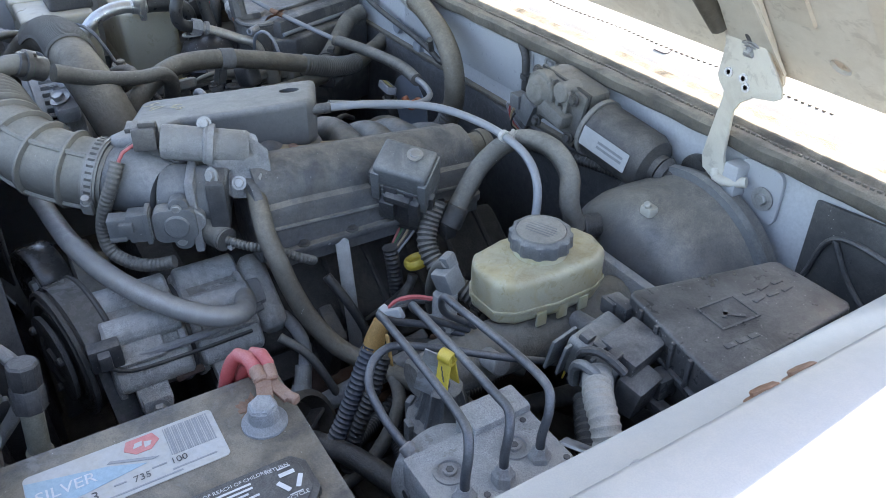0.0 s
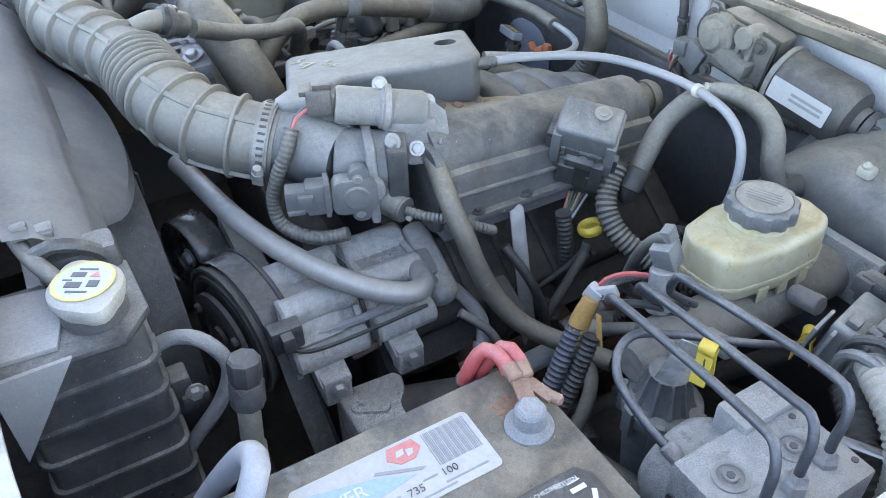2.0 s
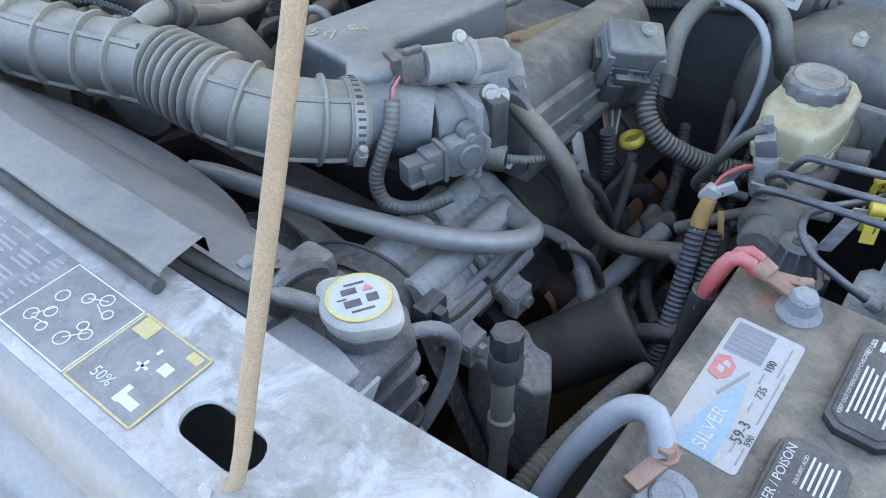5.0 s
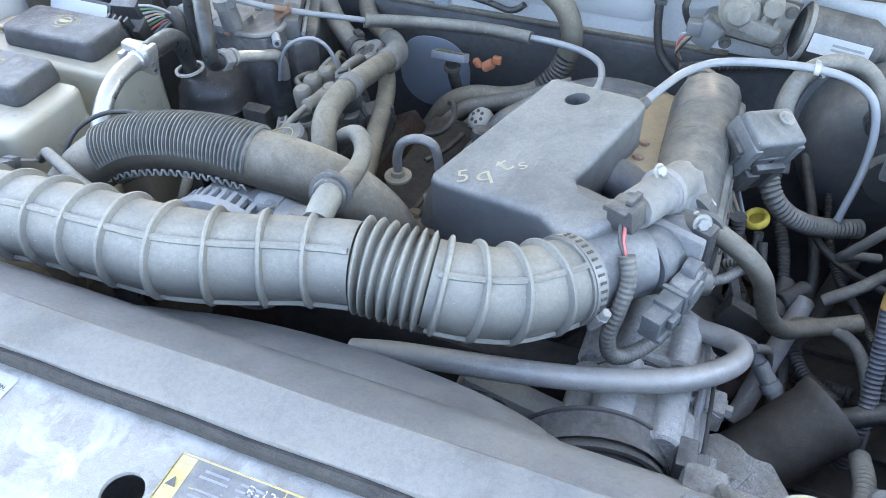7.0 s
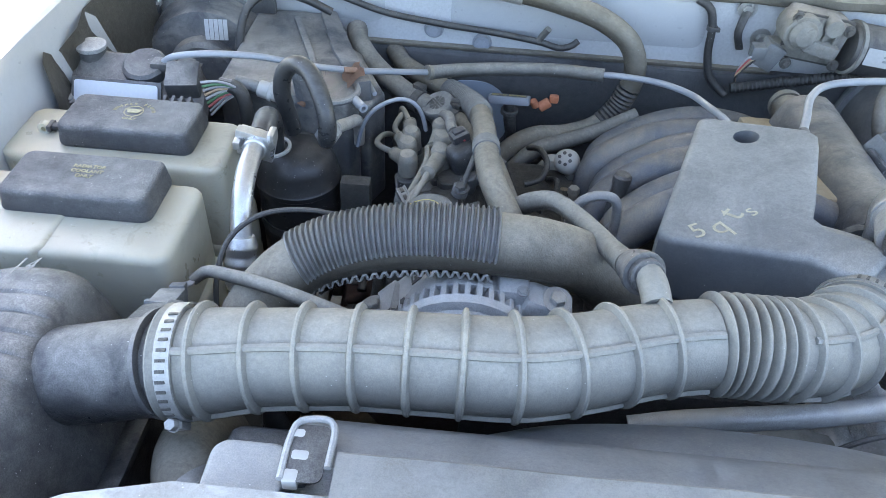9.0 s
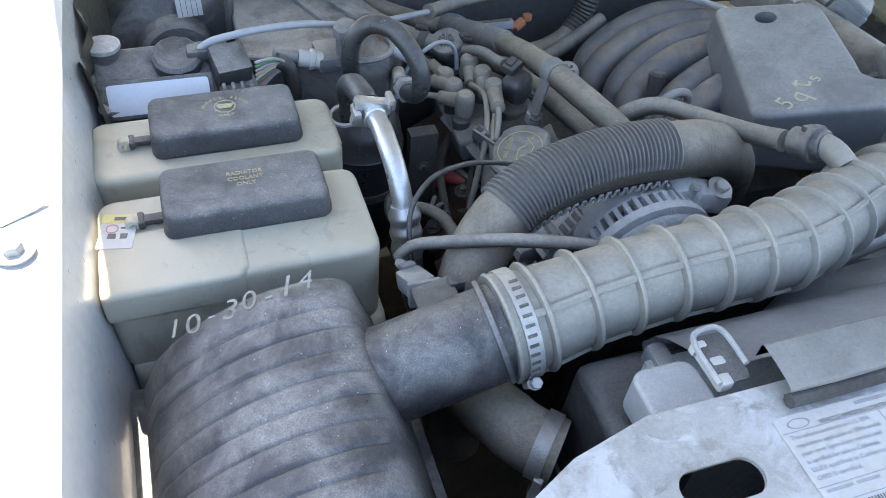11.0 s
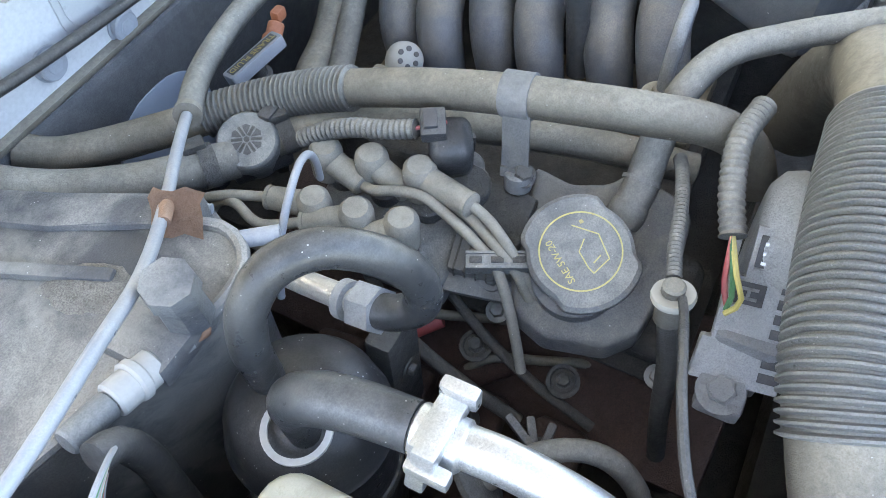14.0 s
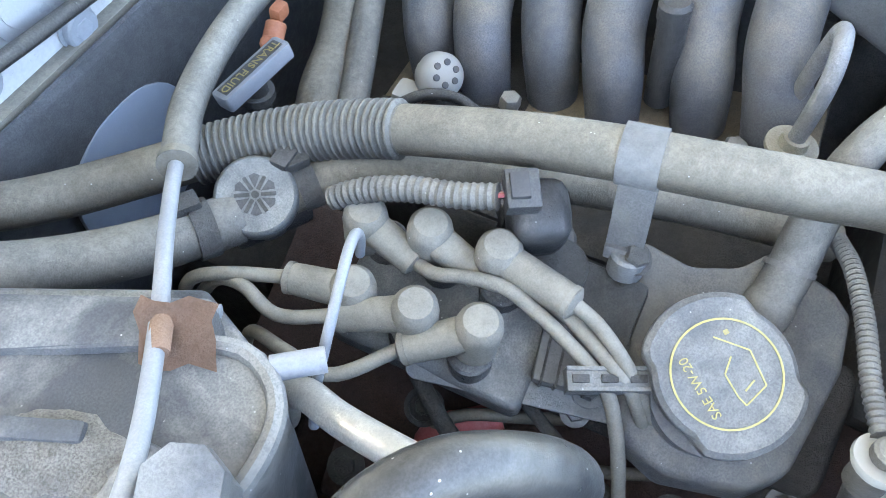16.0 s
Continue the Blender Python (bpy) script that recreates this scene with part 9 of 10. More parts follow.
part("nut", join(lathe([(0, 0), (0.0145, 0), (0.0145, 0.016), (0.012, 0.018), (0, 0.018)], 6, (-0.310, 0.122, 0.944), (0.08, 1, -0.3)), ring((-0.3085, 0.146, 0.937), (0.08, 1, -0.3), 0.006, 0.006, 0.006)), M["alu"], lq, "dull aluminium union nut")
part("liquid_line", tube([(-0.309, 0.138, 0.940), (-0.304, 0.17, 0.927), (-0.298, 0.198, 0.914), (-0.292, 0.218, 0.906), (-0.291, 0.230, 0.892), (-0.293, 0.236, 0.86)], 0.0078, 16, 0.005), surface("pale_aluminium_line", (0.62, 0.60, 0.55), 0.4, dust_sky=0.3, metal=0.6, bump=0.05), lq)
lk = thing("low_pressure_line", "thin grey pipe with rubber grommet beside the tanks", "pipe", (-0.33, -0.02, 0.80))
part("pipe", tube([(-0.335, 0.045, 0.83), (-0.318, 0.030, 0.845), (-0.300, 0.004, 0.850), (-0.292, -0.018, 0.842), (-0.292, -0.04, 0.82), (-0.30, -0.06, 0.77)], 0.0075, 12), M["rubber"], lk)
part("grommet", lathe([(0, 0), (0.024, 0), (0.024, 0.004), (0.014, 0.008), (0, 0.008)], 24, (-0.338, 0.05, 0.828), (0.5, -0.5, 0.5)), M["rubber_dark"], lk)
part("clip", join(*[box(0.03, 0.006, 0.006, (-0.30, 0.02 + 0.008 * k, 0.84), 0.002, turn(0, 0, 30 * k)) for k in range(3)]), M["plastic_black"], lk)
vw = thing("vacuum_tube", "thin black vacuum tube arching over the accumulator pipe", "tube", (-0.32, -0.03, 0.88))
part("tube", tube([(-0.372, -0.128, 0.890), (-0.374, -0.105, 0.925), (-0.366, -0.078, 0.952), (-0.340, -0.055, 0.966), (-0.30, -0.040, 0.965), (-0.262, -0.032, 0.954), (-0.236, -0.027, 0.942), (-0.223, -0.024, 0.934)], 0.0028, 8), M["rubber_dark"], vw)
dt = thing("dipstick_tube", "dusty tube with pale ring stopper near the alternator", "tube", (-0.22, -0.02, 0.80))
part("ring", lathe([(0.007, -0.0025), (0.0125, -0.0025), (0.0133, 0), (0.0125, 0.0025), (0.007, 0.0025)], 28, (-0.219, -0.019, 0.928), (0.15, 0.2, 1)), M["cream"], dt)
part("stopper", join(cyl(0.009, (-0.219, -0.019, 0.925), (-0.221, -0.021, 0.905), 16), cyl(0.007, (-0.219, -0.018, 0.93), (-0.2185, -0.0175, 0.938), 14)), M["rubber_brown"], dt)
part("tube", tube([(-0.221, -0.021, 0.906), (-0.226, -0.03, 0.87), (-0.23, -0.04, 0.80), (-0.23, -0.05, 0.74)], 0.007, 12), M["steel_dark"], dt)
vt = thing("vacuum_tube", "thin ribbed grey loom beside the oil filler", "wiring loom", (-0.17, -0.01, 0.86))
part("loom", loom([(-0.093, 0.010, 0.905), (-0.115, 0.004, 0.915), (-0.150, -0.004, 0.922), (-0.185, -0.010, 0.926), (-0.210, -0.016, 0.930)], 0.0050, 10, 0.0035, 0.0009), M["rubber"], vt)

# Upper radiator hose with black ribbed sleeve.
uh = thing("upper_radiator_hose", "thick grey rubber radiator hose in a black ribbed sleeve", "radiator hose", (-0.18, -0.1, 0.75))
UH = [(-0.352, -0.215, 0.74), (-0.348, -0.195, 0.82), (-0.342, -0.172, 0.882), (-0.325, -0.145, 0.926), (-0.298, -0.123, 0.955), (-0.262, -0.108, 0.974), (-0.21, -0.099, 0.987), (-0.155, -0.095, 0.992), (-0.103, -0.094, 0.990), (-0.065, -0.090, 0.984), (-0.028, -0.083, 0.968), (0.000, -0.075, 0.942), (0.016, -0.066, 0.91), (0.024, -0.055, 0.86)]
part("hose", tube(UH, 0.0295, 32, 0.008), M["rubber_brown"], uh)
slp, slk = smooth_path(UH, 0.00115)
k0, k1 = 4.4 / 13, 7.9 / 13
sel = [(p, k) for p, k in zip(slp, slk) if k0 <= k <= k1]
def open_sleeve(path, radii, a0, a1, n, th):
    """A split sleeve that wraps only from angle a0 to a1 round the path."""
    bm = bmesh.new()
    rows = []
    for i, p_ in enumerate(path):
        t_ = (path[min(i + 1, len(path) - 1)] - path[max(i - 1, 0)]).normalized()
        sd = t_.cross(V(0, 0, 1)).normalized()
        up_ = sd.cross(t_)
        share = i / (len(path) - 1)
        zz = 0.035 * (1 if i % 4 < 2 else -1)
        lo_a = radians(a0) + 0.30 * math.sin(math.pi * share) * 0.3
        hi_a = radians(a1) + zz
        rows.append([bm.verts.new(p_ + (sd * math.cos(lo_a + (hi_a - lo_a) * k / n) + up_ * math.sin(lo_a + (hi_a - lo_a) * k / n)) * radii[i]) for k in range(n + 1)])
    for a, b in zip(rows, rows[1:]):
        for k in range(n):
            bm.faces.new((a[k], a[k + 1], b[k + 1], b[k]))
    bmesh.ops.solidify(bm, geom=bm.faces[:], thickness=-th)
    return bm


sleeve_m = surface("ribbed_sleeve_plastic", (0.25, 0.25, 0.24), 0.34, dust_sky=0.5, dustcol=(0.36, 0.355, 0.335), cloud=0.4, specks=0.4, bump=0.1)
edge = []
for i, (p, k) in enumerate(sel[::2]):
    edge.append(p + V(0.0, -0.0270, -0.0190 + 0.0030 * (1 if i % 4 < 2 else -1)))
part("sleeve", open_sleeve([p for p, _ in sel], [0.0306 + (0.0, 0.0030, 0.0030, 0.0)[i % 4] for i in range(len(sel))], 8, 322, 44, 0.0012), sleeve_m, uh, "black ribbed protective sleeve, split along its front")
part("sleeve_edge", sweep(edge, [0.0014] * len(edge), 6), sleeve_m, uh)
lh = thing("lower_radiator_hose", "dusty black radiator hose with spring clamp", "radiator hose", (-0.31, -0.30, 0.80))
part("hose", tube([(-0.315, -0.335, 0.905), (-0.335, -0.315, 0.905), (-0.348, -0.28, 0.895), (-0.350, -0.235, 0.86), (-0.350, -0.21, 0.80), (-0.352, -0.21, 0.74)], 0.028, 28), M["rubber_brown"], lh)
part("spring_clamp", join(ring((-0.324, -0.326, 0.905), (-0.7, 0.7, 0.0), 0.0285, 0.013, 0.0015), box(0.012, 0.008, 0.03, (-0.338, -0.350, 0.888), 0.002, turn(0, 0, 45)), box(0.016, 0.01, 0.006, (-0.340, -0.352, 0.872), 0.001, turn(0, 0, 45))), M["steel"], lh)

# Alternator.
al = thing("alternator", "oxidised aluminium alternator with slotted end housing", "alternator", (-0.13, -0.12, 0.80))
AC = V(-0.130, -0.105, 0.900)
al_m = surface("weathered_alternator_casting", (0.47, 0.48, 0.49), 0.6, dust_sky=0.5, metal=0.12, dustcol=(0.50, 0.49, 0.46), bump=0.8, grain=0.25)
part("drum", lathe([(0, 0), (0.034, 0), (0.044, 0.006), (0.048, 0.016), (0.048, 0.046), (0.062, 0.052), (0.062, 0.073), (0.067, 0.0745), (0.067, 0.0765), (0.050, 0.077), (0.050, 0.1005), (0.067, 0.101), (0.066, 0.106), (0.060, 0.112), (0.03, 0.116), (0, 0.116)], 44, AC + V(0, 0.055, 0), (0, -1, 0)), al_m, al)
fins = []
for k in range(19):
    a = radians(8 + 164 * k / 18)
    d = V(math.cos(a), 0, math.sin(a))
    fins.append(box(0.024, 0.027, 0.0054, AC + d * 0.058 + V(0, -0.034, 0), 0.0014, frame3(d, (0, 1, 0))))
for f in fins:
    part("fin", f, al_m, al)
# A black ring between the fins stands in for the shade in the slots.
part("inner_drum", lathe([(0.050, 0.0), (0.0515, 0.0), (0.0515, 0.022), (0.050, 0.022), (0.050, 0.0)], 40, AC + V(0, -0.023, 0), (0, -1, 0)), M["foam"], al, "black ring that paints the shade between the fins")
part("end_ring", lathe([(0.066, 0.0), (0.0735, 0.0), (0.0735, 0.010), (0.066, 0.012)], 44, AC + V(0, -0.04, 0), (0, -1, 0)), al_m, al)
part("lug", join(box(0.046, 0.030, 0.026, (-0.057, -0.122, 0.944), 0.007, turn(0, 18)), box(0.03, 0.04, 0.03, (-0.088, -0.11, 0.95), 0.008)), al_m, al)
part("bolt", hexbolt((-0.048, -0.127, 0.957), (0.1, -0.3, 1), 0.008, 0.008, 1.7), M["steel"], al)
part("screw", hexbolt((-0.080, -0.128, 0.9655), (0, -0.2, 1), 0.0045, 0.003, 1.3), M["alu"], al)
part("regulator", box(0.030, 0.040, 0.060, (-0.192, -0.070, 0.858), 0.005), M["alu"], al, "grey voltage regulator block")
rgm = frame3((0.67, 0.12, 0.73), (-0.10, 0.99, 0.0), (-0.186, -0.066, 0.897))
rgp = part("regulator_cover", on(join(prism([(-0.050, -0.026), (0.052, -0.026), (0.052, 0.010), (0.020, 0.010), (0.020, 0.020), (-0.022, 0.020), (-0.022, 0.026), (-0.050, 0.028)], -0.007, 0.004, 0.0015), box(0.030, 0.006, 0.010, (0.036, 0.020, -0.002), 0.0015)), rgm), al_m, al, "pale stepped regulator cover")
part("socket", on(join(box(0.014, 0.019, 0.0012, (0.010, 0.006, 0.0044), 0.0003), box(0.020, 0.012, 0.0012, (0.037, 0.001, 0.0044), 0.0003)), rgm), M["ink"], rgp, "black plug socket")
parts("contact", [on(box(0.0022, 0.008, 0.0012, (0.030 + 0.006 * k, 0.000, 0.0052), 0.0002), rgm) for k in range(3)], M["alu_bright"], rgp)
part("socket_pins", on(join(box(0.002, 0.011, 0.0012, (0.007, 0.006, 0.0052)), box(0.002, 0.011, 0.0012, (0.013, 0.006, 0.0052)), box(0.0065, 0.002, 0.0012, (0.010, 0.006, 0.0052))), rgm), M["alu"], rgp)
# Black bars on the cover stand in for shaded vent slots.
parts("vent_slot", [on(box(0.0062, 0.0130, 0.0012, (-0.040 + 0.0095 * k, -0.0185, 0.0044), 0.0004), rgm) for k in range(10)], M["ink"], rgp)
part("ear_bolt", join(box(0.034, 0.03, 0.018, (-0.222, -0.068, 0.853), 0.005), hexbolt((-0.228, -0.066, 0.862), (-0.3, 0, 1), 0.009, 0.008, 1.7)), M["alu"], al)
wl2 = thing("alternator_loom", "taped loom with coloured wires to the alternator", "wiring loom", (-0.15, -0.03, 0.88))
part("loom", loom([(-0.075, -0.028, 0.955), (-0.11, -0.022, 0.955), (-0.145, -0.028, 0.947), (-0.17, -0.038, 0.937)], 0.0085, 12, 0.005, 0.0012), M["rubber"], wl2)
for i, mt in enumerate(("red", "wire_green", "ink_yellow")):
    part("wire", tube([(-0.17, -0.038, 0.937), (-0.180 - 0.006 * i, -0.040 - 0.004 * i, 0.930), (-0.19 - 0.004 * i, -0.044 - 0.006 * i, 0.915), (-0.196 - 0.003 * i, -0.05, 0.905)], 0.0018, 6), M[mt], wl2)

# Evaporator case, blower and firewall pipes.
ev = thing("evaporator_case", "dusty grey evaporator case against the firewall", "evaporator case", (-0.37, 0.34, 0.70))
em_ = surface("dusty_case", (0.075, 0.079, 0.086), 0.38, dust_sky=0.60, dustcol=(0.33, 0.315, 0.285), specks=0.9, bump=0.14, blotch=11.0, cloud=1.0, grit=0.16, patch=((0.21, 0.205, 0.19), 12.0, 0.5))
part("shell", prism([(-0.480, 0.245), (-0.335, 0.211), (-0.305, 0.218), (-0.292, 0.242), (-0.299, 0.268), (-0.335, 0.340), (-0.375, 0.468), (-0.480, 0.468)], 0.70, 0.930, 0.006, None, 3), em_, ev)
part("ledge", prism([(-0.300, 0.256), (-0.281, 0.255), (-0.265, 0.291), (-0.308, 0.380), (-0.335, 0.468), (-0.40, 0.468), (-0.32, 0.30)], 0.74, 0.906, 0.005, None, 3), em_, ev)
part("rim", tube([(-0.476, 0.247, 0.931), (-0.40, 0.229, 0.931), (-0.337, 0.2135, 0.931), (-0.308, 0.220, 0.931), (-0.2945, 0.242, 0.931), (-0.301, 0.268, 0.931), (-0.337, 0.340, 0.931), (-0.376, 0.466, 0.931)], 0.0045, 8), em_, ev)
part("plateau", prism([(-0.279, 0.270), (-0.298, 0.261), (-0.344, 0.342), (-0.388, 0.466), (-0.362, 0.466), (-0.319, 0.356)], 0.88, 0.936, 0.004, None, 2), em_, ev)
part("seam_strip", tube([(-0.276, 0.273, 0.914), (-0.316, 0.358, 0.914), (-0.358, 0.464, 0.914)], 0.0035, 8), M["cable_grey"], ev)
part("rib", on(box(0.010, 0.17, 0.008, (0, 0, 0), 0.003), Matrix.Translation((-0.385, 0.36, 0.932)) @ turn(0, 0, 22)), em_, ev)
part("dust_mound", on(lathe([(0, 0.004), (0.012, 0.0035), (0.024, 0.002), (0.034, -0.001)], 30, (0, 0, 0), (0, 0, 1), lambda i, j: 1 + 0.35 * noise.noise(V(i * 0.4, j, 2))), Matrix.Translation((-0.365, 0.29, 0.930)) @ turn(0, 0, 20) @ Matrix.Scale(0.6, 4, (1, 0, 0))), surface("settled_sand", (0.25, 0.23, 0.20), 0.9, dust_sky=0.2, grain=0.5, bump=1.0, fine=500.0), ev)
part("nub", join(lathe([(0, 0), (0.015, 0), (0.0135, 0.030), (0.016, 0.032), (0.015, 0.044), (0, 0.046)], 8, (-0.356, 0.222, 0.936), (-0.1, -0.1, 1)), box(0.05, 0.05, 0.02, (-0.37, 0.235, 0.93), 0.006)), em_, ev)
part("clip", on(lathe([(0.003, -0.012), (0.006, -0.012), (0.006, 0.012), (0.003, 0.012), (0.003, -0.012)], 14, (-0.288, 0.222, 0.928), (0.6, -0.8, 0)), Matrix()), M["cable_grey"], ev)
wv = thing("vacuum_tube", "thin pale blue vacuum tube arching from the case", "tube", (-0.25, 0.2, 0.85))
part("tube", tube([(-0.292, 0.219, 0.865), (-0.285, 0.219, 0.895), (-0.270, 0.219, 0.922), (-0.247, 0.2235, 0.936), (-0.231, 0.228, 0.937), (-0.217, 0.2325, 0.928), (-0.208, 0.236, 0.910), (-0.203, 0.24, 0.885)], 0.0028, 10), M["cable_grey"], wv)
bw = thing("blower_motor", "dusty black blower motor housing with white sticker", "blower", (-0.56, 0.42, 0.75))
part("housing", lathe([(0, 0), (0.118, 0), (0.118, 0.012), (0.100, 0.016), (0.096, 0.05), (0.088, 0.065), (0.055, 0.072), (0.052, 0.09), (0.045, 0.096), (0, 0.097)], 48, (-0.560, 0.472, 0.845), (0.08, -1, 0.12)), em_, bw)
part("rim", lathe([(0.112, 0), (0.124, 0), (0.124, 0.008), (0.112, 0.008), (0.112, 0)], 48, (-0.559, 0.462, 0.846), (0.08, -1, 0.12)), M["plastic"], bw)
for a in (20, 75, 130, 200, 340):
    part("screw", hexbolt((-0.559 + 0.117 * math.cos(radians(a)), 0.452, 0.846 + 0.117 * math.sin(radians(a))), (0.05, -1, 0.1), 0.006, 0.006, 1.5), M["steel"], bw)
part("sticker", join(*[on(box(0.006, 0.030, 0.0006, (0.0068 * k - 0.016, 0, 0)), frame3((1, 0.1, 0.0), (0.0, 0.25, 0.97), (-0.528, 0.404, 0.921))) for k in range(5)]), M["paper"], bw, "striped white sticker")
part("mount_lug", box(0.04, 0.014, 0.03, (-0.47, 0.452, 0.945), 0.006), M["plastic"], bw)
part("mount_lug", box(0.03, 0.014, 0.03, (-0.645, 0.452, 0.93), 0.006), M["plastic"], bw)
wb = thing("blower_loom", "black loom hooking over the blower motor", "wiring loom", (-0.47, 0.4, 0.86))
part("loom", tube([(-0.482, 0.34, 0.86), (-0.482, 0.36, 0.93), (-0.470, 0.385, 0.972), (-0.44, 0.405, 0.985), (-0.40, 0.415, 0.975), (-0.36, 0.42, 0.955)], 0.006, 10), M["rubber_dark"], wb)
hh = thing("heater_hose", "dusty brown rubber heater hose with ribbed grey sleeve", "heater hose", (-0.15, 0.2, 0.86))
HA = [(-0.275, 0.475, 0.875), (-0.262, 0.452, 0.868), (-0.240, 0.425, 0.868), (-0.203, 0.388, 0.870), (-0.170, 0.350, 0.878), (-0.147, 0.310, 0.889), (-0.136, 0.272, 0.902), (-0.131, 0.231, 0.916), (-0.126, 0.180, 0.931), (-0.123, 0.127, 0.944), (-0.119, 0.082, 0.951), (-0.110, 0.039, 0.952), (-0.090, -0.004, 0.940), (-0.078, -0.028, 0.92), (-0.070, -0.045, 0.88)]
part("hose", tube(HA, 0.0145, 22, 0.007), M["rubber_brown"], hh)
hpth, hks = smooth_path(HA, 0.00115)
sel = [p for p, k in zip(hpth, hks) if 3.6 / 14 <= k <= 6.6 / 14]
part("sleeve", sweep(sel, [0.0148 + (0.0, 0.0027, 0.0027, 0.0)[i % 4] for i in range(len(sel))], 26), M["rubber"], hh, "grey ribbed sleeve")
hb = thing("heater_hose", "dusty brown rubber heater hose through the control valve", "heater hose", (-0.2, 0.3, 0.84))
part("hose", tube([(-0.330, 0.455, 0.915), (-0.322, 0.425, 0.908), (-0.298, 0.395, 0.893), (-0.262, 0.362, 0.880), (-0.228, 0.335, 0.874), (-0.205, 0.320, 0.870)], 0.0155, 20), M["rubber"], hb)
part("hose", tube([(-0.176, 0.303, 0.868), (-0.155, 0.285, 0.872), (-0.135, 0.250, 0.876), (-0.115, 0.20, 0.880), (-0.095, 0.13, 0.88), (-0.075, 0.06, 0.875), (-0.06, 0.0, 0.865)], 0.0125, 18), M["rubber_brown"], hb)
for p_, t_ in (((-0.222, 0.331, 0.8735), (0.7, -0.5, -0.1)), ((-0.166, 0.296, 0.870), (0.7, -0.6, 0.1))):
    part("clamp", join(ring(p_, t_, 0.0158 if p_[0] < -0.2 else 0.0132, 0.012, 0.0016), box(0.018, 0.012, 0.008, (p_[0], p_[1] + 0.008, p_[2] + 0.018), 0.002, turn(0, 0, -35))), M["steel_dark"], hb)
hv = thing("heater_control_valve", "round grey heater control valve with spoked cap", "valve", (-0.19, 0.31, 0.84))
vm_ = Matrix.Translation((-0.1905, 0.3145, 0.874)) @ turn(14, -20)
part("body", on(lathe([(0, -0.03), (0.018, -0.03), (0.021, -0.024), (0.021, -0.006), (0.0235, -0.004), (0.024, 0.0), (0.024, 0.008), (0.0225, 0.011), (0.0215, 0.0118), (0, 0.0118)], 36, (0, 0, 0)), vm_), M["plastic_grey"], hv)
part("spokes", on(join(*[box(0.0085, 0.0022, 0.0006, (0.0075 * math.cos(radians(60 * k)), 0.0075 * math.sin(radians(60 * k)), 0.0122), 0, turn(0, 0, 60 * k)) for k in range(6)], lathe([(0, 0), (0.0022, 0), (0.0022, 0.0006), (0, 0.0006)], 14, (0, 0, 0.0119))), vm_), M["steel_dark"], hv)
parts("wedge", [on(prism([(0.004 * math.cos(a), 0.004 * math.sin(a)), (0.0115 * math.cos(a - 0.28), 0.0115 * math.sin(a - 0.28)), (0.0125 * math.cos(a), 0.0125 * math.sin(a)), (0.0115 * math.cos(a + 0.28), 0.0115 * math.sin(a + 0.28))], 0.0118, 0.0122), vm_) for a in [radians(30 + 60 * k) for k in range(6)]], M["rubber_dark"], hv)
part("bracket", join(box(0.05, 0.03, 0.02, (-0.185, 0.315, 0.856), 0.005, turn(0, 0, -35)), box(0.016, 0.012, 0.018, (-0.168, 0.308, 0.885), 0.003), box(0.012, 0.008, 0.012, (-0.155, 0.302, 0.888), 0.002, turn(0, 20))), M["plastic_black"], hv)

hcl = thing("hose_bracket", "zinc steel P-clamp bracket holding the heater hose", "bracket", (-0.14, 0.11, 0.89))
part("band", ring((-0.1222, 0.121, 0.9453), (0.06, -0.97, 0.155), 0.0147, 0.021, 0.0016, 28), M["zinc_dull"], hcl)
LEG = frame3((0.06, -0.97, 0.12), (-0.011, -0.009, -0.040), (-0.1405, 0.1145, 0.9185))
part("leg", on(join(box(0.020, 0.046, 0.0022, (0, 0, 0), 0.0006), box(0.020, 0.008, 0.006, (0, 0.022, -0.001), 0.001)), LEG), M["zinc_dull"], hcl)
part("rib", on(box(0.004, 0.040, 0.0034, (0.001, -0.002, 0.0018), 0.0012), LEG), M["zinc_dull"], hcl)
part("leg_nut", hexbolt((-0.147, 0.105, 0.896), (-0.2, -0.2, 1), 0.007, 0.008, 1.4), M["steel_dark"], hcl)
part("foot", cyl(0.010, (-0.150, 0.107, 0.885), (-0.147, 0.108, 0.899), 14), M["plastic_grey"], hcl)

# Spark plug wires on the coil pack.
coil = thing("coil_pack", "dusty black ignition coil pack", "coil pack", (-0.20, 0.2, 0.80))
part("block", on(box(0.070, 0.120, 0.035, (0, 0, 0), 0.008, None, 3), Matrix.Translation((-0.196, 0.190, 0.838)) @ turn(0, -14)), M["plastic_grey"], coil)
for k in range(3):
    for x, z in ((-0.178, 0.870), (-0.220, 0.862)):
        part("tower", cyl(0.0125, (x, 0.165 + 0.036 * k, z), (x + 0.003, 0.165 + 0.036 * k, z - 0.035), 16), M["plastic"], coil)
part("bracket", join(on(plate(rounded(0.026, 0.125, 0.006, 4), [[(0.0075 * math.cos(a), 0.024 + 0.0075 * math.sin(a)) for a in np.linspace(0, 5.9, 18)]], -0.004, 0.004), Matrix.Translation((-0.2135, 0.137, 0.843)) @ turn(0, -20, 12)), hexbolt((-0.206, 0.100, 0.848), (-0.2, 0, 1), 0.006, 0.006)), M["plastic_grey"], coil)
part("core", on(box(0.052, 0.034, 0.012, (0, 0, 0), 0.003), Matrix.Translation((-0.190, 0.118, 0.862)) @ turn(0, -14, 10)), M["zinc_dull"], coil, "laminated steel core")
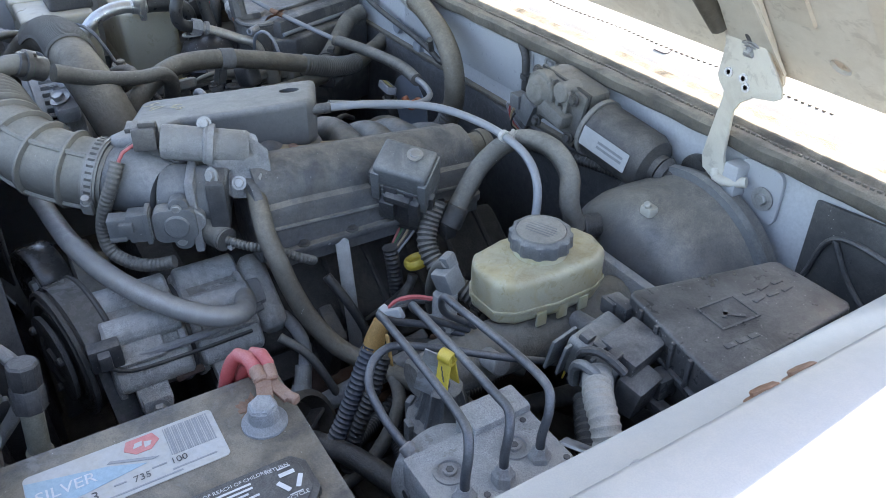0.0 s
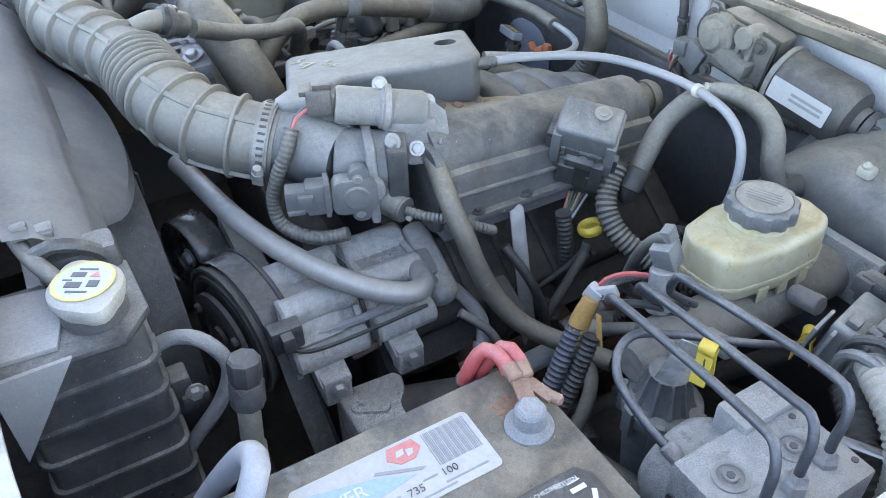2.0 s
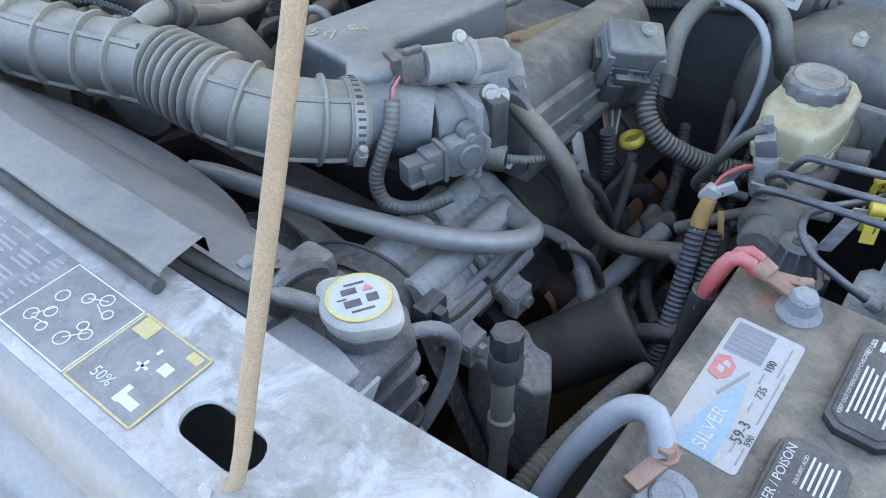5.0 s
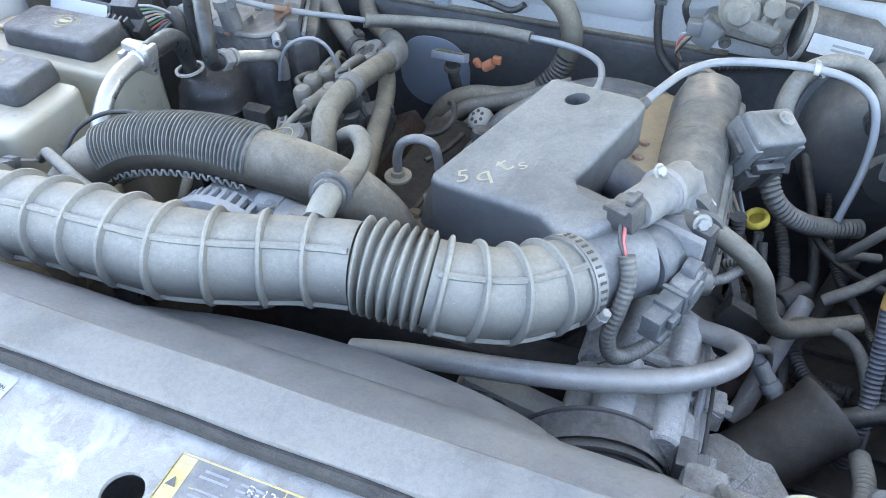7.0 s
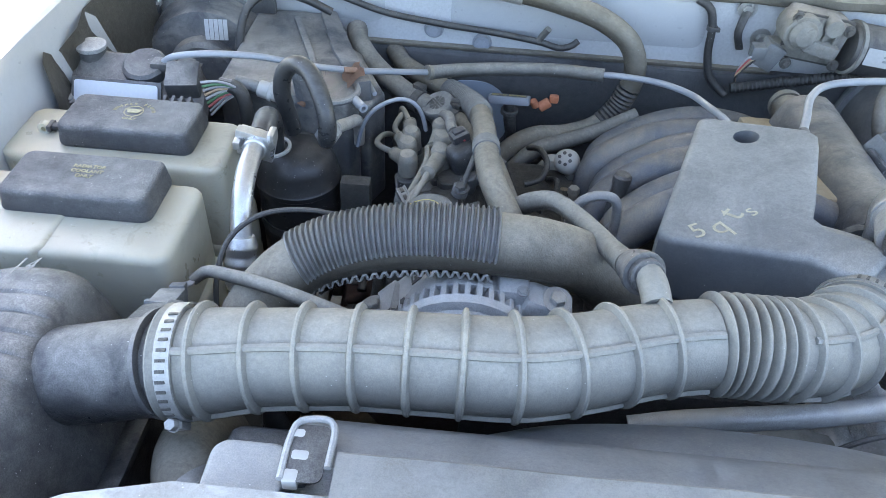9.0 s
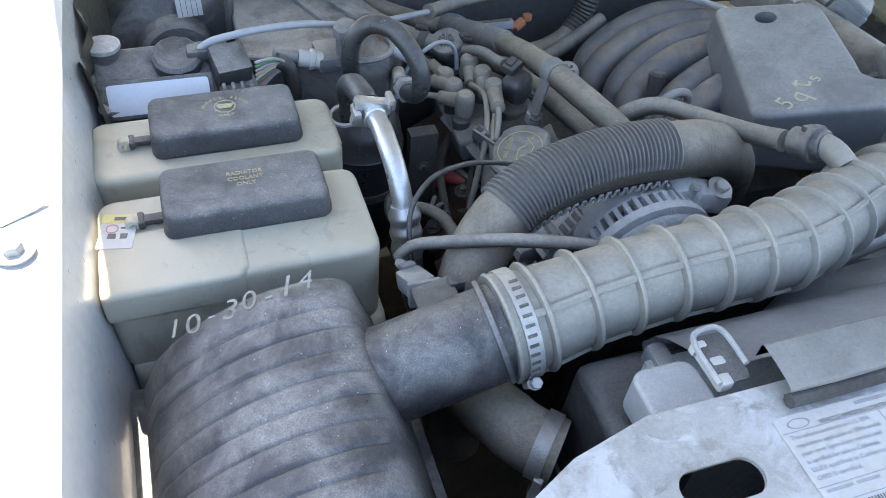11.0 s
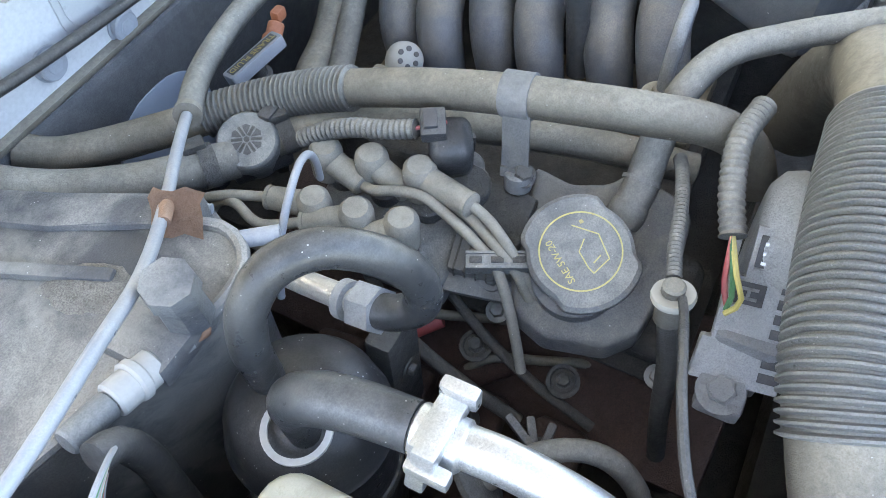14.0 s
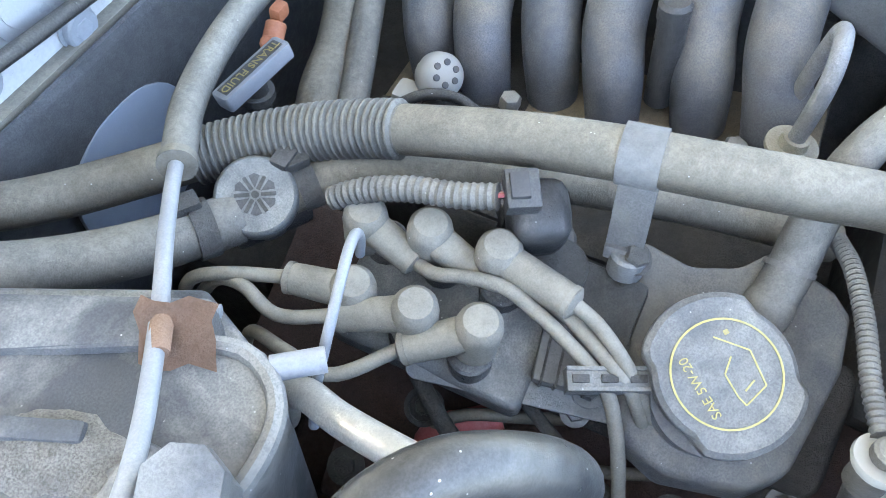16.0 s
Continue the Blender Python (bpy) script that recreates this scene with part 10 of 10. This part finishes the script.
parts("lamination", [on(box(0.0535, 0.0016, 0.0128, (0, 0.004 * k, 0), 0.0004), Matrix.Translation((-0.190, 0.118, 0.862)) @ turn(0, -14, 10)) for k in (-3, -1, 1, 3)], M["steel_dark"], coil)
part("bar", on(prism(rounded(0.100, 0.022, 0.004, 4), -0.006, 0.006, 0.002), frame3((0.075, 0.072, 0.012), (-0.7, 0.7, 0.0), (-0.155, 0.146, 0.866))), M["plastic_grey"], coil)
part("plug_block", on(join(box(0.040, 0.030, 0.026, (0, 0, 0), 0.003), box(0.030, 0.034, 0.006, (0, 0, 0.008), 0.001), box(0.006, 0.034, 0.030, (-0.014, 0, 0), 0.001)), frame3((0.075, 0.072, 0.012), (-0.7, 0.7, 0.0), (-0.116, 0.180, 0.872))), M["plastic"], coil)
BOOTS = [(-0.183, 0.247, 0.893), (-0.178, 0.210, 0.898), (-0.178, 0.170, 0.904), (-0.222, 0.234, 0.885), (-0.223, 0.197, 0.893), (-0.219, 0.163, 0.896)]
ENDS = [(-0.190, 0.213, 0.877), (-0.186, 0.176, 0.884), (-0.190, 0.124, 0.901), (-0.228, 0.272, 0.874), (-0.236, 0.236, 0.873), (-0.239, 0.197, 0.874)]
boot_m = surface("tan_grey_boot_rubber", (0.19, 0.178, 0.155), 0.65, dust_sky=0.75, dustcol=(0.35, 0.325, 0.27), bump=0.10, specks=0.3, grit=0.07)
WIRES = [
    [(-0.190, 0.213, 0.877), (-0.197, 0.198, 0.886), (-0.195, 0.180, 0.893), (-0.194, 0.160, 0.896), (-0.198, 0.140, 0.892), (-0.206, 0.115, 0.886), (-0.214, 0.095, 0.878), (-0.224, 0.080, 0.855), (-0.24, 0.06, 0.80)],
    [(-0.186, 0.176, 0.884), (-0.185, 0.155, 0.888), (-0.190, 0.130, 0.890), (-0.205, 0.098, 0.887), (-0.210, 0.083, 0.878), (-0.212, 0.068, 0.85), (-0.215, 0.05, 0.81)],
    [(-0.190, 0.124, 0.901), (-0.194, 0.110, 0.898), (-0.203, 0.090, 0.888), (-0.208, 0.075, 0.870), (-0.208, 0.060, 0.845), (-0.207, 0.045, 0.82)],
    [(-0.228, 0.272, 0.874), (-0.240, 0.303, 0.873), (-0.246, 0.325, 0.86), (-0.25, 0.34, 0.82)],
    [(-0.236, 0.236, 0.873), (-0.248, 0.268, 0.868), (-0.242, 0.292, 0.872), (-0.240, 0.312, 0.86), (-0.245, 0.335, 0.82)],
    [(-0.239, 0.197, 0.874), (-0.266, 0.225, 0.868), (-0.262, 0.255, 0.862), (-0.252, 0.285, 0.84), (-0.25, 0.30, 0.80)],
]
for k in range(6):
    sw = thing("spark_plug_wire", "dusty tan-grey spark plug wire with angled rubber boot", "spark plug wire", BOOTS[k], "spark plug wires")
    b, e = V(*BOOTS[k]), V(*ENDS[k])
    dn = V(0.05, 0.05, -1).normalized()
    part("boot_cap", lathe([(0.0126, -0.026), (0.0128, -0.004), (0.0120, 0.001), (0.0090, 0.0045), (0, 0.0060)], 22, b, -dn), boot_m, sw)
    a0 = b + dn * 0.008
    d = (e - a0).normalized()
    part("boot", sweep([a0, a0.lerp(e, 0.3), a0.lerp(e, 0.75), e, e + d * 0.002], [0.0102, 0.0098, 0.0092, 0.0085, 0.0045], 18), boot_m, sw)
    part("collar", ring(e - d * 0.002, d, 0.0083, 0.003, 0.0010, 18), boot_m, sw)
    part("wire", tube(WIRES[k], 0.0040, 12, 0.005), boot_m, sw)
wcl = thing("wire_separator", "black plastic separator clip round three plug wires", "clip", (-0.21, 0.085, 0.87))
part("comb", on(join(box(0.043, 0.010, 0.0105, (0, 0, 0), 0.0015), box(0.043, 0.0125, 0.0022, (0, 0, 0.0052), 0.0006), box(0.043, 0.0125, 0.0022, (0, 0, -0.0052), 0.0006)), frame3((0.42, -0.90, 0.02), (-0.2, 0.1, 0.6), (-0.2115, 0.0945, 0.880))), M["plastic_grey"], wcl)
parts("slot", [on(box(0.0085, 0.0128, 0.0042, (-0.0145 + 0.0145 * k, 0, 0), 0.0004), frame3((0.42, -0.90, 0.02), (-0.2, 0.1, 0.6), (-0.2115, 0.0945, 0.880))) for k in range(3)], M["rubber_dark"], wcl)
sn = thing("camshaft_sensor", "dark sensor plug with ribbed loom and red wires", "sensor", (-0.15, 0.16, 0.87))
part("body", join(box(0.036, 0.032, 0.040, (-0.150, 0.160, 0.903), 0.013, turn(0, -15, 30), 4), cyl(0.016, (-0.146, 0.152, 0.885), (-0.146, 0.152, 0.86), 18), box(0.022, 0.018, 0.012, (-0.156, 0.170, 0.927), 0.002, turn(0, -15, 30))), M["plastic"], sn)
part("socket", join(box(0.014, 0.010, 0.004, (-0.158, 0.171, 0.934), 0.001, turn(0, -15, 30))), M["ink"], sn)
part("loom", loom([(-0.163, 0.180, 0.925), (-0.168, 0.200, 0.920), (-0.171, 0.225, 0.914), (-0.176, 0.250, 0.904), (-0.182, 0.268, 0.893)], 0.0075, 14, 0.0042, 0.001), M["rubber"], sn)
for i, mt in enumerate(("red", "wire_tan", "wire_grey", "red")):
    part("wire", tube([(-0.155 + 0.002 * i, 0.163, 0.929 - 0.001 * i), (-0.158 + 0.002 * i, 0.172, 0.927 - 0.001 * i), (-0.163, 0.182, 0.924)], 0.0014, 6), M[mt], sn)
bh = thing("engine_bracket", "grey cast bracket and sensors beside the oil filler", "bracket", (-0.16, 0.1, 0.83))
part("boss", join(cyl(0.018, (-0.158, 0.140, 0.85), (-0.162, 0.142, 0.886), 18), box(0.04, 0.05, 0.02, (-0.165, 0.115, 0.868), 0.006, turn(0, -20)), cyl(0.016, (-0.183, 0.105, 0.84), (-0.183, 0.105, 0.872), 18)), M["steel_dark"], bh)

# Lower ignition leads and red boots on the passenger head.
for y, z in ((0.090, 0.745), (0.160, 0.762)):
    rbz = thing("plug_boot", "red rubber spark plug boot low on the engine", "plug boot", (-0.25, y, z), "red plug boots")
    part("boot", tube([(-0.208, y - 0.018, z + 0.006), (-0.222, y, z), (-0.234, y + 0.016, z - 0.006), (-0.250, y + 0.012, z - 0.020)], [0.009, 0.011, 0.012, 0.010], 14), M["red"] if y > 0.1 else M["engine_red"], rbz)
    part("lead", tube([(-0.233, y + 0.018, z + 0.002), (-0.222, y + 0.004, z + 0.014), (-0.205, y - 0.035, z + 0.014), (-0.190, y - 0.065, z + 0.008), (-0.180, y - 0.09, z + 0.0)], 0.0042, 10), M["rubber_brown"], rbz)

# Transmission dipstick handle and firewall tubes.
td = thing("transmission_dipstick", "pale grey T-handled transmission dipstick lettered in yellow", "dipstick", (-0.09, 0.38, 0.70))
tmx = frame3((-0.055, 0.013, -0.008), (-0.012, -0.05, 0.012), (-0.092, 0.383, 0.8565))
part("handle", on(prism(rounded(0.062, 0.017, 0.003, 4), -0.006, 0.006, 0.0015), tmx), M["cable_grey"], td)
part("recess", on(box(0.054, 0.010, 0.0006, (0, 0, 0.0062)), tmx), M["rubber_dark"], td)
part("lettering", on(lettering("TRANS FLUID", 0.0088, Matrix.Translation((0, 0, 0.0068)), 0.0002), tmx), M["ink_yellow"], td)
part("tube", join(tube([(-0.092, 0.384, 0.852), (-0.088, 0.388, 0.82), (-0.08, 0.40, 0.76), (-0.07, 0.41, 0.66)], [0.008, 0.0095, 0.0075, 0.0075], 12), ring((-0.09, 0.386, 0.835), (0, 0, 1), 0.009, 0.006, 0.004)), M["steel_dark"], td)
og = thing("orange_plug", "small orange rubber plug by the firewall", "plug", (-0.03, 0.40, 0.82))
part("plug", join(cyl(0.008, (-0.045, 0.402, 0.835), (-0.030, 0.405, 0.845), 12), box(0.014, 0.010, 0.012, (-0.024, 0.406, 0.850), 0.003), cyl(0.006, (-0.050, 0.40, 0.838), (-0.056, 0.396, 0.85), 10)), M["orange"], og)
wc2 = thing("vacuum_manifold", "pale grey plastic vacuum manifold with round ports", "vacuum manifold", (0.0, 0.29, 0.79))
part("body", join(lathe([(0, -0.018), (0.011, -0.014), (0.017, -0.006), (0.0185, 0.002), (0.0165, 0.010), (0.011, 0.0145), (0, 0.0155)], 26, (-0.004, 0.284, 0.822), (-0.35, -0.55, 0.75)), box(0.022, 0.020, 0.020, (-0.020, 0.302, 0.806), 0.005)), M["white_plastic"], wc2)
# Ports are black pegs, their dark depth only coloured in.
parts("port", [cyl(0.0026, V(-0.004, 0.284, 0.822) + aim((-0.35, -0.55, 0.75)).to_3x3() @ V(0.0085 * math.cos(a), 0.0085 * math.sin(a), 0.010), V(-0.004, 0.284, 0.822) + aim((-0.35, -0.55, 0.75)).to_3x3() @ V(0.0085 * math.cos(a), 0.0085 * math.sin(a), 0.0158), 10, 0.0002) for a in [1.05 * q_ for q_ in range(6)]], M["ink"], wc2)
part("stem", tube([(-0.03, 0.312, 0.796), (-0.045, 0.30, 0.78), (-0.05, 0.28, 0.76)], 0.009, 12), M["rubber"], wc2)
fp = thing("firewall_hose", "dusty brown vapour hose arching along the firewall", "hose", (0.0, 0.43, 0.75))
part("hose", tube([(-0.235, 0.455, 1.010), (-0.17, 0.448, 1.008), (-0.10, 0.440, 1.000), (-0.03, 0.430, 0.990), (0.03, 0.420, 0.974), (0.070, 0.412, 0.948), (0.086, 0.408, 0.912), (0.082, 0.405, 0.872), (0.066, 0.400, 0.838), (0.042, 0.390, 0.818), (0.0, 0.376, 0.808), (-0.050, 0.362, 0.808), (-0.085, 0.350, 0.79), (-0.11, 0.34, 0.75)], 0.0160, 18), M["rubber_brown"], fp)
part("sleeve", tube([(-0.235, 0.455, 1.010), (-0.16, 0.447, 1.007), (-0.085, 0.438, 0.998)], 0.0182, 18), surface("silver_heat_wrap", (0.45, 0.44, 0.42), 0.4, dust_sky=0.4, metal=0.5, dustcol=(0.40, 0.38, 0.34)), fp, "silver-grey protective sleeve")
part("lower_loom", loom([(0.083, 0.405, 0.880), (0.072, 0.402, 0.85), (0.05, 0.394, 0.822)], 0.0175, 16, 0.007, 0.0018), M["rubber_dark"], fp)
fh = thing("firewall_vacuum_line", "thin dark vacuum line clipped along the firewall", "tube", (-0.1, 0.45, 0.88))
part("line", tube([(-0.42, 0.44, 0.985), (-0.36, 0.452, 0.968), (-0.29, 0.455, 0.945), (-0.20, 0.456, 0.932), (-0.12, 0.455, 0.925), (-0.052, 0.450, 0.918), (-0.022, 0.448, 0.912), (-0.006, 0.447, 0.918), (0.002, 0.447, 0.926)], 0.005, 10), M["rubber_dark"], fh)
part("branch", tube([(-0.056, 0.450, 0.920), (-0.050, 0.445, 0.933), (-0.044, 0.44, 0.945)], 0.005, 10), M["rubber"], fh)
for x, z in ((-0.215, 0.915), (-0.14, 0.898)):
    solo("firewall_stud", join(hexbolt((x, 0.4755, z), (0, -1, 0), 0.008, 0.008, 1.9), cyl(0.013, (x, 0.476, z), (x, 0.468, z), 20)), M["cable_grey"], "pale plastic stud on the firewall", "stud")
blp = thing("door_panel_patch", "pale blue painted panel behind the dipstick handle", "panel", (-0.14, 0.44, 0.78))
part("disc", prism(rounded(0.125, 0.13, 0.055, 7, -0.150, 0.775), 0, 0.004, 0.0012, Matrix.Translation((0, 0.462, 0.0)) @ turn(90)), M["blue_sheet"], blp)

# Small hoses and leads over the engine's middle.
mess = [
    ("coolant_hose", "dusty black coolant hose behind the intake runners", [(0.10, 0.385, 0.845), (0.04, 0.366, 0.822), (-0.01, 0.348, 0.812), (-0.05, 0.335, 0.80), (-0.08, 0.325, 0.77)], 0.0125, "rubber"),
    ("vacuum_hose", "thin black vacuum hose curling by the heater hose", [(-0.06, 0.30, 0.83), (-0.045, 0.275, 0.845), (-0.035, 0.25, 0.84), (-0.045, 0.225, 0.83), (-0.065, 0.22, 0.825)], 0.0042, "rubber_dark"),
    ("vacuum_hose", "thin black vacuum hose curling by the heater hose", [(-0.03, 0.27, 0.80), (-0.02, 0.24, 0.82), (-0.025, 0.20, 0.825), (-0.045, 0.17, 0.82)], 0.0042, "rubber_dark"),
]
for nm, lb, pts, r, mt in mess:
    t_ = thing(nm, lb, "hose", pts[-1])
    part("tube", tube(pts, r, 12), M[mt], t_)
dpan = thing("transmission_bell", "dark bell housing shadowed behind the engine", "transmission", (0.1, 0.42, 0.35))
part("housing", span(-0.16, 0.32, 0.36, 0.46, 0.36, 0.68, 0.03), M["engine_dark"], dpan)

# Grimy castings, studs and leads low beside the passenger valve cover.
for k, (y, z) in enumerate(((0.02, 0.742), (0.085, 0.738), (0.15, 0.734), (0.215, 0.730))):
    rbx = thing("manifold_lug", "rust-brown cast lug with dull bolt on the cylinder head", "casting lug", (-0.262, y, z - 0.03), "lugs along the cylinder head")
    part("lug", box(0.050, 0.042, 0.034, (-0.262, y, z - 0.010), 0.008, turn(0, -28, 6 * (k % 2)), 3), M["engine_red"], rbx)
    part("bolt", hexbolt((-0.272, y + 0.006, z + 0.008), (-0.45, 0, 0.9), 0.0075, 0.007, 1.7), M["steel_dark"], rbx)
for k, (y, z) in enumerate(((0.03, 0.795), (0.10, 0.792), (0.185, 0.79))):
    st_ = thing("cover_stud", "dull washered stud at the valve cover edge", "stud", (-0.232, y, z), "studs along the valve cover")
    part("washer", lathe([(0, 0), (0.0125, 0), (0.0125, 0.002), (0.0095, 0.003), (0.009, 0.001), (0, 0.001)], 24, (-0.232, y, z), (-0.3, 0, 1)), M["steel_dark"], st_)
    part("nut", hexbolt((-0.232, y, z + 0.001), (-0.3, 0, 1), 0.0055, 0.007, 1.1), M["steel_dark"], st_)
for pts_, r_ in (([(-0.20, 0.15, 0.815), (-0.225, 0.10, 0.805), (-0.24, 0.05, 0.79), (-0.245, 0.0, 0.77)], 0.0042), ([(-0.21, 0.21, 0.81), (-0.245, 0.16, 0.798), (-0.26, 0.10, 0.785), (-0.262, 0.05, 0.765)], 0.0055)):
    ld = thing("engine_lead", "dusty brown lead lying along the cylinder head", "wire", pts_[-1], "leads along the head")
    part("lead", tube(pts_, r_, 10), M["steel_dark"], ld)
